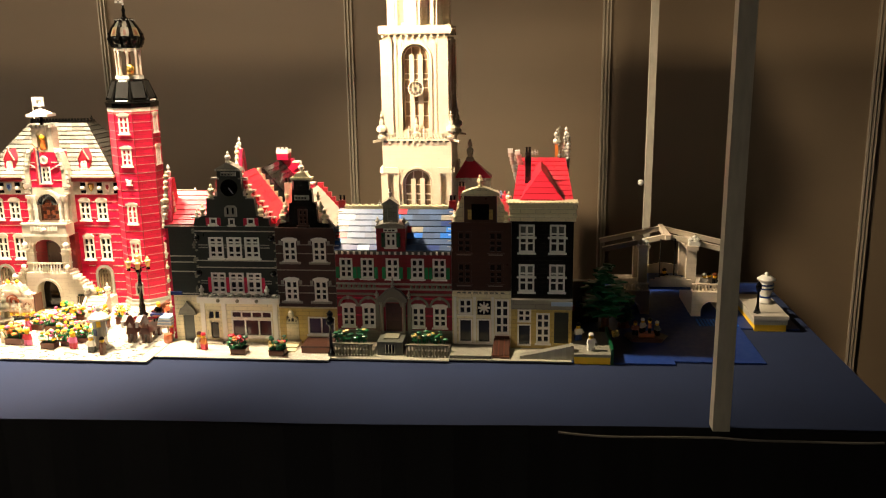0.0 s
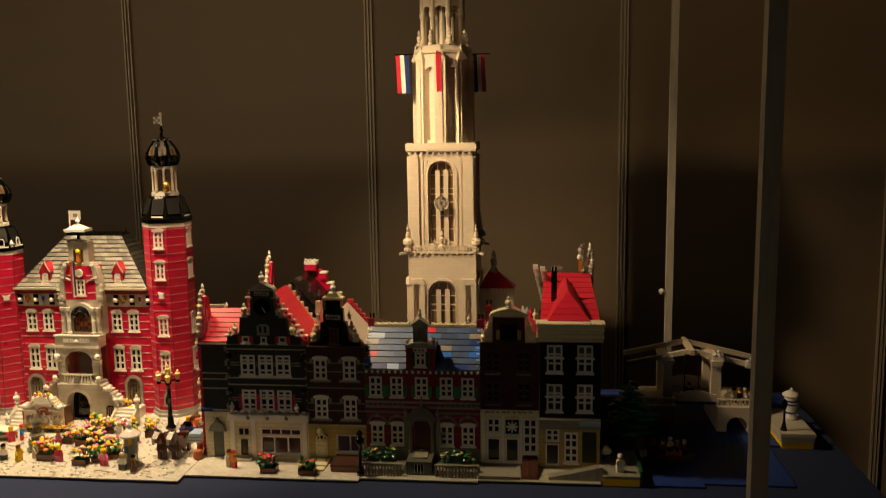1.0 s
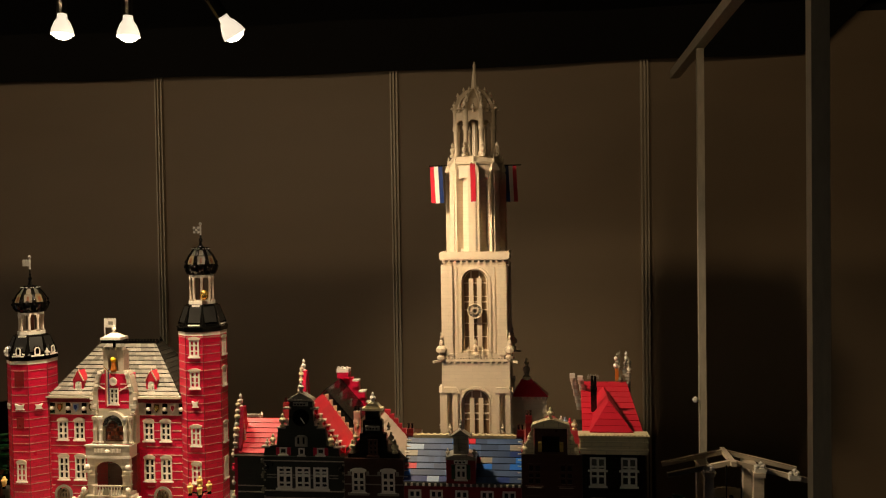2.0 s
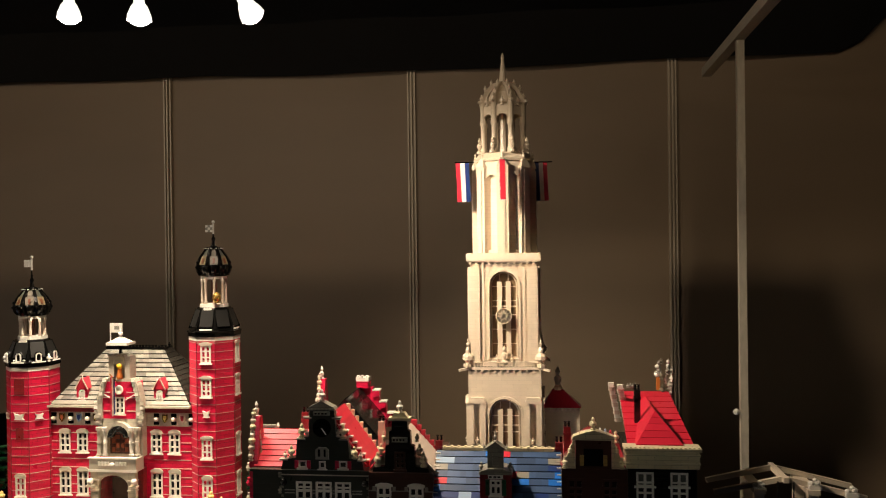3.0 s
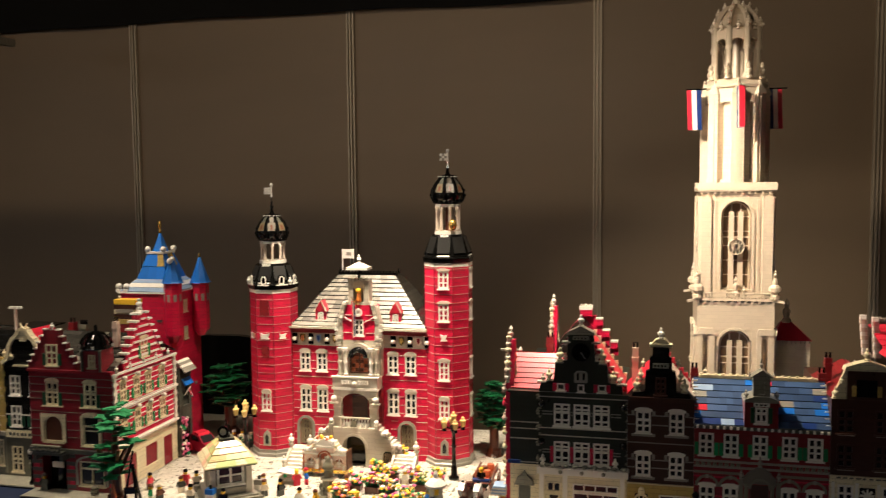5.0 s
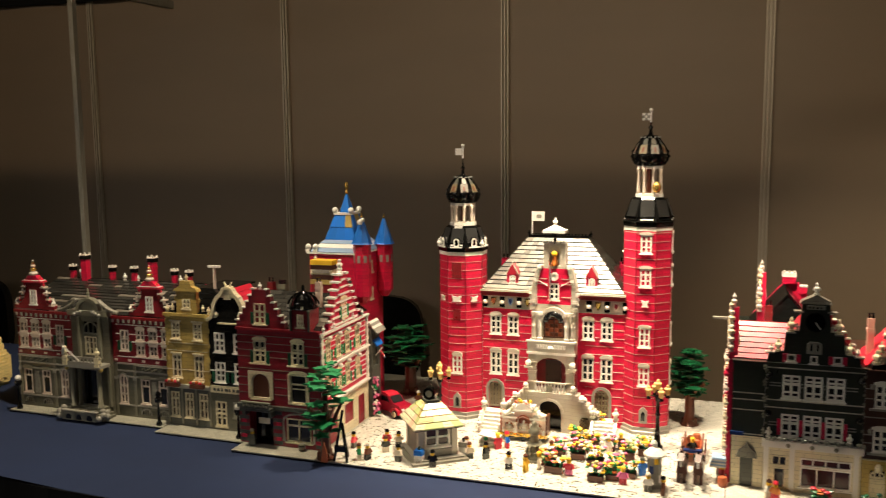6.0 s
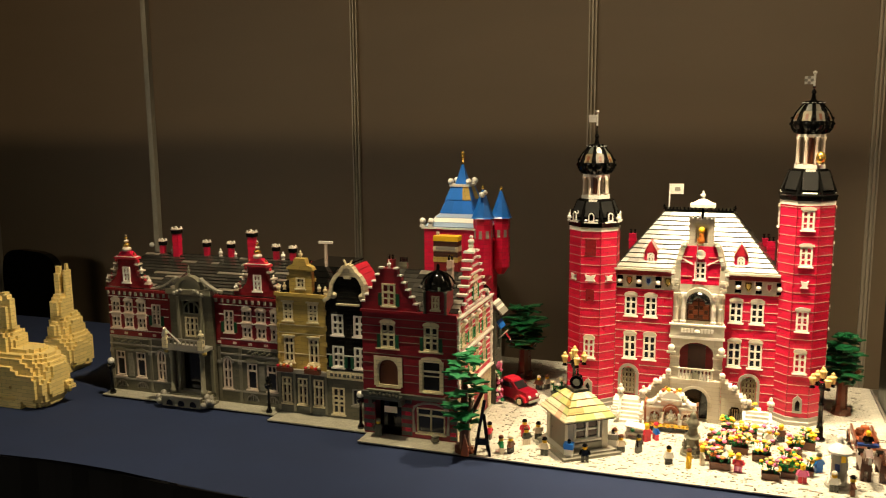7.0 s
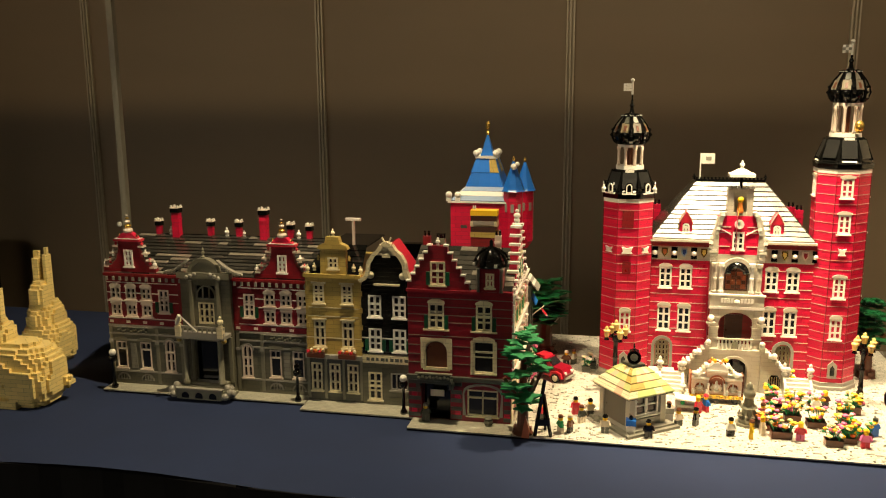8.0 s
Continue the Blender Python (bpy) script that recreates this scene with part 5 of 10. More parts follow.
for x in (-1.302, -1.136):
    finial(th, x, 2.18, zr + 0.003, BLACK_SMOOTH, 0.7, VASE, "ridge_knob")
for i in range(19):
    box_part(th, fr(0, 0), "ridge_crest", BLACK_SMOOTH, -1.299 + i * 0.0088, -1.295 + i * 0.0088, 2.161, 2.166, zr + 0.006, zr + 0.011)
for x in (-1.323, -1.118):
    dwn = window(th, fr(0, 2.082), x, 1.192, 0.017, 0.026, 2, 2, arch=True)
    wall(th, fr(0, 2.082), x - 0.0145, x + 0.0145, 1.186, 1.220, [dwn], RED, 0.05, "dormer", "red dormer")
    m = MB(fr(x, 2.082))
    m.prism([(-0.0165, 1.2203), (0.0165, 1.2203), (0.012, 1.231), (0.005, 1.240), (0.0, 1.247), (-0.005, 1.240), (-0.012, 1.231)], -0.002, 0.05)
    part("dormer_roof", m, RED_ROOF, th)
    for s_ in (-1, 1):
        part("dormer_edge", MB(fr(x, 2.082)).beam((s_ * 0.0165, -0.003, 1.2203), (s_ * 0.003, -0.003, 1.2450), 0.003, 0.0022), BAND, th)
    finial(th, x, 2.085, 1.245, BAND, 0.35)
for x, y, z in ((-1.385, 2.25, 1.17), (-1.060, 2.25, 1.17), (-1.05, 2.2, 1.17)):
    chimney(th, x, y, z, 0.07, RED, 0.018)
fl = part("flag_pole", MB().lathe([(0.0018, 0), (0.0018, 0.068)], (-1.290, 2.165, zr), 8), WHITE, th)
part("flag", MB().box(-1.288, -1.257, 2.164, 2.166, zr + 0.043, zr + 0.068), WHITE, fl, "small white flag")
part("flag", MB().box(-1.278, -1.265, 2.1632, 2.1638, zr + 0.051, zr + 0.060), GREY_SMOOTH, fl)
# centre bay of pale stone
YC = 2.052
FC = fr(0, YC)
c0, c1, cc = -1.265, -1.149, -1.207
wall(th, FC, c0, c1, 1.058, 1.152, [(cc - 0.026, cc + 0.026, 1.066, 1.132)], STONE, 0.03, "centre_bay", "pale stone centre bay")
window(th, fr(0, YC + 0.001), cc, 1.066, 0.052, 0.076, 2, 1, WOOD_BROWN, arch=True, sill=False, pane=TERRACOTTA, transom=0.62)
for s in (-1, 1):
    for k in range(2):
        for z in (1.071, 1.082, 1.093):
            part("door_panel", MB(fr(cc + s * (0.006 + 0.011 * k), YC)).box(-0.004, 0.004, -0.0005, 0.0035, z, z + 0.008), (TERRACOTTA, WOOD_BROWN)[(k + round(z * 1000)) % 2], th)
    for u in (0.034, 0.050):
        part("column", MB().lathe([(0.007, 0), (0.007, 0.004), (0.0048, 0.0045), (0.0048, 0.030), (0.0058, 0.0305), (0.0058, 0.036), (0.0048, 0.0365), (0.0045, 0.062), (0.0075, 0.0625), (0.0075, 0.070)], (cc + s * u, YC - 0.010, 1.063), 10), (STONE_SMOOTH, WHITE)[u < 0.04], th)
    for k in range(5):
        part("stone", MB(FC).box(cc + s * 0.054 - 0.007, cc + s * 0.054 + 0.007, -0.006 - 0.002 * (k % 2), -0.0002, 1.136 + 0.0062 * k, 1.1405 + 0.0062 * k), (WHITE, STONE_SMOOTH)[k % 2], th)
smooth(part("canopy", arch_band(MB(FC), cc, 0.014, 0.027, 1.108, -0.0125, 0.002, 14), BLACK_SMOOTH, th, "glossy black curved door canopy"))
part("arch", arch_band(MB(FC), cc, 0.0272, 0.036, 1.110, -0.012, 0.0), STONE_SMOOTH, th)
wall(th, FC, c0 + 0.012, c1 - 0.012, 1.1523, 1.243, [(cc - 0.013, cc + 0.013, 1.164, 1.206)], RED, 0.03, "centre_gable", "red centre gable with stone edges")
window(th, FC, cc, 1.164, 0.026, 0.042, 2, 3, WHITE, transom=0)
for z in (1.170, 1.203, 1.216):
    for s in (-1, 1):
        part("gable_band", MB(FC).box(*sorted((cc + s * 0.018, cc + s * 0.044)), -0.0012, 0.0, z, z + 0.0022), BAND, th)
part("round_light", MB(Matrix.Translation((cc, YC - 0.002, 1.224)) @ Matrix.Rotation(math.pi / 2, 4, "X")).lathe([(0.011, 0), (0.011, 0.003), (0.006, 0.003), (0.006, 0.001)], (0, 0, 0), 14), WHITE, th)
for s in (-1, 1):
    part("gable_rail", MB(FC).beam((cc + s * 0.043, -0.002, 1.214), (cc + s * 0.016, -0.002, 1.199), 0.0025, 0.0025), WHITE, th)
    gable(th, fr(cc, YC - 0.001), [(s * 0.051 - 0.008, 1.1525), (s * 0.051 + 0.008, 1.1525), (s * 0.051 + 0.007, 1.200), (s * 0.042 + 0.007, 1.236), (s * 0.034 + 0.006, 1.252), (s * 0.034 - 0.006, 1.252), (s * 0.042 - 0.006, 1.236), (s * 0.051 - 0.006, 1.200)], -0.004, 0.02, STONE, "scroll", "carved stone scroll")
    for i in range(9):
        u = 0.060 - 0.0028 * i if i > 3 else 0.060
        part("scroll_stone", MB(FC).box(cc + s * u - 0.0045, cc + s * u + 0.0045, -0.007, -0.0005, 1.154 + 0.0112 * i, 1.1615 + 0.0112 * i, 0.0008), (STONE_SMOOTH, GREY_SMOOTH, WHITE)[i % 3], th)
wall(th, FC, cc - 0.028, cc + 0.028, 1.2433, 1.306, [(cc - 0.014, cc + 0.014, 1.250, 1.286)], STONE, 0.03, "niche", "stone niche", 0.014)
part("niche_arch", spandrel(MB(FC), cc, 0.014, 0.016, 1.2862, 1.3055, -0.002, 0.008), STONE_SMOOTH, th)
smooth(part("niche_figure", MB().lathe([(0.007, 0), (0.008, 0.006), (0.005, 0.018), (0.006, 0.022), (0.004, 0.026)], (cc, YC + 0.002, 1.250), 10), ORANGE, th, "plain orange ornament in the niche"))
smooth(part("niche_ball", MB().ball((cc, YC + 0.001, 1.281), 0.0075, 9), YELLOW, th, "yellow ball"))
for i in range(6):
    part("crenel", MB(FC).box(cc - 0.029 + 0.0105 * i, cc - 0.023 + 0.0105 * i, -0.003, 0.012, 1.3062, 1.3125), (STONE_SMOOTH, WHITE)[i in (0, 5)], th)
part("cap_stem", MB().box(cc - 0.003, cc + 0.003, YC + 0.006, YC + 0.012, 1.3064, 1.334), BLACK_SMOOTH, th)
part("cap", MB().box(cc - 0.028, cc + 0.028, YC - 0.012, YC + 0.03, 1.334, 1.341), WHITE, th, "white stone cap over the niche")
part("cap_top", MB().pyramid(cc - 0.024, cc + 0.024, YC - 0.006, YC + 0.024, 1.3412, 1.351, cc - 0.008, cc + 0.008, YC + 0.004, YC + 0.014), WHITE, th)
finial(th, cc, YC + 0.009, 1.351, WHITE, 1.05, VASE)
fp = part("flag_pole", MB().beam((cc - 0.004, YC - 0.002, 1.242), (cc - 0.008, YC - 0.034, 1.268), 0.0018, 0.0018), GOLD, th)
for k, mt in enumerate((RED_ROOF, WHITE, NAVY)):
    part("flag", MB().box(cc - 0.0086 + k * 0.0006, cc - 0.0080 + k * 0.0006, YC - 0.030 + k * 0.007, YC - 0.0232 + k * 0.007, 1.158 + 0.004 * k, 1.258), mt, fp)
# upper balcony, porch, landing
YB = 2.012
bal = part("balcony", MB().box(c0 - 0.002, c1 + 0.002, YB, YC, 1.030, 1.040), STONE_SMOOTH, th, "stone balcony")
part("parapet", MB().box(c0 - 0.002, c1 + 0.002, YB, YB + 0.005, 1.040, 1.062), STONE_SMOOTH, bal)
part("parapet", MB().box(c0 - 0.002, c0 + 0.003, YB + 0.005, YC, 1.040, 1.062), STONE_SMOOTH, bal)
part("parapet", MB().box(c1 - 0.003, c1 + 0.002, YB + 0.005, YC, 1.040, 1.062), STONE_SMOOTH, bal)
part("handrail", MB().box(c0 - 0.005, c1 + 0.005, YB - 0.002, YB + 0.007, 1.062, 1.0655), WHITE, bal)
part("lower_moulding", MB().box(c0 - 0.004, c1 + 0.004, YB - 0.001, YB + 0.004, 1.0305, 1.0365), WHITE, bal)
for i in range(10):
    if i not in (4, 5):
        part("lettering_bar", MB().box(cc - 0.036 + i * 0.0074, cc - 0.0305 + i * 0.0074, YB - 0.0022, YB - 0.0002, 1.046, 1.056), WHITE, bal)
part("crest", MB().lathe([(0.007, 0), (0.006, 0.004), (0.002, 0.006)], (cc, YB - 0.002, 1.048), 8), WHITE, bal)
box_part(th, fr(0, 0), "porch_back", DARK_RED, c0, c1, YC, YC + 0.02, 0.925, 1.0298)
part("door", MB().box(cc - 0.020, cc + 0.020, YC - 0.004, YC - 0.0002, 0.938, 1.008), BROWN, th, "dark wooden porch door")
part("arch", spandrel(MB(fr(0, YB + 0.002)), cc, 0.038, 0.026, 0.996, 1.0298, 0.0, 0.008, 12), STONE_SMOOTH, th)
for s in (-1, 1):
    part("pier", MB().box(cc + s * 0.048 - 0.010, cc + s * 0.048 + 0.010, YB + 0.002, YB + 0.014, 0.9362, 1.0298), STONE, th, "stone porch pier")
    for z in (0.958, 0.984, 1.008):
        part("pier_ring", MB().box(cc + s * 0.048 - 0.0115, cc + s * 0.048 + 0.0115, YB + 0.0005, YB + 0.015, z, z + 0.003), STONE_SMOOTH, th)
    smooth(part("vase", MB().ball((cc + s * 0.056, YB - 0.003, 1.008), 0.008), WHITE, th))
    part("vase_foot", MB().box(cc + s * 0.056 - 0.010, cc + s * 0.056 + 0.010, YB - 0.010, YB + 0.004, 0.995, 0.999), STONE_SMOOTH, th)
lb = part("landing", MB().box(c0, c1, YB - 0.012, YC, 0.926, 0.936), STONE_SMOOTH, th, "stone landing")
part("handrail", MB().box(cc - 0.040, cc + 0.040, YB - 0.010, YB - 0.004, 0.9585, 0.9625), STONE_SMOOTH, lb)
for i in range(10):
    part("baluster", MB().lathe([(0.0022, 0), (0.0030, 0.008), (0.0018, 0.0225)], (cc - 0.036 + i * 0.008, YB - 0.007, 0.936), 6), WHITE, lb)
part("crest", MB().box(cc - 0.008, cc + 0.008, YB - 0.015, YB - 0.0105, 0.940, 0.956, 0.002), MID_GREY, lb)
m = MB(fr(0, YB - 0.012))
spandrel(m, cc, 0.030, 0.032, 0.886, 0.9258, 0.0, 0.03, 12)
for s in (-1, 1):
    m.box(*sorted((cc + s * 0.030, cc + s * 0.0575)), 0, 0.03, G, 0.9258)
part("basement", m.weld(), STONE, th, "stone basement with arched door")
part("arch_moulding", arch_band(MB(fr(0, YB - 0.012)), cc, 0.030, 0.036, 0.886, -0.003, 0.0, 12), STONE_SMOOTH, th)
box_part(th, fr(0, 0), "basement_door", BLACK_SMOOTH, cc - 0.032, cc + 0.032, YB + 0.016, YB + 0.02, G, 0.922)
# sloping stair walls on both sides of the arch, with coping, balls and a barred light
for s in (-1, 1):
    u = lambda d: cc + s * d
    prof = [(u(0.058), G), (u(0.122), G), (u(0.122), 0.884), (u(0.058), 0.944)]
    part("stair_wall", MB(fr(0, YB - 0.016)).prism(prof if s > 0 else prof[::-1], 0, 0.030), STONE, th, "sloping stone stair wall")
    for k in range(8):
        part("coping", MB().box(*sorted((u(0.058 + 0.008 * k), u(0.066 + 0.008 * k))), YB - 0.020, YB + 0.016, 0.9375 - 0.0075 * k, 0.9440 - 0.0075 * k), (STONE_SMOOTH, WHITE)[k % 3 == 2], th)
    for d, z in ((0.060, 0.950), (0.088, 0.924), (0.120, 0.893)):
        part("ball_foot", MB().box(u(d) - 0.006, u(d) + 0.006, YB - 0.020, YB - 0.006, z - 0.008, z - 0.003), STONE_SMOOTH, th)
        smooth(part("stair_ball", MB().ball((u(d), YB - 0.013, z + 0.003), 0.0068), WHITE, th))
    part("grille", MB(Matrix.Translation((u(0.090), YB - 0.0165, 0.852))).prism([(-0.013, 0), (0.013, 0), (0.013, 0.020), (0.007, 0.030), (-0.007, 0.030), (-0.013, 0.020)], -0.001, 0.003), BLACK_SMOOTH, th)
    for k in range(5):
        part("bar", MB().box(u(0.090) - 0.0105 + k * 0.0052 - 0.0009, u(0.090) - 0.0105 + k * 0.0052 + 0.0009, YB - 0.019, YB - 0.0176, 0.852, 0.878), TAN_PANE, th)

# white flights of steps in front of both wings
for xa, xb in ((-1.377, -1.319), (-1.100, -1.038)):
    for k in range(6):
        part("step", MB().box(xa + 0.006, xb - 0.006, 1.944 + 0.0085 * k, 1.9955, G + 0.0072 * k, G + 0.0072 * (k + 1) - 0.0006), WHITE, th)
    for x in (xa, xb - 0.006):
        part("stair_wall", MB().add([(x, 1.940, G), (x + 0.006, 1.940, G), (x + 0.006, 1.9955, G), (x, 1.9955, G), (x, 1.940, G + 0.012), (x + 0.006, 1.940, G + 0.012), (x + 0.006, 1.9955, G + 0.052), (x, 1.9955, G + 0.052)], [(3, 2, 1, 0), (4, 5, 6, 7), (0, 1, 5, 4), (1, 2, 6, 5), (2, 3, 7, 6), (3, 0, 4, 7)]), STONE_SMOOTH, th)
        finial(th, x + 0.003, 1.943, G + 0.012, WHITE, 1.3, VASE, "ornament")
        finial(th, x + 0.003, 1.990, G + 0.050, WHITE, 1.5, VASE, "ornament")

OCT = math.pi / 8


def tower(cx, cy, apo, ztop, wins, zs):
    """An octagonal tower with white bands, windows, a black roof, a lantern and an onion dome."""
    R = apo / math.cos(OCT)
    t = part("tower", MB().lathe([(R, 0), (R, ztop - G - 0.010)], (cx, cy, G), 8, OCT), RED, th, "red octagonal tower with white bands")
    part("foot", MB().lathe([(R + 0.006, 0), (R + 0.006, 0.008), (R + 0.003, 0.010), (R + 0.003, 0.018), (R + 0.0002, 0.019)], (cx, cy, G), 8, OCT), GREY_SMOOTH, t)
    for z in [G + 0.030 + 0.0215 * i for i in range(30)]:
        if z < ztop - 0.015:
            part("string_course", MB().lathe([(R + 0.0009, 0), (R + 0.0009, 0.0012)], (cx, cy, z), 8, OCT), PINK_BAND, t)
    for k in range(8):
        a = OCT + k * math.pi / 4
        part("corner_strip", MB().beam((cx + (R + 0.0004) * math.cos(a), cy + (R + 0.0004) * math.sin(a), G + 0.02), (cx + (R + 0.0004) * math.cos(a), cy + (R + 0.0004) * math.sin(a), ztop - 0.012), 0.0012, 0.0012), DARK_RED, t)
    for face, z, w, h, kind in wins:
        a = {"front": 0, "east": 90, "west": -90, "se": 45, "sw": -45}[face]
        M = Matrix.Translation((cx, cy, 0)) @ Matrix.Rotation(radians(a), 4, "Z") @ Matrix.Translation((0, -apo - 0.0012, 0))
        if kind == "win":
            window(th, M, 0, z, w, h, 2, 3, WHITE, head=True, transom=0, hmat=STONE_SMOOTH)
        elif kind == "arch":
            window(th, M, 0, z, w, h - 0.004, 2, 3, WHITE, head="shell", transom=0, hmat=STONE_SMOOTH)
        elif kind == "shield":
            part("relief", MB(M).prism([(-w / 2, z), (w / 2, z), (w / 2 - 0.004, z + 0.005), (w / 2, z + h), (0, z + h * 0.8), (-w / 2, z + h), (-w / 2 + 0.004, z + 0.005)], -0.004, 0.001), WHITE, t)
        elif kind == "hatch":
            # flat dark red patch stands for the shade of a recess
            part("hatch", MB(M).box(-w / 2, w / 2, -0.001, 0.001, z, z + h), DARK_RED, t)
        elif kind == "niche":
            part("niche", MB(M).prism([(-w / 2 - 0.005, z - 0.006), (w / 2 + 0.005, z - 0.006), (w / 2 + 0.005, z + h), (0, z + h + 0.010), (-w / 2 - 0.005, z + h)], -0.004, 0.001), GREY_SMOOTH, t)
            part("niche_hole", MB(M).prism([(-w / 2, z), (w / 2, z), (w / 2, z + h * 0.7), (0, z + h), (-w / 2, z + h * 0.7)], -0.0046, -0.0042), BLACK_SMOOTH, t)
    part("collar", MB().lathe([(R + 0.001, 0), (R + 0.001, 0.010)], (cx, cy, ztop - 0.010), 8, OCT), WHITE, t)
    z = zs
    roof = part("tower_roof", MB().lathe([(R + 0.003, z[0]), (R + 0.004, z[0] + 0.010), (R + 0.001, z[0] + 0.014), (R - 0.002, z[0] + 0.018), (R * 0.72, z[1] - 0.006), (R * 0.64, z[1])], (cx, cy, 0), 8, OCT), BLACK_SMOOTH, th, "glossy black tower roof")
    rim = MB().lathe([(R + 0.0052, z[0] + 0.0102), (R + 0.0052, z[0] + 0.0125), (R - 0.004, z[0] + 0.0150)], (cx, cy, 0), 8, OCT)
    part("roof_rim", rim, BLACK_SMOOTH, roof)
    for k in range(8):
        Mk = Matrix.Translation((cx, cy, 0)) @ Matrix.Rotation(k * math.pi / 4, 4, "Z")
        ra, rb, za, zb = R * 0.905, R * 0.665, z[0] + 0.024, z[1] - 0.006
        part("roof_plate", MB(Mk).beam((ra, 0, za), (rb, 0, zb), R * 0.52, 0.003), ROOF_PLATE, roof)
        part("roof_plate", MB(Mk).beam((ra * 1.025, 0, za - 0.0085), (ra * 1.01, 0, za - 0.005), R * 0.50, 0.003), (WHITE, BLACK_SMOOTH)[k % 2], roof)
        part("hip_rib", MB(Mk @ Matrix.Rotation(OCT, 4, "Z")).beam((R * 0.99, 0, z[0] + 0.018), (R * 0.69, 0, z[1] - 0.004), 0.005, 0.005), BLACK_SMOOTH, roof)
    part("roof_light", MB().box(cx - 0.010, cx + 0.010, cy - R * 0.70, cy - R * 0.55, z[1] - 0.006, z[1] - 0.001), WHITE, roof)
    lan = part("lantern", MB().lathe([(R * 0.56, z[1]), (R * 0.56, z[1] + 0.008), (R * 0.05, z[1] + 0.009), (R * 0.05, z[2] - 0.008), (R * 0.52, z[2] - 0.006), (R * 0.52, z[2])], (cx, cy, 0), 8, OCT), WHITE, th, "white open lantern")
    for k in range(8):
        a = OCT + k * math.pi / 4
        smooth(part("column", MB().lathe([(0.0050, z[1] + 0.008), (0.0034, z[1] + 0.014), (0.0032, z[2] - 0.016), (0.0054, z[2] - 0.006)], (cx + R * 0.46 * math.cos(a), cy + R * 0.46 * math.sin(a), 0), 8), BAND, lan))
    # added core: its brown stands for the dark between the open columns
    part("lantern_core", MB().lathe([(R * 0.12, z[1] + 0.0095), (R * 0.12, z[2] - 0.0085)], (cx, cy, 0), 8), WOOD_BROWN, lan, "thin brown core for the dark seen between the columns")
    hh = z[3] - z[2]
    prof = [(R * 0.54, 0), (R * 0.56, 0.03), (R * 0.52, 0.06), (R * 0.64, 0.13), (R * 0.72, 0.24), (R * 0.71, 0.38), (R * 0.63, 0.52), (R * 0.51, 0.66), (R * 0.37, 0.79), (R * 0.25, 0.89), (R * 0.16, 0.96), (R * 0.12, 1.0)]
    seg = 48
    vs = [(cx + r_ * (0.79 + 0.13 * abs(math.sin(4 * math.tau * i / seg))) * math.cos(math.tau * i / seg), cy + r_ * (0.79 + 0.13 * abs(math.sin(4 * math.tau * i / seg))) * math.sin(math.tau * i / seg), z[2] + hh * k_) for r_, k_ in prof for i in range(seg)]
    on = smooth(part("onion_dome", MB().add(vs, [(k * seg + i, k * seg + (i + 1) % seg, (k + 1) * seg + (i + 1) % seg, (k + 1) * seg + i) for k in range(len(prof) - 1) for i in range(seg)]), BLACK_SMOOTH, th, "glossy black ribbed onion dome"))
    for k in range(8):
        Mk = Matrix.Translation((cx, cy, 0)) @ Matrix.Rotation(k * math.pi / 4, 4, "Z")
        arc = [(0.55, 0.06), (0.66, 0.16), (0.70, 0.30), (0.655, 0.46), (0.54, 0.64), (0.38, 0.80), (0.23, 0.94)]
        for (ra, ka), (rb, kb) in zip(arc, arc[1:]):
            part("dome_rib", MB(Mk).beam((R * ra, 0, z[2] + ka * hh), (R * rb, 0, z[2] + kb * hh), 0.0075, 0.006), BLACK_SMOOTH, on)
        for ra, ka in ((0.73, 0.30), (0.69, 0.46), (0.36, 0.90)):
            smooth(part("dome_knob", MB(Mk).ball((R * ra, 0, z[2] + ka * hh), 0.0036, 7), BLACK_SMOOTH, on))
        # white plates stand in for highlights on the glossy dome
        part("glint_plate", MB(Mk).box(R * 0.30, R * 0.40, -0.004, 0.004, z[2] + 0.90 * hh, z[2] + 0.925 * hh), WHITE, on)
        Mk = Matrix.Translation((cx, cy, 0)) @ Matrix.Rotation(k * math.pi / 4 + OCT, 4, "Z")
        part("dome_plate", MB(Mk).beam((R * 0.62, 0, z[2] + 0.38 * hh), (R * 0.465, 0, z[2] + 0.66 * hh), 0.019, 0.004), (TILE_GREY, DOOR_LATTICE)[k % 2], on)
        part("dome_plate", MB(Mk).beam((R * 0.465, 0, z[2] + 0.665 * hh), (R * 0.27, 0, z[2] + 0.86 * hh), 0.011, 0.004), (TILE_GREY, DARK_GREY)[k % 2], on)
        part("dome_panel", MB(Mk).beam((R * 0.618, 0, z[2] + 0.42 * hh), (R * 0.52, 0, z[2] + 0.58 * hh), 0.006, 0.005), WOOD_BROWN, on)
        smooth(part("dome_knob", MB(Mk).ball((R * 0.56, 0, z[2] + 0.07 * hh), 0.0040, 7), BLACK_SMOOTH, on))
    sp = part("spire", MB().lathe([(0.006, z[3]), (0.0035, z[3] + 0.012), (0.006, z[3] + 0.016), (0.0018, z[3] + 0.024), (0.0034, z[3] + 0.027), (0.0016, z[3] + 0.031), (0.0016, z[4] - 0.030)], (cx, cy, 0), 8), BLACK_SMOOTH, th)
    smooth(part("ball", MB().ball((cx, cy, z[4] - 0.003), 0.0045), WHITE, sp))
    part("vane_pole", MB().lathe([(0.0024, 0), (0.0024, 0.030)], (cx, cy, z[4] - 0.036), 8), WHITE, sp)
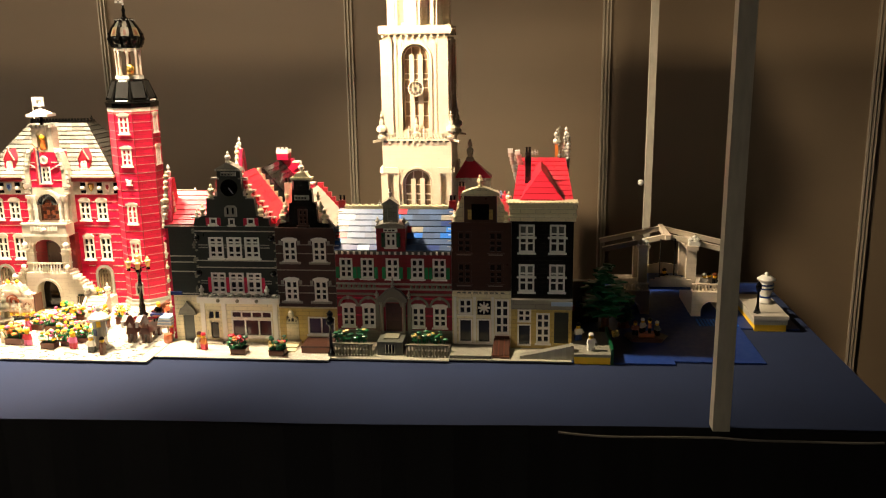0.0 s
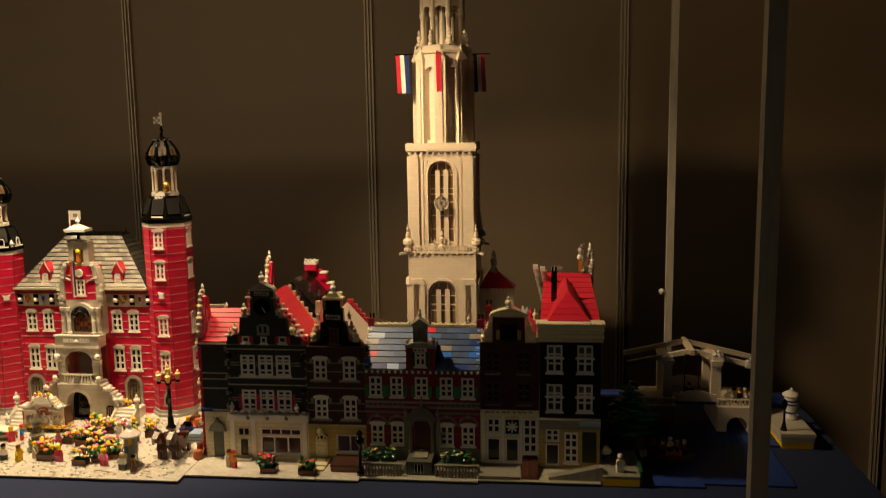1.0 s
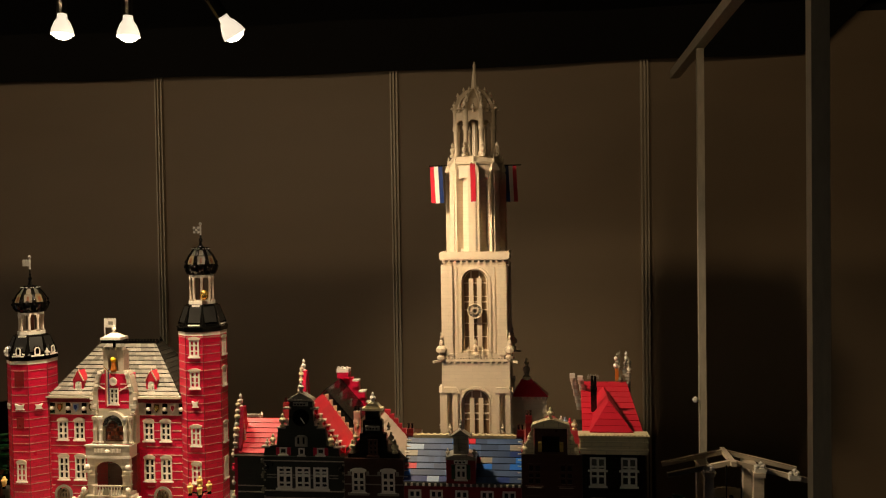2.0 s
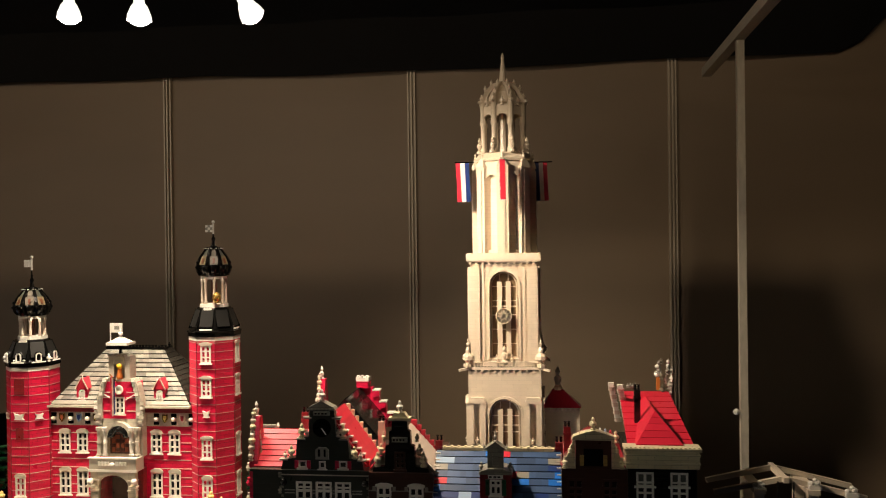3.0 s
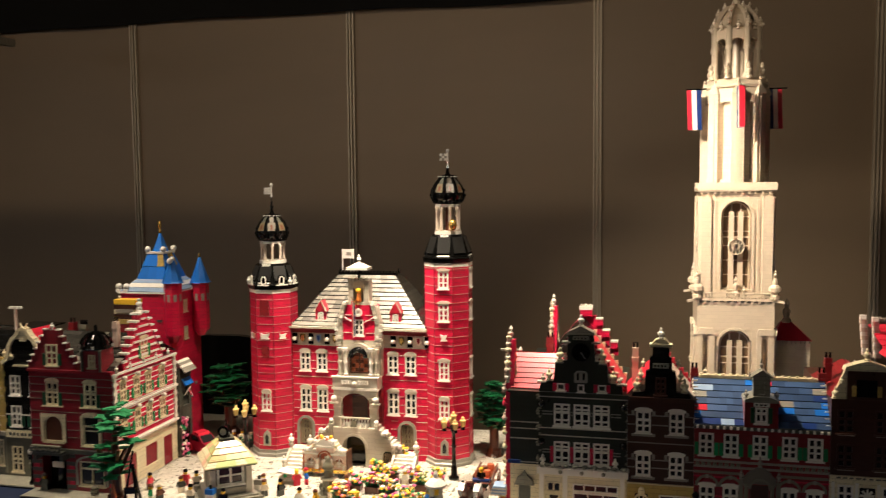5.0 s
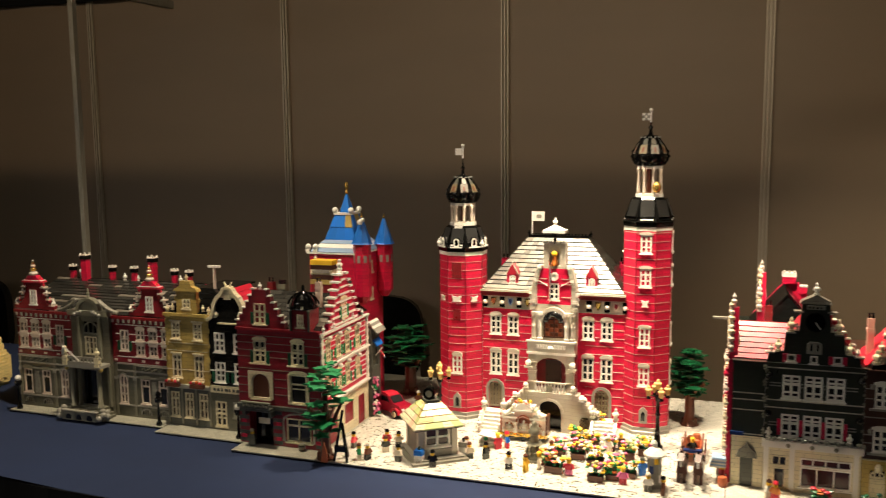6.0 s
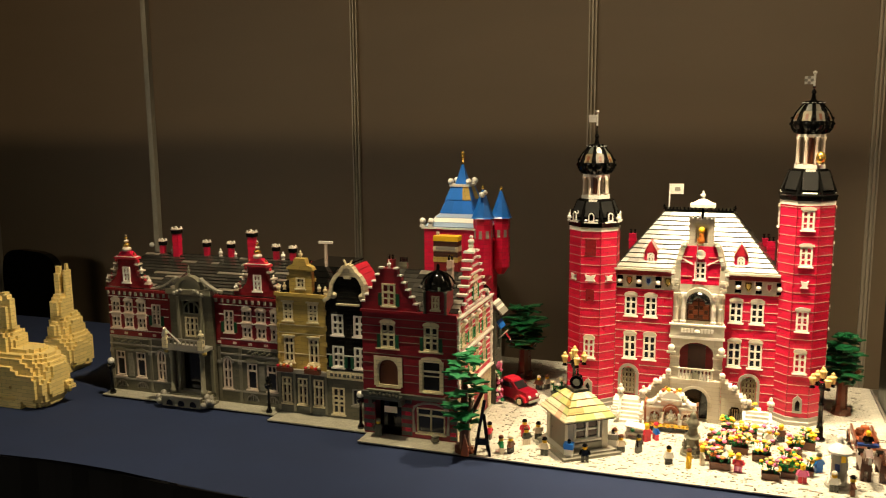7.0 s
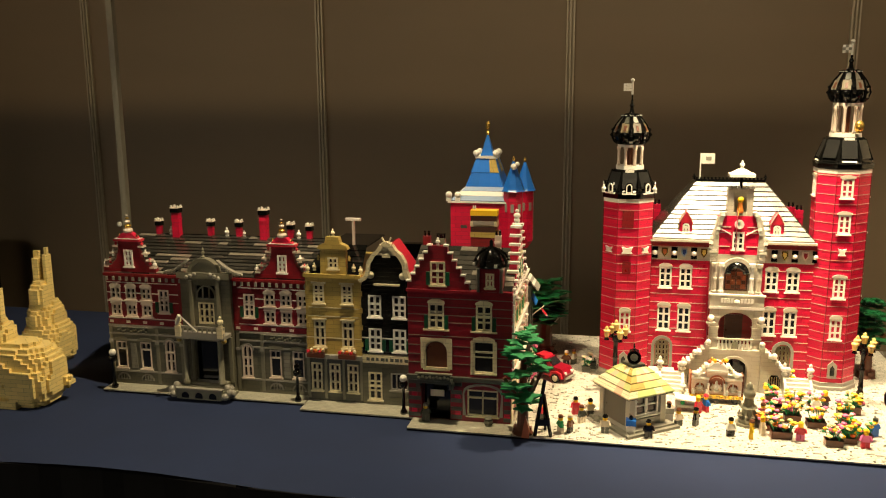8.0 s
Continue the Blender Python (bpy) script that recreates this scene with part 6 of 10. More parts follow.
    for i in range(3):
        for j in range(3):
            part("weather_vane", MB().box(cx - 0.0205 + 0.0062 * i, cx - 0.0145 + 0.0062 * i, cy - 0.0008, cy + 0.0008, z[4] - 0.028 + 0.006 * j, z[4] - 0.0222 + 0.006 * j), (WHITE, (WHITE, GREY_SMOOTH)[ztop > 1.3])[(i + j) % 2], sp)
    return t


tower(-0.982, 2.105, 0.0565, 1.354, [("front", 1.290, 0.026, 0.044, "win"), ("front", 1.208, 0.026, 0.044, "win"), ("front", 1.158, 0.018, 0.017, "shield"), ("front", 1.058, 0.026, 0.048, "win"), ("front", 0.960, 0.026, 0.052, "arch"), ("front", 0.872, 0.010, 0.026, "niche"),
                                          ("east", 1.290, 0.024, 0.044, "win"), ("east", 1.208, 0.024, 0.044, "win"), ("east", 1.058, 0.024, 0.048, "win"), ("east", 0.960, 0.024, 0.052, "arch"), ("west", 1.290, 0.024, 0.044, "win")], (1.354, 1.424, 1.500, 1.576, 1.638))
tower(-1.459, 2.090, 0.0575, 1.280, [("front", 1.212, 0.026, 0.040, "hatch"), ("front", 1.150, 0.026, 0.016, "shield"), ("front", 1.100, 0.020, 0.030, "hatch"), ("front", 0.960, 0.026, 0.052, "arch"), ("front", 0.872, 0.010, 0.026, "niche"),
                                          ("se", 1.150, 0.020, 0.014, "shield"), ("sw", 1.150, 0.020, 0.014, "shield")], (1.280, 1.346, 1.404, 1.478, 1.556))
smooth(part("gold_ornament", MB().ball((-0.962, 2.072, 1.448), 0.011, 8, 1.3), GOLD, th, "gilded ornament on the lantern"))
for a in (-90, -45, 0, 45, 90):
    M = Matrix.Translation((-1.459, 2.090, 0)) @ Matrix.Rotation(radians(a), 4, "Z") @ Matrix.Translation((0, -0.0575, 0))
    dm = part("dormer", MB(M).prism([(-0.009, 1.293), (0.009, 1.293), (0.009, 1.311), (0.005, 1.317), (-0.005, 1.317), (-0.009, 1.311)], -0.002, 0.022), BLACK_SMOOTH, th, "small black roof dormer with pale frame")
    ring(m := MB(M), [(-0.007, 1.294), (0.007, 1.294), (0.007, 1.310), (0.003, 1.315), (-0.003, 1.315), (-0.007, 1.310)], [(-0.0045, 1.2965), (0.0045, 1.2965), (0.0045, 1.309), (0.0015, 1.3125), (-0.0015, 1.3125), (-0.0045, 1.309)], -0.0045, -0.001)
    part("dormer_frame", m, WHITE, dm)
    part("roof_light", MB(M).box(-0.016, 0.016, -0.0065, -0.003, 1.2905, 1.2935), WHITE, th)
for a in (-67, 67):
    finial(th, -1.459 + 0.064 * math.sin(radians(a)), 2.09 - 0.064 * math.cos(radians(a)), 1.291, WHITE, 1.0, VASE, "ornament")

# ---- pale church tower behind the canal houses ----
CX, CY = -0.268, 2.355
dom = thing("church_tower", CX, CY, G, "tall pale tan Gothic church tower with open lantern", "church tower")


def dom_block(name, half, z0, z1, holes, mat=TAN, label=""):
    for side, (ox, oy) in (("front", (CX, CY - half)), ("west", (CX - half, CY)), ("east", (CX + half, CY)), ("back", (CX, CY + half))):
        inset = 0.0 if side in ("front", "back") else 0.0195
        wall(dom, fr(ox, oy, side), -half + inset, half - inset, z0, z1, holes, mat, 0.019, name, label, 0.018)
    # unseen core added so that no light leaks through the stage
    part("inner_wall", MB().box(CX - half + 0.02, CX + half - 0.02, CY - half + 0.02, CY + half - 0.02, z0, z1 - 0.002), mat, dom)


# lower block with a tall window and niches
h0 = 0.094
dom_block("lower_wall", h0, G, 1.243, [(-0.041, 0.041, 1.00, 1.172), (-0.080, -0.066, 1.05, 1.150), (0.066, 0.080, 1.05, 1.150)], label="pale brick lower stage")
for side, (ox, oy) in (("front", (CX, CY - h0)), ("west", (CX - h0, CY)), ("east", (CX + h0, CY))):
    M = fr(ox, oy, side)
    m = MB(M)
    spandrel(m, 0, 0.041, 0.0412, 1.131, 1.1725, 0.002, 0.016)
    part("arch_moulding", arch_band(MB(M), 0, 0.041, 0.047, 1.131, -0.004, 0.0), TAN_SMOOTH, dom)
    part("window_arch", m, TAN_SMOOTH, dom)
    # pane colour carries the shade behind the tracery
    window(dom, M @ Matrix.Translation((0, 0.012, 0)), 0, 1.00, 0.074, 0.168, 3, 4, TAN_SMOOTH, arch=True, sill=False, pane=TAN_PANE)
    for s in (-1, 1):
        part("buttress", MB(M).box(s * 0.072 - 0.019, s * 0.072 - 0.008, -0.006, 0.0, G, 1.160), TAN_SMOOTH, dom)
        part("buttress", MB(M).box(s * 0.072 + 0.008, s * 0.072 + 0.022, -0.006, 0.0, G, 1.160), TAN_SMOOTH, dom)
        part("buttress_cap", MB(M).prism([(s * 0.072 - 0.021, 1.1602), (s * 0.072 + 0.026, 1.1602), (s * 0.072 + 0.018, 1.176), (s * 0.072 - 0.016, 1.176)], -0.008, 0.0), TAN_SMOOTH, dom)
        finial(dom, (M @ Vector((s * 0.072, -0.006, 0))).x, (M @ Vector((s * 0.072, -0.006, 0))).y, 1.055, TAN_SMOOTH, 1.0, VASE, "statue")


def gallery(half, z0, z1, label):
    g = part("gallery", MB().box(CX - half, CX + half, CY - half, CY + half, z0, z0 + 0.007), TAN_SMOOTH, dom, label)
    n = int(half * 2 / 0.008)
    for (ax, ay, bx, by) in ((-1, -1, 1, -1), (1, -1, 1, 1), (-1, 1, -1, -1)):
        A, Bp = Vector((CX + ax * (half - 0.002), CY + ay * (half - 0.002), 0)), Vector((CX + bx * (half - 0.002), CY + by * (half - 0.002), 0))
        for i in range(n):
            p = A.lerp(Bp, (i + 0.5) / n)
            part("baluster", MB().box(p.x - 0.0018, p.x + 0.0018, p.y - 0.0018, p.y + 0.0018, z0 + 0.007, z1 - 0.003), TAN_SMOOTH, g)
        part("handrail", MB().beam(A + Vector((0, 0, z1 - 0.0015)), Bp + Vector((0, 0, z1 - 0.0015)), 0.005, 0.003), TAN_SMOOTH, g)
    for i in range(n // 2):
        x = CX - half + (i + 0.5) * half * 4 / n
        part("corbel", MB().box(x - 0.003, x + 0.003, CY - half + 0.001, CY - half + 0.012, z0 - 0.007, z0 - 0.0003), TAN_SMOOTH, g)
    return g


gallery(0.0985, 1.247, 1.268, "balustraded lower gallery")
for sx in (-1, 1):
    for sy in (-1, 1):
        finial(dom, CX + sx * 0.094, CY + sy * 0.094, 1.254, TAN_SMOOTH, 2.6, VASE, "pinnacle")
        finial(dom, CX + sx * 0.094, CY + sy * 0.094, 1.300, TAN_SMOOTH, 1.0, FINIAL, "pinnacle")
        part("gargoyle", MB().beam((CX + sx * 0.094, CY + sy * 0.094, 1.250), (CX + sx * 0.117, CY + sy * 0.106, 1.246), 0.006, 0.006), TAN_SMOOTH, dom)
h1 = 0.0865
dom_block("middle_wall", h1, 1.254, 1.520, [(-0.037, 0.037, 1.275, 1.502)], label="pale brick middle stage")
for side, (ox, oy) in (("front", (CX, CY - h1)), ("west", (CX - h1, CY)), ("east", (CX + h1, CY))):
    M = fr(ox, oy, side)
    m = MB(M)
    spandrel(m, 0, 0.037, 0.038, 1.464, 1.5025, 0.002, 0.016)
    part("arch_moulding", arch_band(MB(M), 0, 0.037, 0.0435, 1.464, -0.004, 0.0, 10, 0.189), TAN_SMOOTH, dom)
    part("window_arch", m, TAN_SMOOTH, dom)
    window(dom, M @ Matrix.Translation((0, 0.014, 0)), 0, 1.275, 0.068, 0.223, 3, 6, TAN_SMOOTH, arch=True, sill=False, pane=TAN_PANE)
    for s in (-1, 1):
        part("buttress", MB(M).box(s * 0.0745 - 0.012, s * 0.0745 + 0.013, -0.007, 0.0, 1.268, 1.512), TAN, dom, "corner buttress")
        part("shaft", MB(M).box(s * 0.0525 - 0.0035, s * 0.0525 + 0.0035, -0.003, 0.0, 1.268, 1.505), TAN_SMOOTH, dom)
    C = M @ Vector((0, -0.003, 1.385))
    Mr = Matrix.Translation(C) @ M.to_3x3().to_4x4() @ Matrix.Rotation(math.pi / 2, 4, "X")
    dial = smooth(part("clock_dial", MB(Mr).lathe([(0.021, 0), (0.021, 0.003), (0.0185, 0.003), (0.0185, 0)], (0, 0, 0), 24), TAN_SMOOTH, dom, "openwork clock dial"))
    part("hub", MB(Mr).lathe([(0.009, 0), (0.009, 0.004), (0.006, 0.004), (0.006, 0)], (0, 0, 0), 16), TAN_SMOOTH, dial)
    for k in range(12):
        c_, s_ = math.cos(k * math.pi / 6), math.sin(k * math.pi / 6)
        part("spoke", MB(M).beam((0.008 * c_, -0.0035, 1.385 + 0.008 * s_), (0.0195 * c_, -0.0035, 1.385 + 0.0195 * s_), 0.0022, 0.0022), TAN_SMOOTH, dial)
    for i, (u, k) in enumerate(((-0.02, 0.9), (0, 1.7), (0.02, 0.9))):
        p = M @ Vector((u, -0.006, 0))
        finial(dom, p.x, p.y, 1.262, TAN_SMOOTH, k, FINIAL, "statue")
gallery(0.094, 1.525, 1.548, "balustraded upper gallery")
part("gallery_wall", MB().box(CX - 0.096, CX + 0.096, CY - 0.096, CY - 0.092, 1.528, 1.546), TAN_SMOOTH, dom)
# octagon: a pier faces front, deep panels between the piers
Ro = 0.0835
part("octagon", MB().lathe([(Ro * 0.80, 1.532), (Ro * 0.80, 1.790)], (CX, CY, 0), 8, 0.0), TAN, dom, "pale octagonal upper stage")
for k in range(8):
    a = k * math.pi / 4
    Mk = Matrix.Translation((CX, CY, 0)) @ Matrix.Rotation(a, 4, "Z")
    part("corner_pier", MB(Mk).box(Ro * 0.72, Ro * 1.0, -0.0150, 0.0150, 1.532, 1.772), TAN, dom)
    part("pier_shaft", MB(Mk).box(Ro * 1.0, Ro * 1.03, -0.006, 0.006, 1.548, 1.764), TAN_SMOOTH, dom)
    part("pier_cap", MB(Mk).pyramid(Ro * 0.76, Ro * 1.04, -0.0165, 0.0165, 1.772, 1.794, Ro * 0.88, Ro * 0.96, -0.006, 0.006), TAN_SMOOTH, dom)
    finial(dom, CX + Ro * 0.92 * math.cos(a), CY + Ro * 0.92 * math.sin(a), 1.790, TAN_SMOOTH, 0.9, FINIAL, "pinnacle")
    Mf = Matrix.Translation((CX, CY, 0)) @ Matrix.Rotation(a + OCT + math.pi / 2, 4, "Z") @ Matrix.Translation((0, -Ro * 0.80 * math.cos(OCT) - 0.001, 0))
    part("panel_arch", spandrel(MB(Mf), 0, 0.0178, 0.018, 1.735, 1.786, -0.012, 0.001, 8), TAN_SMOOTH, dom)
    part("panel_sill", MB(Mf).box(-0.019, 0.019, -0.008, 0.001, 1.548, 1.556), TAN_SMOOTH, dom)
part("cornice", MB().lathe([(Ro * 0.96, 1.790), (Ro * 0.98, 1.796), (Ro * 0.86, 1.806), (Ro * 0.80, 1.812)], (CX, CY, 0), 8, 0.0), TAN_SMOOTH, dom)
# lantern, crown and spire
Rl = 0.0565
for k in range(8):
    a = OCT + k * math.pi / 4
    x, y = CX + Rl * math.cos(a), CY + Rl * math.sin(a)
    smooth(part("lantern_pillar", MB().lathe([(0.0095, 1.812), (0.0095, 1.824), (0.0068, 1.828), (0.0066, 1.884), (0.0092, 1.888), (0.0092, 1.896), (0.0078, 1.898), (0.0078, 1.945)], (x, y, 0), 8), TAN_SMOOTH, dom))
    finial(dom, CX + Rl * 1.2 * math.cos(a), CY + Rl * 1.2 * math.sin(a), 1.812, TAN_SMOOTH, 1.5, FINIAL, "pinnacle")
    finial(dom, CX + Rl * 1.08 * math.cos(a), CY + Rl * 1.08 * math.sin(a), 1.942, TAN_SMOOTH, 0.9, FINIAL, "pinnacle")
    Mf = Matrix.Translation((CX, CY, 0)) @ Matrix.Rotation(k * math.pi / 4 + math.pi / 2, 4, "Z") @ Matrix.Translation((0, -Rl * math.cos(OCT), 0))
    m = MB(Mf)
    spandrel(m, 0, 0.018, 0.020, 1.895, 1.936, -0.003, 0.004, 8)
    part("lantern_arch", m, TAN_SMOOTH, dom)
    pts = [(1.02, 1.934), (0.98, 1.956), (0.80, 1.978), (0.50, 1.996), (0.10, 2.004)]
    for (ra, za), (rb, zb) in zip(pts, pts[1:]):
        part("dome_rib", MB().beam((CX + Rl * ra * math.cos(a), CY + Rl * ra * math.sin(a), za), (CX + Rl * rb * math.cos(a), CY + Rl * rb * math.sin(a), zb), 0.010, 0.009), TAN_SMOOTH, dom)
    for ra, za, kk in ((1.06, 1.950, 1.0), (0.88, 1.978, 0.8), (0.58, 1.996, 0.7)):
        finial(dom, CX + Rl * ra * math.cos(a), CY + Rl * ra * math.sin(a), za, TAN_SMOOTH, kk, VASE, "ornament")
    finial(dom, CX + Rl * 1.0 * math.cos(a - OCT), CY + Rl * 1.0 * math.sin(a - OCT), 1.936, TAN_SMOOTH, 1.2, VASE, "ornament")
    part("crown_boss", MB().beam((CX + Rl * 1.02 * math.cos(a), CY + Rl * 1.02 * math.sin(a), 1.944), (CX + Rl * 1.24 * math.cos(a), CY + Rl * 1.24 * math.sin(a), 1.950), 0.006, 0.006), TAN_SMOOTH, dom)
part("lantern_core", MB().lathe([(0.010, 1.812), (0.008, 1.94)], (CX, CY, 0), 8), TAN_SMOOTH, dom)
part("crown", MB().lathe([(Rl * 1.0, 1.932), (Rl * 1.0, 1.940), (Rl * 0.80, 1.946), (Rl * 0.62, 1.976), (Rl * 0.40, 1.992), (0.008, 2.002)], (CX, CY, 0), 8, OCT), TAN, dom, "ribbed crown")
part("spire", MB().lathe([(0.012, 1.998), (0.013, 2.006), (0.0095, 2.012), (0.0065, 2.046), (0.0035, 2.064), (0.005, 2.070), (0.003, 2.078), (0.0008, 2.084)], (CX, CY, 0), 8), TAN_SMOOTH, dom)


def stripe_banner(x0, x1, y, zt, length, cols):
    w = (x1 - x0) / len(cols)
    p = part("flag_pole", MB().box(x0 - 0.002, x1 + 0.014, y - 0.0012, y + 0.0012, zt, zt + 0.003), BLACK_SMOOTH, dom)
    for k, mt in enumerate(cols):
        part("banner", MB().add([(x0 + w * k, y, zt), (x0 + w * (k + 1), y, zt), (x0 + w * (k + 1) + 0.004, y, zt - length), (x0 + w * k + 0.004, y, zt - length),
                                 (x0 + w * k, y + 0.001, zt), (x0 + w * (k + 1), y + 0.001, zt), (x0 + w * (k + 1) + 0.004, y + 0.001, zt - length), (x0 + w * k + 0.004, y + 0.001, zt - length)],
                                [(3, 2, 1, 0), (4, 5, 6, 7), (0, 1, 5, 4), (2, 3, 7, 6), (1, 2, 6, 5), (3, 0, 4, 7)]), mt, p)


stripe_banner(-0.392, -0.357, 2.30, 1.786, 0.102, (RED_ROOF, WHITE, NAVY))
stripe_banner(-0.186, -0.153, 2.36, 1.788, 0.102, (NAVY, WHITE, RED_ROOF))
front_pole = part("flag_pole", MB().box(-0.2692, -0.2668, 2.208, 2.266, 1.786, 1.789), BLACK_SMOOTH, dom)
for k, mt in enumerate((RED_ROOF, WHITE, NAVY)):
    part("banner", MB().beam((-0.2642 - 0.0014 * k + 0.0004, 2.219 + 0.014 * k, 1.684), (-0.2642 - 0.0014 * k - 0.0010, 2.219 + 0.014 * k, 1.786), 0.0018, 0.0138), mt, front_pole)
# church body behind the tower
ch = thing("church", -0.12, 2.37, G, "pale church nave with small red hipped roof", "church")
wall(ch, fr(0, 2.335), -0.165, -0.075, G, 1.128, [], TAN, 0.05)
for i in range(8):
    box_part(ch, fr(0, 2.335), "crenel", TAN_SMOOTH, -0.163 + i * 0.011, -0.156 + i * 0.011, -0.004, 0.003, 1.120, 1.136)
part("roof", MB().pyramid(-0.172, -0.070, 2.33, 2.385, 1.1365, 1.182, -0.145, -0.118, 2.352, 2.362), RED_ROOF, ch, "red hipped roof")
finial(ch, -0.131, 2.357, 1.180, TAN_SMOOTH, 2.2)

# ---- left-hand row: museum, yellow house, black house, corner house ----
mu = thing("museum", -2.42, 1.88, G, "long red and grey stone museum with two gables and dark roof", "museum")
YM = 1.785
FM = fr(0, YM)
GZ = 0.985
wins_lo = [window(mu, FM, x, 0.876, 0.028, 0.066, 2, 1, BAND, transom=0.72, low=False) for x in (-2.648, -2.584, -2.252, -2.196)]
wins_lo += [window(mu, FM, x, 0.872, 0.026, 0.080, 2, 3, BAND, arch=True) for x in (-2.520, -2.322)]
cell = [(x - 0.014, x + 0.014, 0.846, 0.858) for x in (-2.648, -2.584, -2.252, -2.196)]
wall(mu, FM, -2.676, -2.168, G, GZ, wins_lo + cell, MUSEUM_STONE, 0.30, "ground_floor", "grey stone ground floor")
for a_, b_, c_, d_ in cell:
    for k in range(3):
        box_part(mu, FM, "bar", GREY_SMOOTH, a_ + 0.006 + k * 0.007, a_ + 0.008 + k * 0.007, -0.001, 0.001, c_, d_)
bands(mu, FM, -2.678, -2.166, [0.866, 0.945, 0.960, 0.980], wins_lo + [(-2.49, -2.34, 0.8, 1.2)], GREY_SMOOTH, 0.004, 0.003, "ledge")
for x in (-2.616, -2.224):
    box_part(mu, FM, "relief_panel", DARK_GREY, x - 0.040, x + 0.040, -0.0018, 0.0, 0.9640, 0.9765, label="dark carved frieze panel")
    for k in range(12):
        smooth(part("relief_boss", MB(FM).ball((x - 0.036 + 0.0066 * k, -0.003, 0.970 + 0.003 * math.sin(k * 2.1)), 0.0036, 6), MUSEUM_STONE, mu))
    box_part(mu, FM, "panel", GREY, x - 0.008, x + 0.008, -0.002, 0.001, 0.876, 0.938)
for x in (-2.673, -2.552, -2.488, -2.344, -2.284, -2.171):
    box_part(mu, FM, "pilaster", MID_GREY, x - 0.004, x + 0.004, -0.0026, 0.0, G + 0.004, GZ - 0.006)
    box_part(mu, FM, "pilaster_cap", GREY_SMOOTH, x - 0.0055, x + 0.0055, -0.0044, -0.0027, 0.938, 0.9445)
for x in (-2.648, -2.584, -2.252, -2.196):
    m = MB(FM)
    m.prism([(x + 0.021 * math.cos(math.pi * i / 8), 0.946 + 0.007 * math.sin(math.pi * i / 8)) for i in range(9)], -0.0038, 0.0)
    part("lintel", m, MID_GREY, mu)
    box_part(mu, FM, "sill_stone", GREY_SMOOTH, x - 0.018, x + 0.018, -0.0052, -0.0042, 0.868, 0.8715)
    part("cellar_arch", arch_band(MB(FM), x, 0.014, 0.0175, 0.846, -0.0022, 0.0, 8), GREY_SMOOTH, mu)
for x in (-2.520, -2.322):
    part("arch_moulding", arch_band(MB(FM), x, 0.0135, 0.0170, 0.939, -0.0030, 0.0, 10), GREY_SMOOTH, mu)
for x0, x1 in ((-2.665, -2.558), (-2.278, -2.178)):
    for z in (0.9625, 0.9770):
        box_part(mu, FM, "frieze_edge", GREY_SMOOTH, x0, x1, -0.0050, -0.0032, z + 0.001, z + 0.0028)
small = [window(mu, FM, x, z, 0.027, 0.030, 2, 2, BAND, transom=0, head="shell") for c in (-2.613, -2.221) for x in (c - 0.040, c, c + 0.040) for z in (1.006, 1.047)]
mid = [window(mu, FM, x, 1.018, 0.027, 0.056, 2, 3, BAND, transom=0.55) for x in (-2.528, -2.312)]
for x in (-2.528, -2.312):
    shutters(mu, FM, x, 1.018, 0.027, 0.026, DEEP_GREEN)
wall(mu, FM, -2.676, -2.168, GZ + 0.0002, 1.104, small + mid, MUSEUM_RED, 0.30)
bands(mu, FM, -2.676, -2.168, [1.000, 1.0415, 1.062, 1.087], small + mid + [(-2.49, -2.34, 0.8, 1.2)], WHITE, 0.0022)
for u0, u1 in ((-2.677, -2.478), (-2.350, -2.167)):
    box_part(mu, FM, "base_course", MAROON, u0, u1, -0.002, 0.001, GZ + 0.0004, 0.9985)
    for k in range(5):
        box_part(mu, FM, "stone", BAND, u0 + 0.004 + k * 0.044, u0 + 0.014 + k * 0.044, -0.0032, -0.0021, GZ + 0.004, GZ + 0.010)
box_part(mu, FM, "cornice", DARK_RED, -2.680, -2.164, -0.006, 0.01, 1.1043, 1.111)
for i in range(30):
    box_part(mu, FM, "dentil", GREY_SMOOTH, -2.672 + i * 0.0172, -2.666 + i * 0.0172, -0.0085, -0.0062, 1.0945, 1.1035)
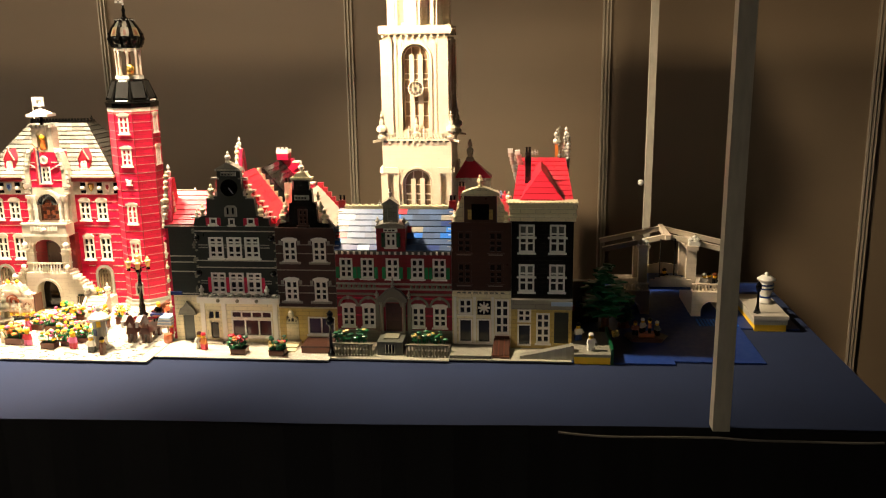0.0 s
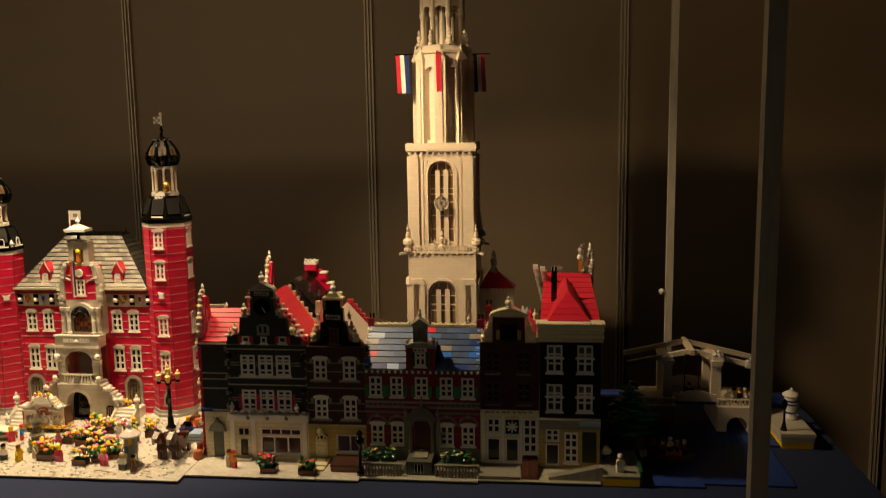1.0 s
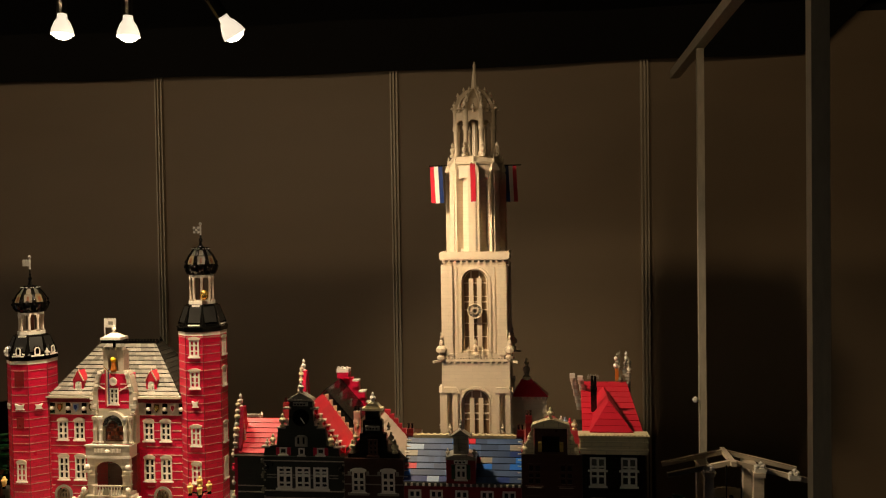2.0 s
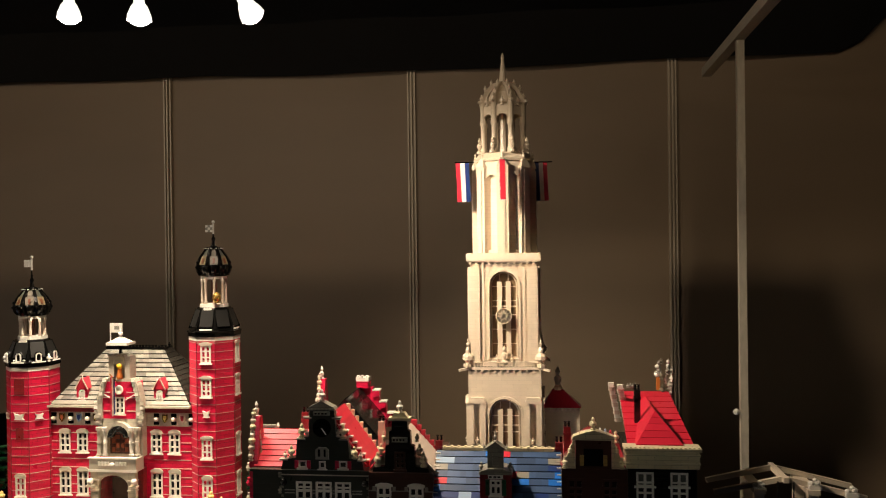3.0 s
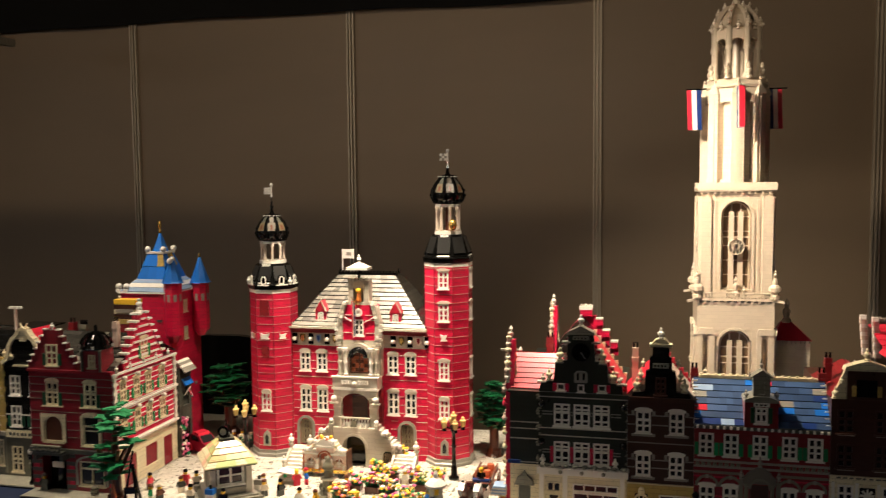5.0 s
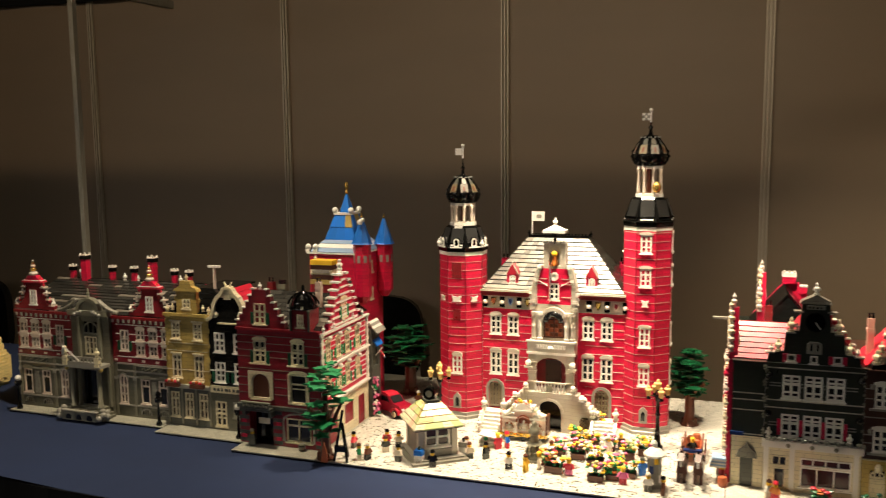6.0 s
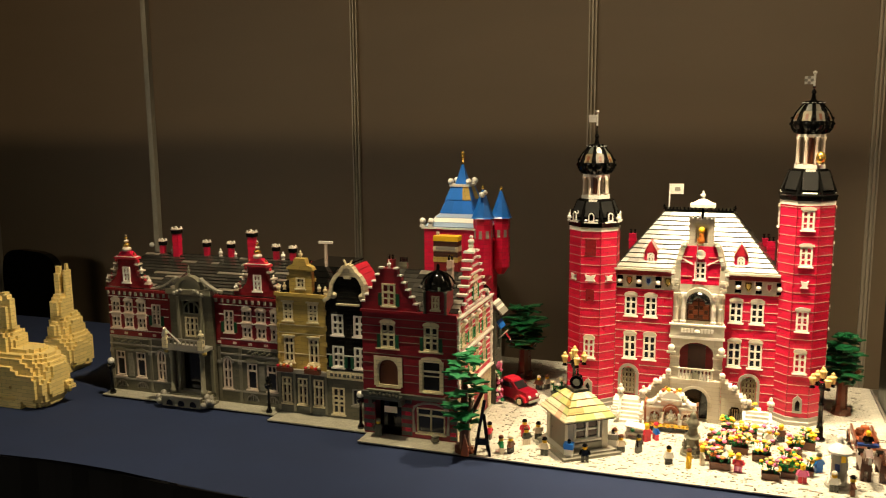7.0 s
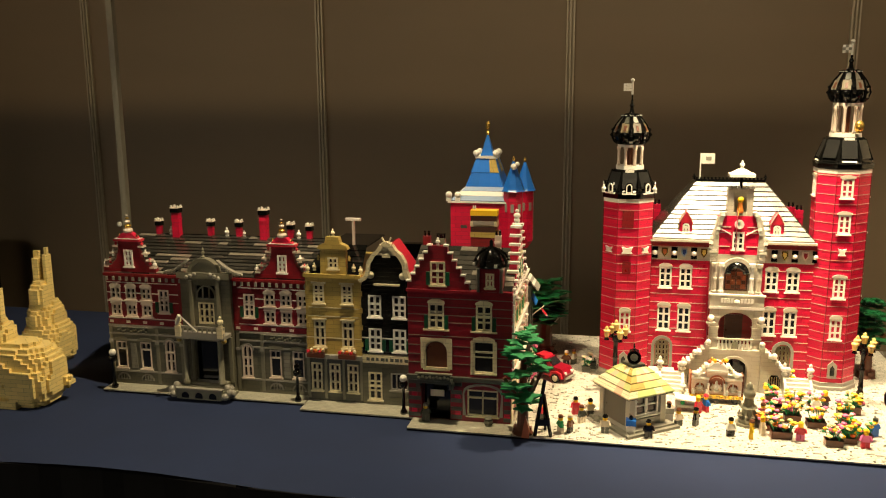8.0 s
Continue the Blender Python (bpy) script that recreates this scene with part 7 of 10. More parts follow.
for c in (-2.611, -2.226):
    window(mu, fr(0, YM - 0.002), c, 1.128, 0.022, 0.040, 2, 3, WHITE)
    prof = [(c - 0.068, 1.1112), (c + 0.068, 1.1112), (c + 0.068, 1.124), (c + 0.046, 1.131), (c + 0.032, 1.146), (c + 0.026, 1.168), (c + 0.026, 1.188), (c - 0.026, 1.188), (c - 0.026, 1.168), (c - 0.032, 1.146), (c - 0.046, 1.131), (c - 0.068, 1.124)]
    gable(mu, FM, prof, 0, 0.012, MUSEUM_RED, "gable", "deep red gable with white ornaments")
    box_part(mu, FM, "coping", RED_ROOF, c - 0.034, c + 0.034, -0.005, 0.016, 1.1882, 1.1935)
    box_part(mu, FM, "coping", WHITE, c - 0.031, c + 0.031, -0.0055, 0.0165, 1.1937, 1.1952)
    gable(mu, FM, [(c - 0.026, 1.1952), (c + 0.026, 1.1952), (c + 0.012, 1.208), (c - 0.012, 1.208)], -0.002, 0.014, RED, "pediment")
    for k, (rr, zz) in enumerate(((0.012, 1.213), (0.009, 1.224), (0.0065, 1.234), (0.0045, 1.242), (0.003, 1.249))):
        smooth(part("finial", MB().ball((c, YM + 0.005, zz), rr, 8, 0.6), (BAND, GOLD)[k % 2], mu))
    for s in (-1, 1):
        for k in range(4):
            box_part(mu, FM, "coping", BAND, c + s * (0.060 - 0.009 * k) - 0.006, c + s * (0.060 - 0.009 * k) + 0.006, -0.004, 0.014, 1.1245 + 0.0165 * k, 1.1285 + 0.0165 * k)
    for s in (-1, 1):
        for u, z, k in ((0.064, 1.124, 0.9), (0.052, 1.134, 0.7), (0.042, 1.152, 0.8), (0.034, 1.176, 0.6)):
            finial(mu, c + s * u, YM + 0.004, z, WHITE if k > 0.7 else RED_ROOF, k * 1.1, VASE, "scroll")
        finial(mu, c + s * 0.022, YM + 0.004, 1.196, GOLD, 0.5, VASE, "ornament")
roof_slope(mu, (-2.676, YM, 1.111), (-2.168, YM, 1.111), (-2.168, 1.955, 1.176), (-2.676, 1.955, 1.176), 12, [ROOF_GREY, ROOF_GREY, ROOF_GREY, ROOF_GREY, TILE_GREY], 0.0028, 22, 12, label="dark grey slate roof in courses", gap=0.2, under=BLACK_SMOOTH)
roof_slope(mu, (-2.168, 2.12, 1.111), (-2.676, 2.12, 1.111), (-2.676, 1.955, 1.176), (-2.168, 1.955, 1.176), 4, [ROOF_GREY], 0.003)
for x in (-2.676, -2.168):
    gable(mu, fr(x + (0.002 if x < -2.4 else -0.002), 0, "west"), [(-2.12, 1.111), (-YM, 1.111), (-1.955, 1.176)], -0.002, 0.002, RED, "end_gable")
for x, h, w, p in ((-2.626, 0.030, 0.012, 1), (-2.571, 0.066, 0.018, 2), (-2.484, 0.032, 0.012, 1), (-2.408, 0.032, 0.012, 1), (-2.336, 0.066, 0.018, 2), (-2.271, 0.030, 0.012, 1), (-2.222, 0.028, 0.012, 1)):
    chimney(mu, x, 1.955 if h < 0.05 else 1.945, 1.168, h, RED, w, p)
for x, h, w in ((-2.626, 0.030, 0.014), (-2.484, 0.032, 0.014), (-2.408, 0.032, 0.014), (-2.271, 0.030, 0.014), (-2.222, 0.028, 0.014), (-2.571, 0.066, 0.020), (-2.336, 0.066, 0.020)):
    yy = 1.955 if h < 0.05 else 1.945
    box_part(mu, fr(x, yy), "chimney_top", BLACK_SMOOTH, -w / 2 - 0.001, w / 2 + 0.001, -w / 2 - 0.001, w / 2 + 0.001, 1.168 + h + 0.0003, 1.168 + h + 0.011)
    box_part(mu, fr(x, yy), "chimney_top", BAND, -w / 2 - 0.002, w / 2 + 0.002, -w / 2 - 0.002, w / 2 + 0.002, 1.168 + h + 0.0112, 1.168 + h + 0.0135)
    for sx in (-1, 1):
        for sy in (-1, 1):
            box_part(mu, fr(x, yy), "crenel", WHITE, sx * w * 0.42 - 0.002, sx * w * 0.42 + 0.002, sy * w * 0.42 - 0.002, sy * w * 0.42 + 0.002, 1.168 + h + 0.0136, 1.168 + h + 0.0185)
for x in (-2.592, -2.440, -2.250):
    finial(mu, x, 1.953, 1.176, WHITE, 1.1, VASE, "ornament")
finial(mu, -2.395, 1.955, 1.176, WHITE, 0.8, VASE, "ornament")
# grey stone portal
pc = -2.414
wall(mu, fr(0, YM - 0.012), pc - 0.062, pc + 0.062, G, 1.110, [(pc - 0.024, pc + 0.024, 1.058, 1.092), (pc - 0.020, pc + 0.020, 1.000, 1.052), (pc - 0.030, pc + 0.030, G + 0.012, 0.958)], MUSEUM_STONE, 0.0115, "portal", "grey stone portal")
window(mu, fr(0, YM - 0.010), pc, 1.058, 0.048, 0.034, 3, 1, MID_GREY, arch=True, sill=False, transom=0, pane=BLACK_SMOOTH)
window(mu, fr(0, YM - 0.010), pc, 1.000, 0.040, 0.052, 3, 3, CREAM, sill=False, transom=0)
part("door", MB(FM).box(pc - 0.0298, pc + 0.0298, -0.0078, -0.0064, G + 0.012, 0.958), BLACK_SMOOTH, mu, "dark doorway")
m = MB(fr(pc, YM - 0.014))
for i in range(10):
    t0, t1 = math.pi * i / 10, math.pi * (i + 1) / 10
    m.prism([(r * math.cos(t), 1.124 + r * 0.9 * math.sin(t)) for r, t in ((0.028, t0), (0.038, t0), (0.038, t1), (0.028, t1))], -0.006, 0.012)
m.prism([(0.028 * math.cos(math.pi * i / 10), 1.124 + 0.025 * math.sin(math.pi * i / 10)) for i in range(11)], -0.001, 0.012)
m.box(-0.066, 0.066, -0.008, 0.012, 1.1102, 1.1236)
part("pediment", m, MID_GREY, mu, "round-arched stone pediment")
for s in (-1, 1):
    for k in range(7):
        u0_, u1_ = 0.036 + 0.0085 * k, 0.036 + 0.0085 * (k + 1)
        part("volute", MB(fr(pc, YM - 0.014)).beam((s * u0_, -0.002, 1.1235 + 0.030 * (1 - k / 7) ** 1.7), (s * u1_, -0.002, 1.1235 + 0.030 * (1 - (k + 1) / 7) ** 1.7), 0.012, 0.004), GREY_SMOOTH, mu)
        smooth(part("bead", MB().ball((pc + s * u1_, YM - 0.019, 1.121 + 0.030 * (1 - (k + 1) / 7) ** 1.7), 0.0042, 7), MID_GREY, mu))
    for k in range(3):
        smooth(part("bead", MB().ball((pc + s * (0.040 - 0.010 * k), YM - 0.022, 1.113 + 0.004 * k), 0.005, 7), GREY_SMOOTH, mu))
    part("pilaster", MB(fr(pc, YM - 0.014)).box(*sorted((s * 0.030, s * 0.038)), -0.004, 0.002, 0.992, 1.104), MID_GREY, mu)
    part("pilaster", MB(fr(pc, YM - 0.014)).box(*sorted((s * 0.054, s * 0.062)), -0.004, 0.002, 0.862, 0.972), MID_GREY, mu)
    smooth(part("bracket_ball", MB().ball((pc + s * 0.056, YM - 0.044, 0.970), 0.0065), OLIVE, mu))
    smooth(part("column", MB().lathe([(0.007, 0), (0.007, 0.006), (0.0045, 0.008), (0.004, 0.100), (0.007, 0.106), (0.007, 0.110)], (pc + s * 0.033, YM - 0.024, 0.864), 10), MID_GREY, mu))
    finial(mu, pc + s * 0.060, YM - 0.014, 1.124, MID_GREY, 0.8, VASE, "ornament")
    smooth(part("column", MB().lathe([(0.009, 0), (0.009, 0.008), (0.006, 0.010), (0.0055, 0.104), (0.009, 0.108), (0.009, 0.114)], (pc + s * 0.044, YM - 0.038, 0.862), 10), MID_GREY, mu))
    finial(mu, pc + s * 0.052, YM - 0.050, 1.005, CREAM, 1.35, VASE, "ornament")
    part("parapet_post", MB().box(pc + s * 0.052 - 0.007, pc + s * 0.052 + 0.007, YM - 0.056, YM - 0.044, 0.980, 1.005), CREAM, mu)
    finial(mu, pc + s * 0.052, YM - 0.040, 0.994, MID_GREY, 0.7, VASE, "ornament")
    for k in range(5):
        smooth(part("stone_ball", MB().ball((pc + s * (0.064 + 0.008 * (k % 2)), YM - 0.070 + 0.008 * k, G + 0.010 + 0.008 * (k % 3)), 0.0085), GREY_SMOOTH, mu))
finial(mu, pc, YM - 0.012, 1.158, MID_GREY, 0.9)
mb_ = part("balcony", MB().box(pc - 0.060, pc + 0.060, YM - 0.052, YM - 0.0125, 0.974, 0.982), GREY_SMOOTH, mu, "stone balcony")
part("parapet", MB().box(pc - 0.060, pc + 0.060, YM - 0.052, YM - 0.048, 0.982, 0.990), GREY_SMOOTH, mb_)
part("parapet", MB().box(pc - 0.060, pc + 0.060, YM - 0.052, YM - 0.048, 1.000, 1.005), GREY_SMOOTH, mb_)
for i in range(10):
    part("baluster", MB().box(pc - 0.056 + i * 0.0122, pc - 0.053 + i * 0.0122, YM - 0.0515, YM - 0.0485, 0.990, 1.000), GREY_SMOOTH, mb_)
part("flag_pole", MB().beam((pc - 0.006, YM - 0.050, 0.992), (pc - 0.034, YM - 0.075, 1.036), 0.0032, 0.0032), WHITE, mb_)
part("flag_pole", MB().beam((pc - 0.034, YM - 0.075, 1.036), (pc - 0.050, YM - 0.062, 1.012), 0.006, 0.006), WHITE, mb_)
for k in range(4):
    part("step", MB().box(pc - 0.070 + 0.006 * k, pc + 0.070 - 0.006 * k, YM - 0.062 + 0.010 * k, YM - 0.0125, G + 0.007 * k, G + 0.007 * (k + 1)), MID_GREY, mu)
part("plinth", MB().box(pc - 0.056, pc + 0.056, YM - 0.072, YM - 0.0625, G, G + 0.024), MID_GREY, mu, "stone plinth with three small arches")
part("plinth_ledge", MB().box(pc - 0.058, pc + 0.058, YM - 0.074, YM - 0.0625, G + 0.0242, G + 0.027), GREY_SMOOTH, mu)
for x in (-0.034, 0, 0.034):
    arch_ = [(pc + x + 0.009 * math.cos(math.pi * i / 8), G + 0.008 + 0.009 * math.sin(math.pi * i / 8)) for i in range(9)]
    part("cellar_opening", MB().prism([(pc + x - 0.009, G + 0.003), (pc + x + 0.009, G + 0.003), *arch_], YM - 0.0724, YM - 0.0716), BLACK_SMOOTH, mu)

# yellow house
yh = thing("canal_house", -2.10, 1.88, G, "narrow olive yellow canal house with grey ground floor", "house", "canal houses")
YH = 1.765
FY = fr(0, YH)
ws = [window(yh, FY, x, 1.066, 0.026, 0.044, 2, 3, CREAM, transom=0.5) for x in (-2.134, -2.068)] + [window(yh, FY, x, 0.964, 0.027, 0.062, 2, 3, CREAM, transom=0.74) for x in (-2.134, -2.068)]
wall(yh, FY, -2.1655, -2.0355, 0.948, 1.126, ws, OLIVE, 0.30)
bands(yh, FY, -2.1655, -2.0355, [0.985, 1.035, 1.055], ws, CREAM, 0.002)
lo = [window(yh, FY, x, 0.860, 0.026, 0.066, 2, 3, CREAM, transom=0.72) for x in (-2.144, -2.101, -2.058)]
wall(yh, FY, -2.1655, -2.0355, G, 0.9478, lo, DARK_GREY, 0.05, "ground_floor", "grey ground floor")
box_part(yh, FY, "ledge", GREY_SMOOTH, -2.168, -2.034, -0.008, 0.004, 0.938, 0.9478)
for x in (-2.140, -2.066):
    b = part("flower_box", MB(FY).box(x - 0.020, x + 0.020, -0.020, -0.009, 0.944, 0.954), WOOD_BROWN, yh)
    for k in range(9):
        part("blossom", MB(FY).ball((x - 0.018 + 0.0045 * k, -0.016 + 0.004 * (k % 2), 0.957 + 0.002 * (k % 3)), 0.0042, 6), (RED_ROOF, ORANGE, CREAM)[k % 3], b)
for x in (-2.134, -2.068):
    box_part(yh, FY, "lintel", CREAM, x - 0.017, x + 0.017, -0.0032, 0.0, 1.1112, 1.1150)
    box_part(yh, FY, "lintel", CREAM, x - 0.017, x + 0.017, -0.0032, 0.0, 1.0270, 1.0310)
for x in (-2.1655, -2.0395):
    for k in range(9):
        box_part(yh, FY, "quoin", OLIVE, x, x + 0.004 + 0.003 * (k % 2), -0.0018, 0.0, 0.950 + 0.0195 * k, 0.9610 + 0.0195 * k)
for x in (-2.163, -2.1225, -2.0795, -2.038):
    box_part(yh, FY, "pilaster", MID_GREY, x - 0.003, x + 0.003, -0.0026, 0.0, G + 0.006, 0.936)
box_part(yh, FY, "cornice", OLIVE, -2.168, -2.034, -0.006, 0.01, 1.1262, 1.134)
nw = window(yh, FY, -2.098, 1.146, 0.024, 0.026, 2, 2, CREAM, transom=0)
wall(yh, FY, -2.128, -2.068, 1.1342, 1.190, [nw], OLIVE, 0.012, "gable", "olive yellow neck gable")
gable(yh, FY, [(-2.134, 1.1902), (-2.062, 1.1902), (-2.066, 1.198), (-2.080, 1.204), (-2.084, 1.218), (-2.112, 1.218), (-2.116, 1.204), (-2.130, 1.198)], -0.003, 0.014, OLIVE, "pediment")
finial(yh, -2.098, YH + 0.005, 1.218, CREAM, 0.9, VASE)
for s in (-1, 1):
    for u, z, k in ((0.062, 1.134, 1.0), (0.046, 1.140, 0.9), (0.036, 1.164, 0.6)):
        finial(yh, -2.098 + s * u, YH + 0.005, z, CREAM if k > 0.7 else OLIVE, k, VASE, "scroll")
roof_slope(yh, (-2.1655, YH, 1.130), (-2.0355, YH, 1.130), (-2.050, 1.87, 1.180), (-2.150, 1.87, 1.180), 5, [BLACK_SMOOTH], 0.003, label="black mansard roof")
box_part(yh, fr(0, 0), "roof_deck", BLACK_SMOOTH, -2.150, -2.050, 1.87, 2.02, 1.176, 1.180)
an = part("antenna", MB().box(-2.085, -2.079, 1.867, 1.873, 1.18, 1.238), BAND, yh, "grey roof mast")
part("crossbar", MB().box(-2.100, -2.064, 1.866, 1.874, 1.238, 1.244), WHITE, an)

# black house
kh = thing("canal_house", -1.98, 1.88, G, "narrow black canal house with cream bell gable", "house", "canal houses")
ws = [window(kh, FY, x, 1.040, 0.030, 0.050, 2, 3, WHITE) for x in (-2.004, -1.948)] + [window(kh, FY, x, 0.962, 0.030, 0.052, 2, 3, WHITE) for x in (-2.004, -1.948)]
for x in (-2.004, -1.948):
    shutters(kh, FY, x, 0.962, 0.030, 0.026, DEEP_GREEN)
wall(kh, FY, -2.035, -1.9155, 0.955, 1.112, ws, BLACK, 0.30)
bands(kh, FY, -2.035, -1.9155, [0.990], ws, WHITE, 0.003)
lo = [window(kh, FY, -2.006, 0.846, 0.032, 0.066, 2, 3, CREAM, transom=0.5), window(kh, FY, -1.950, 0.872, 0.040, 0.040, 3, 1, GREY_SMOOTH, transom=0)]
wall(kh, FY, -2.035, -1.9155, G, 0.9330, lo, MUSEUM_STONE, 0.05, "ground_floor", "grey shop front")
bars(kh, FY, -1.975, 0.934, 0.118, 0.018, DARK_GREY, 9, 1, back=CREAM)
gable(kh, FY, [(-2.033, 1.1122), (-1.918, 1.1122), (-1.918, 1.122), (-1.930, 1.132), (-1.937, 1.160), (-1.950, 1.180), (-2.000, 1.180), (-2.013, 1.160), (-2.020, 1.132), (-2.033, 1.122)], 0.0, 0.012, BLACK, "gable", "black bell gable")
bell = [(-2.037, 1.121), (-2.023, 1.130), (-2.017, 1.146), (-2.015, 1.163), (-2.005, 1.180), (-1.993, 1.190), (-1.985, 1.203), (-1.975, 1.207)]
for s_ in (0, 1):
    q_ = [((-1.975 * 2 - x) if s_ else x, z) for x, z in bell]
    for (xa, za), (xb, zb) in zip(q_, q_[1:]):
        part("coping", MB(FY).beam((xa, 0.003, za), (xb, 0.003, zb), 0.018, 0.009), CREAM, kh)
gable(kh, FY, [(-2.002, 1.1804), (-1.948, 1.1804), (-1.958, 1.192), (-1.967, 1.204), (-1.983, 1.204), (-1.992, 1.192)], -0.002, 0.010, CREAM, "crest")
for u in (-0.006, 0.006):
    part("horn", MB(FY).beam((-1.975 + u * 0.4, 0.003, 1.206), (-1.975 + u * 1.8, 0.003, 1.220), 0.004, 0.003), CREAM, kh)
for x in (-2.012, -1.938):
    smooth(part("round_window", MB(Matrix.Translation((x, YH - 0.001, 1.136)) @ Matrix.Rotation(math.pi / 2, 4, "X")).lathe([(0.0085, 0), (0.0085, 0.003)], (0, 0, 0), 14), CREAM, kh))
box_part(kh, FY, "ledge", CREAM, -2.004, -1.946, -0.006, 0.002, 1.113, 1.117)
box_part(kh, FY, "hoist", CREAM, -1.984, -1.966, -0.004, 0.0, 1.176, 1.184)
roof_slope(kh, (-1.918, YH + 0.02, 1.12), (-1.918, 1.87, 1.12), (-1.975, 1.87, 1.200), (-1.975, YH + 0.02, 1.200), 7, [RED_ROOF], 0.003, label="red roof")
roof_slope(kh, (-2.033, 1.87, 1.12), (-2.033, YH + 0.02, 1.12), (-1.975, YH + 0.02, 1.200), (-1.975, 1.87, 1.200), 7, [RED_ROOF], 0.003)
chimney(kh, -1.905, 1.86, 1.12, 0.09, DARK_RED, 0.016)

# corner house on the square
co = thing("corner_house", -1.80, 1.85, G, "maroon corner house with stepped gable, turret and striped side facade", "house")
YK = 1.706
FK = fr(0, YK)
k0, k1 = -1.914, -1.692
top = [window(co, FK, x, 1.038, 0.034, 0.056, 2, 3, CREAM, head="shell", transom=0.55) for x in (-1.852, -1.750)]
for x in (-1.852, -1.750):
    shutters(co, FK, x, 1.038, 0.034, 0.030, DEEP_GREEN)
midw = [window(co, FK, -1.852, 0.950, 0.052, 0.064, 1, 1, CREAM, arch=True, pane=WOOD_BROWN, transom=0), window(co, FK, -1.750, 0.946, 0.044, 0.070, 1, 2, CREAM, head="shell", transom=0.66)]
o_ = [(-1.852 + 0.026 * math.cos(math.pi * i / 10), 0.988 + 0.026 * math.sin(math.pi * i / 10)) for i in range(11)]
i_ = [(-1.818, 0.950), (-1.818, 0.988)] + [(-1.818, 1.018)] * 4 + [(-1.852, 1.018)] + [(-1.886, 1.018)] * 4 + [(-1.886, 0.988), (-1.886, 0.950)]
ring(m := MB(FK), i_, [(-1.8262, 0.950)] + o_ + [(-1.8778, 0.950)], -0.003, 0.0)
part("window_surround", m, CREAM, co, "cream arched window surround")
for z in (1.034, 0.942):
    for x in (-1.852, -1.750):
        for s in (-1, 1):
            if not (z < 1 and x < -1.8):
                box_part(co, FK, "window_bracket", CREAM, x + s * 0.024 - 0.004, x + s * 0.024 + 0.004, -0.004, 0.0, z + 0.0005, z + 0.0040)
for x in (-1.775, -1.725):
    box_part(co, FK, "window_surround", CREAM, x - 0.003, x + 0.003, -0.0028, 0.0, 0.9465, 1.016)
gap = (-1.886, -1.822, G, 0.920)
shopw = window(co, FK, -1.752, 0.850, 0.066, 0.058, 2, 1, CREAM, transom=0.7, sill=True)
o_ = [(-1.752 + 0.040 * math.cos(math.pi * i / 8), 0.898 + 0.020 * math.sin(math.pi * i / 8)) for i in range(9)]
ring(m := MB(FK), [(-1.709, 0.850), (-1.709, 0.898)] + [(x_ + 0.1 * (x_ + 1.752), z_ + 0.004) for x_, z_ in o_[1:-1]] + [(-1.795, 0.898), (-1.795, 0.850)], [(-1.716, 0.850)] + o_ + [(-1.788, 0.850)], -0.003, 0.0)
part("window_surround", m, GREY_SMOOTH, co, "grey arched shop surround")
wall(co, FK, k0, k1, 0.936, 1.118, top + midw, MAROON, 0.27)
wall(co, FK, k0, k1, G, 0.9358, [gap, shopw], MAROON, 0.27, "ground_floor", "maroon and grey ground floor", 0.03)
bands(co, FK, k0, k1, [0.840 + 0.0185 * i for i in range(5)], [gap, (-1.796, -1.708, 0.846, 0.922)], DARK_GREY, 0.0085, 0.0014)
for x in (-1.901, -1.806, -1.700):
    for k in range(2):
        box_part(co, FK, "corner_block", RED, x - 0.006, x + 0.006, -0.0024, 0.0, 0.8495 + 0.037 * k, 0.8580 + 0.037 * k)
bands(co, FK, k0, k1, [0.962, 0.980, 1.0005, 1.022, 1.052, 1.068, 1.086, 1.104], top + midw + [(-1.887, -1.817, 0.94, 1.02)], MID_GREY, 0.0018, 0.0006)
box_part(co, FK, "ledge", DARK_GREY, k0 - 0.002, k1 + 0.002, -0.008, 0.004, 0.926, 0.9355)
ba = box_part(co, FK, "balcony", DARK_GREY, -1.890, -1.815, -0.030, -0.0085, 0.926, 0.932, label="dark grey balcony")
part("parapet", MB(FK).box(-1.888, -1.817, -0.029, -0.025, 0.9322, 0.9462), DARK_GREY, ba, "carved dark grey parapet")
part("handrail", MB(FK).box(-1.892, -1.813, -0.032, -0.024, 0.9464, 0.9495), MID_GREY, ba)
for k in range(9):
    smooth(part("relief_boss", MB(FK).ball((-1.884 + 0.0078 * k, -0.0295, 0.939 + 0.002 * (k % 2)), 0.0034, 6), MID_GREY, ba))
for x in (-1.888, -1.817):
    part("console", MB(FK).prism([(x - 0.004, 0.912), (x + 0.004, 0.912), (x + 0.004, 0.9257), (x - 0.004, 0.9257)], -0.024, -0.0005), DARK_GREY, ba)
part("sign_board", MB(FK).box(-1.868, -1.838, 0.010, 0.013, 0.884, 0.898), TAN_SMOOTH, co, "small tan shop sign")
# black sheet stands for the shade inside the open entrance
part("door", MB(FK).box(-1.884, -1.824, 0.026, 0.029, G, 0.918), BLACK_SMOOTH, co, "black sheet for the shade inside the shop entrance")
box_part(co, FK, "cornice", MAROON, k0 - 0.002, k1 + 0.002, -0.005, 0.02, 1.1182, 1.124)
gable(co, FK, stepped(-1.848, 0.066, 1.124, 0.009, 0.0155, 6, 0.010), 0, 0.014, MAROON, "gable", "maroon stepped gable")
caps(co, FK, -1.848, 0.066, 1.124, 0.009, 0.0155, 6, WHITE)
finial(co, -1.848, YK + 0.004, 1.217, WHITE, 0.9, VASE)
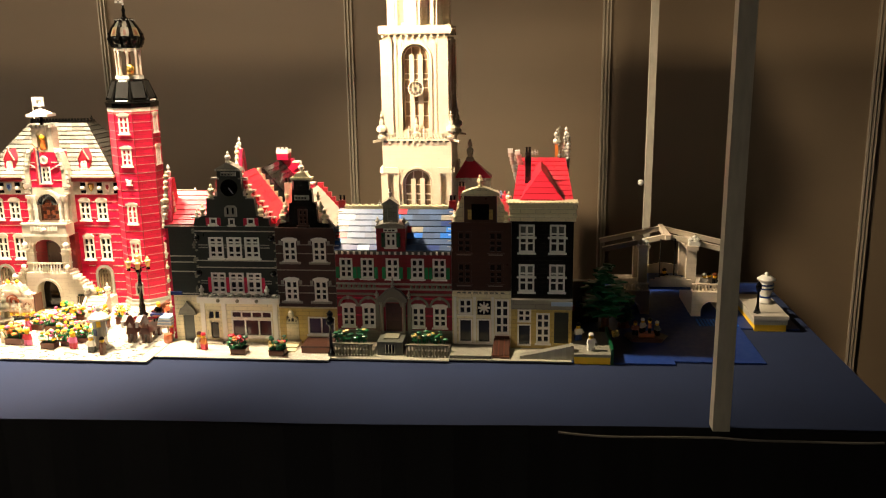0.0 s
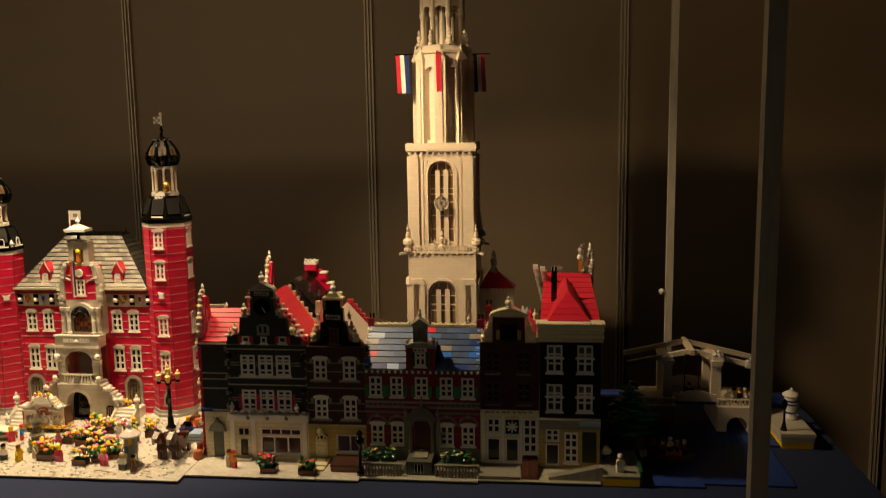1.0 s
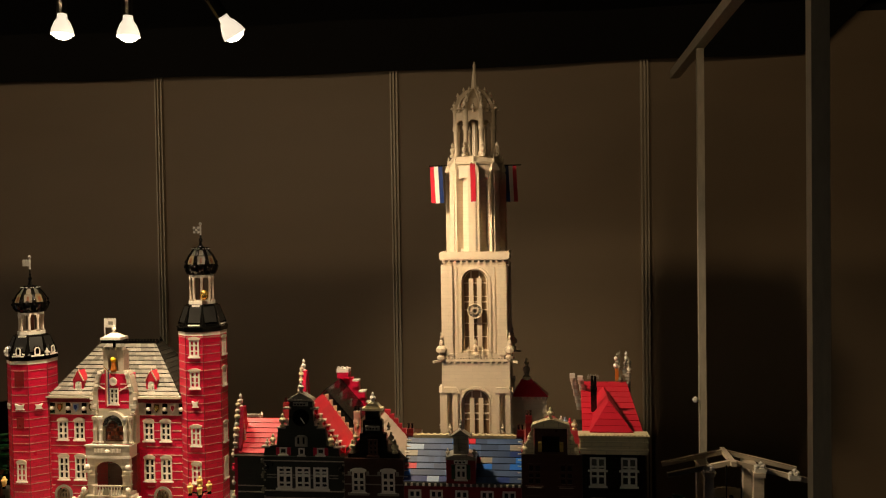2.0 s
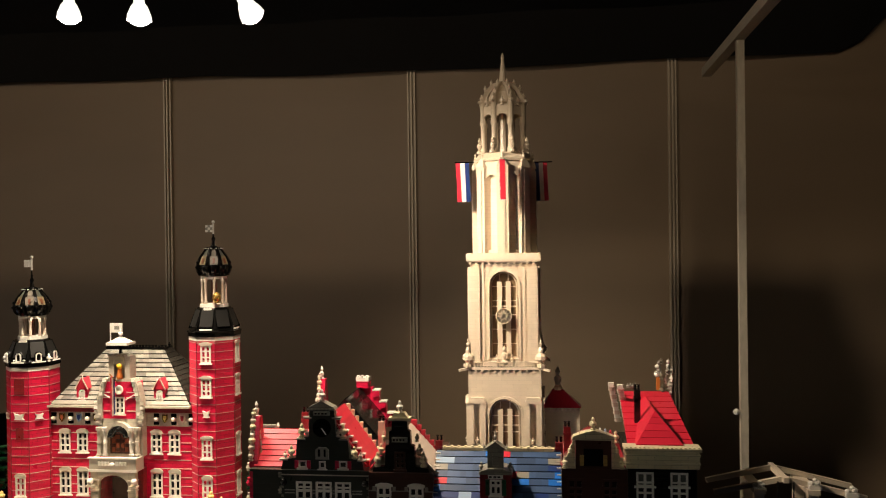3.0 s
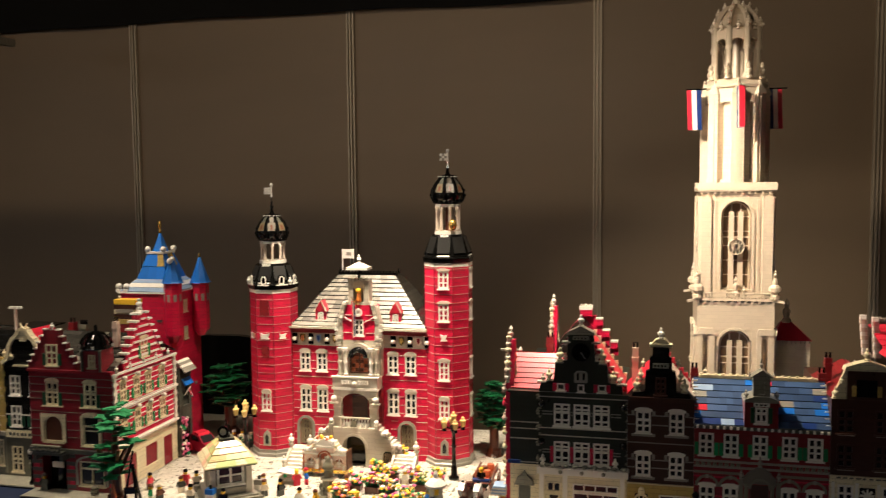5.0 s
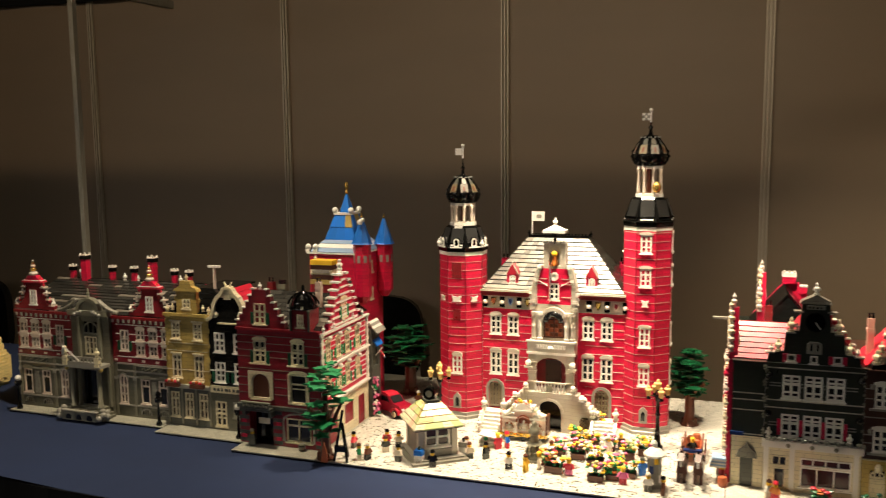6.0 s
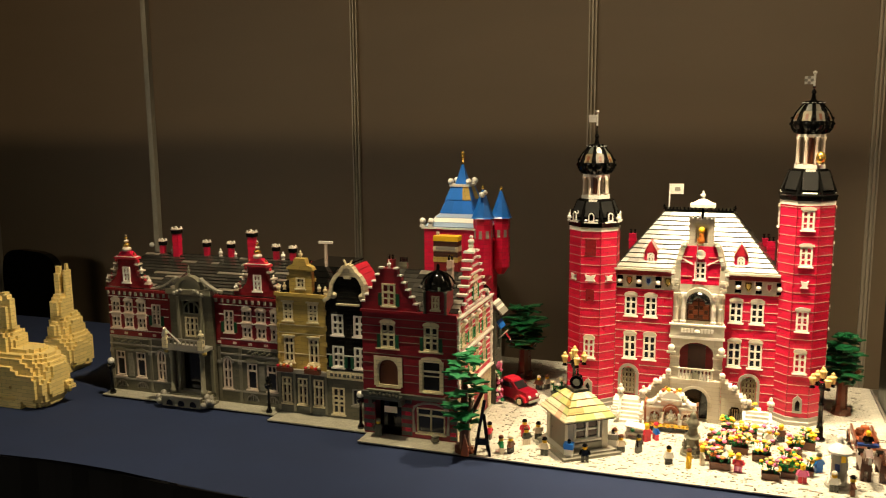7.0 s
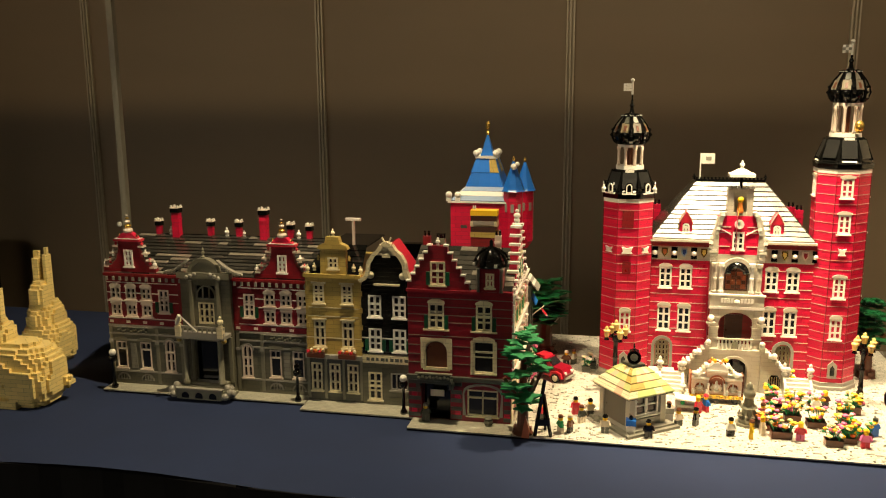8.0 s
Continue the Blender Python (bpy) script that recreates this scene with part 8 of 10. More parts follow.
window(co, fr(0, YK - 0.001), -1.848, 1.134, 0.032, 0.050, 2, 3, CREAM, transom=0.6)
shutters(co, fr(0, YK - 0.001), -1.848, 1.134, 0.032, 0.028, DEEP_GREEN)
roof_slope(co, (k0, YK + 0.01, 1.122), (k1, YK + 0.01, 1.122), (k1, 1.84, 1.190), (k0, 1.84, 1.190), 9, [ROOF_GREY, ROOF_GREY, ROOF_GREY, TILE_GREY], 0.003, 12, 21, label="grey slate roof with pale courses")
roof_slope(co, (k1, 1.98, 1.122), (k0, 1.98, 1.122), (k0, 1.84, 1.190), (k1, 1.84, 1.190), 6, [ROOF_GREY], 0.003)
box_part(co, FK, "turret", MAROON, -1.762, -1.712, -0.006, 0.04, 1.1245, 1.176, label="maroon corner turret")
window(co, fr(0, YK - 0.0065), -1.737, 1.134, 0.018, 0.030, 2, 2, CREAM, transom=0)
for s in (-1, 1):
    smooth(part("column", MB().lathe([(0.004, 0), (0.0032, 0.004), (0.0032, 0.044), (0.0045, 0.050)], (-1.737 + s * 0.024, YK - 0.010, 1.125), 8), DARK_GREY, co))
smooth(part("turret_dome", MB().lathe([(0.033, 0), (0.034, 0.004), (0.027, 0.008), (0.027, 0.016), (0.019, 0.029), (0.009, 0.036), (0.004, 0.040), (0.004, 0.052), (0.001, 0.056)], (-1.737, YK + 0.012, 1.176), 12), BLACK_SMOOTH, co, "glossy black turret dome"))
for k in range(8):
    Mk = Matrix.Translation((-1.737, YK + 0.012, 1.176)) @ Matrix.Rotation(k * math.pi / 4 + OCT, 4, "Z")
    rib = [(0.036, 0.002), (0.036, 0.012), (0.030, 0.024), (0.019, 0.034), (0.006, 0.039)]
    for (ra, za), (rb, zb) in zip(rib, rib[1:]):
        part("dome_rib", MB(Mk).beam((ra, 0, za), (rb, 0, zb), 0.0045, 0.004), BLACK_SMOOTH, co)
    part("rib_tip", MB(Mk).box(0.0345, 0.0385, -0.0026, 0.0026, 0.0035, 0.0105), (WHITE, BLACK_SMOOTH)[k % 2], co)
chimney(co, -1.733, 1.790, 1.166, 0.062, PALE_PINK, 0.013)
for x in (-1.878, -1.868):
    chimney(co, x, 1.86, 1.165, 0.040, MID_GREY, 0.010)
# striped stack on the roof
stk = part("roof_sign", MB().box(-1.812, -1.752, 1.90, 1.93, 1.150, 1.190 + 0.012), DARK_RED, co, "striped yellow and brown roof sign")
for k, mt in enumerate((OLIVE, BROWN, CREAM, BROWN, YELLOW)):
    finial(co, -1.808 + 0.004 * k, 1.915, 1.264, BAND, 0.5, VASE, "ornament") if k < 2 else None
    part("stripe", MB().box(-1.813 + 0.001 * (k % 2), -1.751 - 0.001 * (k % 2), 1.899, 1.931, 1.2022 + 0.0125 * k, 1.2145 + 0.0125 * k - 0.0003), mt, stk)
part("stripe", MB().box(-1.806, -1.758, 1.8975, 1.8988, 1.232, 1.240), GREY_SMOOTH, stk)
# bright side towards the square
FE = fr(k1 + 0.002, 0, "east")
ew = [window(co, FE, y, z, 0.026, 0.046, 2, 3, CREAM, head=True) for y in (1.745, 1.80, 1.85, 1.91) for z in (0.965, 1.045)]
for y in (1.745, 1.80, 1.85, 1.91):
    for z in (0.965, 1.045):
        shutters(co, FE, y, z, 0.026, 0.024, GREEN)
wall(co, FE, 1.7075, 1.975, 0.9362, 1.118, ew, RED, 0.01, "side_wall")
bands(co, FE, 1.7075, 1.975, [0.945 + 0.013 * i for i in range(14)], ew, WHITE, 0.003)
wall(co, FE, 1.7075, 1.975, G, 0.9355, [(1.74, 1.79, G, 0.91), (1.83, 1.88, 0.86, 0.91), (1.91, 1.95, G, 0.91)], CREAM, 0.01, "side_wall", "cream side shop front")
gable(co, FE, stepped(1.835, 0.085, 1.118, 0.011, 0.0175, 7, 0.008), 0.0, 0.016, RED, "side_gable", "red stepped side gable with white copings")
caps(co, FE, 1.835, 0.085, 1.118, 0.011, 0.0175, 7, WHITE, -0.005, 0.02, 0.005, 0.004)
for k, r in enumerate((0.011, 0.009, 0.010, 0.006)):
    smooth(part("finial", MB().ball((k1 - 0.006, 1.835, 1.244 + 0.0105 * k), r * 0.8, 10, 0.8), WHITE, co))
window(co, fr(k1 + 0.003, 0, "east"), 1.835, 1.135, 0.030, 0.046, 2, 3, CREAM, head=True)
shutters(co, fr(k1 + 0.003, 0, "east"), 1.835, 1.135, 0.030, 0.03, GREEN)
for y in (1.712, 1.968):
    for k in range(18):
        box_part(co, FE, "quoin", WHITE, y - 0.004 - 0.003 * (k % 2), y + 0.004 + 0.003 * (k % 2), -0.004, 0.0, 0.938 + 0.0100 * k, 0.9470 + 0.0100 * k)
for y in (1.745, 1.80, 1.85, 1.91):
    for z in (1.022, 1.102):
        smooth(part("ornament", MB(FE).ball((y, -0.006, z), 0.007, 8, 0.7), WHITE, co))
for z in (0.940, 1.030, 1.113):
    box_part(co, FE, "cornice", WHITE, 1.708, 1.975, -0.007, 0.0, z, z + 0.005)
for k in range(7):
    box_part(co, FE, "pale_course", WHITE, 1.835 - 0.076 + 0.011 * k, 1.835 + 0.076 - 0.011 * k, -0.003, 0.0, 1.1215 + 0.0175 * k, 1.1265 + 0.0175 * k)
for y in (1.72, 1.775, 1.83, 1.885, 1.94):
    finial(co, k1 + 0.004, y, 1.120, WHITE, 0.8, VASE, "ornament")

# cafe with awning, flag and flowers next to the corner house
ca = thing("cafe", -1.72, 2.0, G, "narrow dark cafe with blue awning, striped flag and pink flowers", "cafe")
FA = fr(-1.680, 0, "east")
wall(ca, FA, 1.977, 2.035, G, 1.075, [(1.985, 2.026, G, 0.93), (1.990, 2.022, 0.97, 1.02)], DARK_GREY, 0.06)
part("door", MB(FA).box(1.985, 2.026, 0.003, 0.006, G, 0.93), BLACK_SMOOTH, ca)
roof_slope(ca, (-1.664, 1.977, 1.062), (-1.664, 2.035, 1.062), (-1.69, 2.035, 1.092), (-1.69, 1.977, 1.092), 5, [GREY_SMOOTH, WHITE], 0.003)
part("awning", MB().beam((-1.679, 2.006, 1.044), (-1.668, 2.006, 1.026), 0.040, 0.003), BLUE_ROOF, ca, "blue awning")
fp = part("flag_pole", MB().beam((-1.676, 1.995, 1.000), (-1.648, 1.975, 1.028), 0.0024, 0.0024), WHITE, ca)
for k, mt in enumerate((RED_ROOF, WHITE, NAVY)):
    part("flag", MB().beam((-1.656 + 0.002 * k, 1.981, 1.021 - 0.003 * k), (-1.642 + 0.002 * k, 1.971, 1.008 - 0.003 * k), 0.0014, 0.0045), mt, fp)
rng = random.Random(9)
for k in range(46):
    z = G + 0.01 + 0.10 * rng.random()
    part("blossom", MB().ball((-1.672 + rng.uniform(-0.004, 0.008), 1.982 + rng.uniform(-0.012, 0.012), z), rng.uniform(0.003, 0.0048), 6), rng.choice((PINK, PINK, PINK, GREEN, WHITE)), ca)

# red weigh-house tower with blue roofs
wt = thing("weigh_house", -1.82, 2.10, G, "tall red brick weigh house with steep blue roof and turrets", "tower")
q0, q1, r0, r1 = -1.885, -1.735, 2.035, 2.19
wall(wt, fr(0, r0 - 0.002), q0, q1, G, 1.262, [(-1.80, -1.78, 1.19, 1.205)], RED, 0.01)
ew = [window(wt, fr(q1, 0, "east"), 2.11, z, 0.020, 0.034, 2, 2, CREAM, pane=GREEN if z < 1.2 else GLASS) for z in (1.03, 1.13, 1.205)]
wall(wt, fr(q1, 0, "east"), r0, r1, G, 1.262, ew + [(2.08, 2.12, G, 0.92)], RED, 0.149)
for z, y in ((0.96, 2.06), (1.06, 2.06), (0.99, 2.15), (1.17, 2.06)):
    box_part(wt, fr(q1, 0, "east"), "stone", GREY_SMOOTH, y, y + 0.012, -0.0012, 0.002, z, z + 0.008)
for x, z in ((-1.86, 1.20), (-1.775, 1.185), (-1.855, 1.13)):
    box_part(wt, fr(0, r0 - 0.002), "stone", DARK_GREY, x, x + 0.016, -0.0012, 0.002, z, z + 0.007)
for k in range(5):
    smooth(part("relief", MB().ball((q1 + 0.004, 2.10 + 0.008 * (k % 2), 0.99 + 0.014 * k), 0.008), GREY_SMOOTH, wt, "carved grey ornament"))
box_part(wt, fr(0, 0), "cornice", WHITE, q0 - 0.006, q1 + 0.004, r0 - 0.006, r1 + 0.006, 1.2622, 1.266)


def hip(house, x0, x1, y0, y1, z0, X0_, X1_, Y0_, Y1_, z1, n, mats, label="", tiles=0):
    roof_slope(house, (x0, y0, z0), (x1, y0, z0), (X1_, Y0_, z1), (X0_, Y0_, z1), n, mats, 0.003, tiles, 4, label=label)
    roof_slope(house, (x1, y0, z0), (x1, y1, z0), (X1_, Y1_, z1), (X1_, Y0_, z1), n, mats, 0.003, tiles, 5)
    roof_slope(house, (x0, y1, z0), (x0, y0, z0), (X0_, Y0_, z1), (X0_, Y1_, z1), n, mats, 0.003, tiles, 6)
    roof_slope(house, (x1, y1, z0), (x0, y1, z0), (X0_, Y1_, z1), (X1_, Y1_, z1), n, mats, 0.003, 0, 7)


hip(wt, q0, q1, r0, r1, 1.266, -1.850, -1.762, 2.065, 2.16, 1.298, 3, [PALE_BLUE, WHITE, PALE_BLUE], "pale blue lower roof")
BLUES = [BLUE_ROOF, BLUE_ROOF, BLUE_ROOF, BLUE_ROOF, OLIVE]
hip(wt, -1.850, -1.762, 2.065, 2.16, 1.298, -1.828, -1.782, 2.085, 2.135, 1.366, 2, BLUES, "steep blue roof", 6)
box_part(wt, fr(0, 0), "platform", WHITE, -1.832, -1.778, 2.080, 2.140, 1.3665, 1.372)
for sx in (-1.829, -1.781):
    for sy in (2.084, 2.136):
        smooth(part("ball", MB().ball((sx, sy, 1.379), 0.0085), WHITE, wt))
part("spire", MB().lathe([(0.022, 1.372), (0.002, 1.425)], (-1.805, 2.11, 0), 4, math.pi / 4), BLUE_ROOF, wt, "blue spire")
part("spire_top", MB().lathe([(0.003, 1.423), (0.0045, 1.428), (0.0025, 1.432), (0.0048, 1.440), (0.0048, 1.450), (0.003, 1.456)], (-1.805, 2.11, 0), 10), GOLD, wt, "gilded finial")
for x in (q0 - 0.004, q0 + 0.018):
    part("post", MB().box(x - 0.006, x + 0.006, r0 - 0.006, r0 + 0.006, 1.266, 1.274), WHITE, wt)
    smooth(part("ball", MB().ball((x, r0, 1.281), 0.0085), WHITE, wt))
for cx_, cy_, zb, zt_ in ((-1.732, 2.045, 1.15, 1.292), (-1.718, 2.165, 1.15, 1.280)):
    tu = part("turret", MB().lathe([(0.010, zb - 0.02), (0.024, zb), (0.024, zt_)], (cx_, cy_, 0), 8, OCT), RED, wt, "red corner turret")
    part("turret_roof", MB().lathe([(0.030, zt_), (0.027, zt_ + 0.004), (0.016, zt_ + 0.034), (0.003, zt_ + 0.072)], (cx_, cy_, 0), 8, OCT), BLUE_ROOF, tu, "pointed blue roof")
    part("turret_tip", MB().lathe([(0.003, zt_ + 0.070), (0.004, zt_ + 0.076), (0.001, zt_ + 0.084)], (cx_, cy_, 0), 8), GOLD, tu)
    for a in range(8):
        if a in (5, 6, 7, 0):
            t_ = a * math.pi / 4
            part("loophole", MB(Matrix.Translation((cx_, cy_, 0)) @ Matrix.Rotation(t_, 4, "Z")).box(0.0218, 0.0232, -0.004, 0.004, zt_ - 0.05, zt_ - 0.03), GREY_SMOOTH, tu)
smooth(part("ornament", MB().ball((-1.73, 2.03, 1.352), 0.008, 8).ball((-1.722, 2.03, 1.358), 0.006, 8), WHITE, wt))

# ---- small things on the square and round it ----
def multi(name, pieces, parent=None, label=""):
    """One mesh of several colours: pieces are (MB, material) pairs."""
    vs, fs, idx, mats = [], [], [], []
    for mb, mat in pieces:
        k = len(vs)
        vs += [tuple(p) for p in mb.v]
        if mat not in mats:
            mats.append(mat)
        for fc in mb.f:
            fs.append(tuple(i + k for i in fc))
            idx.append(mats.index(mat))
    me = bpy.data.meshes.new(name)
    me.from_pydata(vs, [], fs)
    for m in mats:
        me.materials.append(m)
    me.polygons.foreach_set("material_index", idx)
    me.update()
    ob = new(name, me)
    if parent:
        hang(ob, parent)
    return tagged(ob, label)


def toy_figure(x, y, z, torso, legs, hat, turn=0.0, label="", k=1.0):
    """A small plastic peg figure: block legs, tapered body, round head, cap."""
    M = pose(x, y, z, 0, 0, turn) @ Matrix.Diagonal((k, k, k, 1))
    ob = multi("toy_figure", [(MB(M).box(-0.0078, -0.0004, -0.004, 0.004, 0, 0.0135).box(0.0004, 0.0078, -0.004, 0.004, 0, 0.0135), legs),
                              (MB(M).pyramid(-0.0078, 0.0078, -0.004, 0.004, 0.0136, 0.0268, -0.0058, 0.0058, -0.0036, 0.0036).beam((-0.007, 0, 0.0255), (-0.0105, -0.004, 0.0165), 0.0036, 0.0036).beam((0.007, 0, 0.0255), (0.0105, -0.004, 0.0165), 0.0036, 0.0036), torso),
                              (MB(M).lathe([(0.003, 0.0269), (0.0050, 0.0285), (0.0050, 0.0355), (0.0036, 0.0368)], (0, 0, 0), 10), YELLOW),
                              (MB(M).lathe([(0.0058, 0.0340), (0.0056, 0.0372), (0.0034, 0.0398), (0.0008, 0.0404)], (0, 0, 0), 10), hat)])
    return tagged(ob, label, "toy figure", "toy figures on the square")


COLS = {"white": WHITE, "black": BLACK_SMOOTH, "red": RED_ROOF, "blue": BLUE_ROOF, "dark": DARK_GREY, "brown": WOOD_BROWN, "yellow": YELLOW, "green": GREEN, "tan": TAN_SMOOTH, "pink": PINK}
FIGS = [(-1.560, 1.790, "red", "red", "black", 20), (-1.528, 1.785, "tan", "dark", "black", 200), (-1.566, 1.688, "brown", "black", "tan", 70), (-1.585, 1.682, "green", "tan", "brown", -60),
        (-1.545, 1.745, "dark", "tan", "brown", 40), (-1.408, 1.690, "black", "black", "black", 10), (-1.344, 1.765, "tan", "dark", "brown", 30), (-1.362, 1.80, "dark", "black", "brown", -20),
        (-1.308, 1.775, "black", "dark", "black", 60), (-1.243, 1.732, "white", "black", "black", 15), (-1.203, 1.728, "yellow", "yellow", "brown", 80), (-1.178, 1.752, "tan", "tan", "yellow", 100),
        (-1.108, 1.735, "red", "pink", "yellow", 0), (-0.956, 1.785, "blue", "blue", "dark", 30), (-1.000, 1.770, "green", "brown", "black", -40), (-1.166, 1.83, "pink", "red", "brown", 150),
        (-1.280, 1.860, "blue", "red", "red", 120), (-1.298, 1.845, "red", "red", "yellow", 40), (-1.020, 1.93, "brown", "black", "yellow", 20), (-1.045, 1.90, "white", "tan", "white", 0),
        (-0.936, 1.700, "white", "dark", "tan", 0), (-0.905, 1.690, "brown", "brown", "black", 90), (-0.80, 1.84, "white", "black", "brown", -90), (-0.792, 1.80, "red", "tan", "brown", -60),
        (-1.600, 2.115, "brown", "black", "white", 0), (-1.582, 2.130, "white", "dark", "brown", 60), (-1.495, 1.700, "tan", "dark", "black", 0), (-1.630, 1.75, "red", "dark", "black", 90), (-0.99, 1.72, "pink", "red", "yellow", 0)]
for x, y, a_, b_, c_, r in FIGS:
    toy_figure(x, y, G, COLS[a_], COLS[b_], COLS[c_], r, f"small plastic toy figure with {a_} body on the square")
toy_figure(-0.700, 1.738, G, WHITE, TAN_SMOOTH, BROWN, 30, "small plastic toy figure seated by the shop")
toy_figure(-0.688, 1.732, G, ORANGE, RED_ROOF, RED_ROOF, -30, "small plastic toy figure with orange body by the shop")


toy_figure(-1.874, 1.694, G, DARK_GREY, DARK_GREY, GREY_SMOOTH, 10, "small grey toy figure in the shop doorway")
pot = thing("barrel", -1.737, 1.690, G, "small grey barrel beside the shop window", "barrel")
part("body", MB().lathe([(0.0072, 0), (0.0088, 0.006), (0.0088, 0.012), (0.0072, 0.018), (0.0, 0.0182)], (-1.737, 1.690, G), 10), MID_GREY, pot)
for z in (0.004, 0.013):
    part("hoop", MB().lathe([(0.0086, 0), (0.0092, 0.001), (0.0086, 0.002)], (-1.737, 1.690, G + z), 10), BLACK_SMOOTH, pot)


def flower_crate(x, y, w, d, h, cols, n=22, seed=1, spread=1.3, crate=WOOD_BROWN, label=""):
    ob = thing("flower_crate", x, y, G, label or "brown crate full of bright plastic flowers", "flower crate", "flower crates on the market")
    rg = random.Random(seed)
    part("crate", MB().box(x - w / 2, x + w / 2, y - d / 2, y + d / 2, G, G + h).box(x - w / 2 - 0.001, x + w / 2 + 0.001, y - d / 2 - 0.001, y + d / 2 + 0.001, G + h * 0.8, G + h), crate, ob)
    green = MB()
    for i in range(n):
        px, py, pz = x + rg.uniform(-0.5, 0.5) * w * spread, y + rg.uniform(-0.5, 0.5) * d * spread, G + h + rg.uniform(0.003, 0.026)
        mt, turn = rg.choice(cols), rg.random()
        r_ = rg.choice((0.0042, 0.0052, 0.0064))
        part("blossom", MB().lathe([(0.001, -0.003), (r_, 0), (r_, 0.0022), (r_ * 0.45, 0.004)], (px, py, pz), 6, turn), mt, ob)
        green.beam((px * 0.6 + x * 0.4, py * 0.6 + y * 0.4, G + h * 0.6), (px, py, pz), 0.0014, 0.0014)
        if i % 3 == 0:
            green.box(px - 0.005, px + 0.003, py - 0.003, py + 0.004, pz - 0.006, pz - 0.0048)
    tagged(part("foliage", green, GREEN, ob, "green stems and leaves"), kind="stuff")
    return ob


Yc, Rc, Wc, Oc, Pc = YELLOW, RED_ROOF, WHITE, ORANGE, PINK
for i, (x, y, w, d, h, cols) in enumerate([
        (-1.143, 1.745, 0.044, 0.026, 0.016, (Oc, Rc, Yc, Oc)), (-1.048, 1.722, 0.036, 0.022, 0.014, (Yc, Yc, GREEN, Wc)), (-0.985, 1.765, 0.040, 0.022, 0.012, (GREEN, Rc, Pc)),
(-1.062, 1.815, 0.040, 0.026, 0.014, (Yc, Wc, Yc)), (-1.110, 1.890, 0.050, 0.026, 0.014, (Yc, Yc, Pc, Wc)),
        (-1.010, 1.795, 0.036, 0.026, 0.014, (Pc, Rc, GREEN, Wc)), (-1.165, 1.785, 0.034, 0.024, 0.012, (Rc, Oc, Wc)), (-0.995, 1.865, 0.03, 0.022, 0.02, (Yc, Yc)), (-1.130, 1.950, 0.026, 0.02, 0.016, (Yc, GREEN, Wc)), (-1.045, 1.915, 0.03, 0.02, 0.014, (Wc, Wc, Pc)), (-0.965, 1.905, 0.026, 0.02, 0.018, (Yc, Yc, Wc)), (-1.105, 1.838, 0.036, 0.024, 0.016, (Yc, Oc, CREAM)), (-1.150, 1.850, 0.030, 0.022, 0.014, (CREAM, Yc, GREEN)), (-1.085, 1.925, 0.034, 0.020, 0.016, (Yc, Wc, CREAM)), (-1.015, 1.742, 0.030, 0.020, 0.012, (GREEN, Yc, Oc))]):
    flower_crate(x, y, w * 0.9, d, h, cols + (Yc, PALE_YELLOW, LIME_PALE, Pc), 18, i + 1, 1.2)
flower_crate(-1.088, 2.018, 0.05, 0.02, 0.030, (Yc, Wc, Yc), 16, 31, 1.0, WHITE_BRICK, "white planter with yellow flowers by the town hall steps")
flower_crate(-0.600, 1.716, 0.034, 0.026, 0.013, (Rc, Rc, DEEP_GREEN, LEAF, Oc), 22, 41, 1.2, label="dark planter with red flowers in front of the shop")
flower_crate(-0.512, 1.712, 0.034, 0.026, 0.013, (DEEP_GREEN, LEAF, OLIVE, Rc), 22, 42, 1.2, label="dark planter with green plants in front of the shop")
for i, (x, y) in enumerate([(-0.372, 1.745), (-0.335, 1.745), (-0.198, 1.745), (-0.162, 1.745)]):
    flower_crate(x, y, 0.032, 0.016, 0.022, (DEEP_GREEN, DEEP_GREEN, LEAF, OLIVE), 16, 50 + i, 1.2, GREY_SMOOTH, "stone trough with green plants behind a balustrade")


def street_lamp(x, y, h, label):
    """A black post with five gilded lanterns."""
    ob = thing("street_lamp", x, y, G, label, "street lamp", "street lamps on the square")
    smooth(part("post", MB().lathe([(0.013, 0), (0.013, 0.006), (0.008, 0.010), (0.0075, 0.030), (0.0052, 0.036), (0.0066, 0.040), (0.0050, 0.044), (0.0048, h * 0.5), (0.0068, h * 0.52), (0.0048, h * 0.54), (0.0046, h - 0.045), (0.0085, h - 0.038), (0.0050, h - 0.028)], (x, y, G), 10), BLACK_SMOOTH, ob))
    for k in range(5):
        a = math.tau * k / 4
        px, py, pz = (x, y, G + h - 0.012) if k == 4 else (x + 0.023 * math.cos(a + 0.4), y + 0.023 * math.sin(a + 0.4), G + h - 0.026)
        if k < 4:
            part("bracket", MB().beam((x, y, G + h - 0.034), (px, py, pz - 0.002), 0.003, 0.003), BLACK_SMOOTH, ob)
        (part("lantern", MB().lathe([(0.0045, -0.004), (0.0060, 0.002), (0.0070, 0.009), (0.0082, 0.0095), (0.0082, 0.012), (0.0045, 0.0145), (0.0038, 0.019), (0.001, 0.022)], (px, py, pz), 8), LANTERN, ob, "pale gilded lantern"))
        part("lantern_cap", MB().lathe([(0.0060, -0.0105), (0.0035, -0.0040)], (px, py, pz), 8), BLACK_SMOOTH, ob)


street_lamp(-1.478, 1.945, 0.165, "black street lamp with gilded lanterns by the kiosk")
street_lamp(-0.940, 1.965, 0.158, "black street lamp with gilded lanterns by the tower")


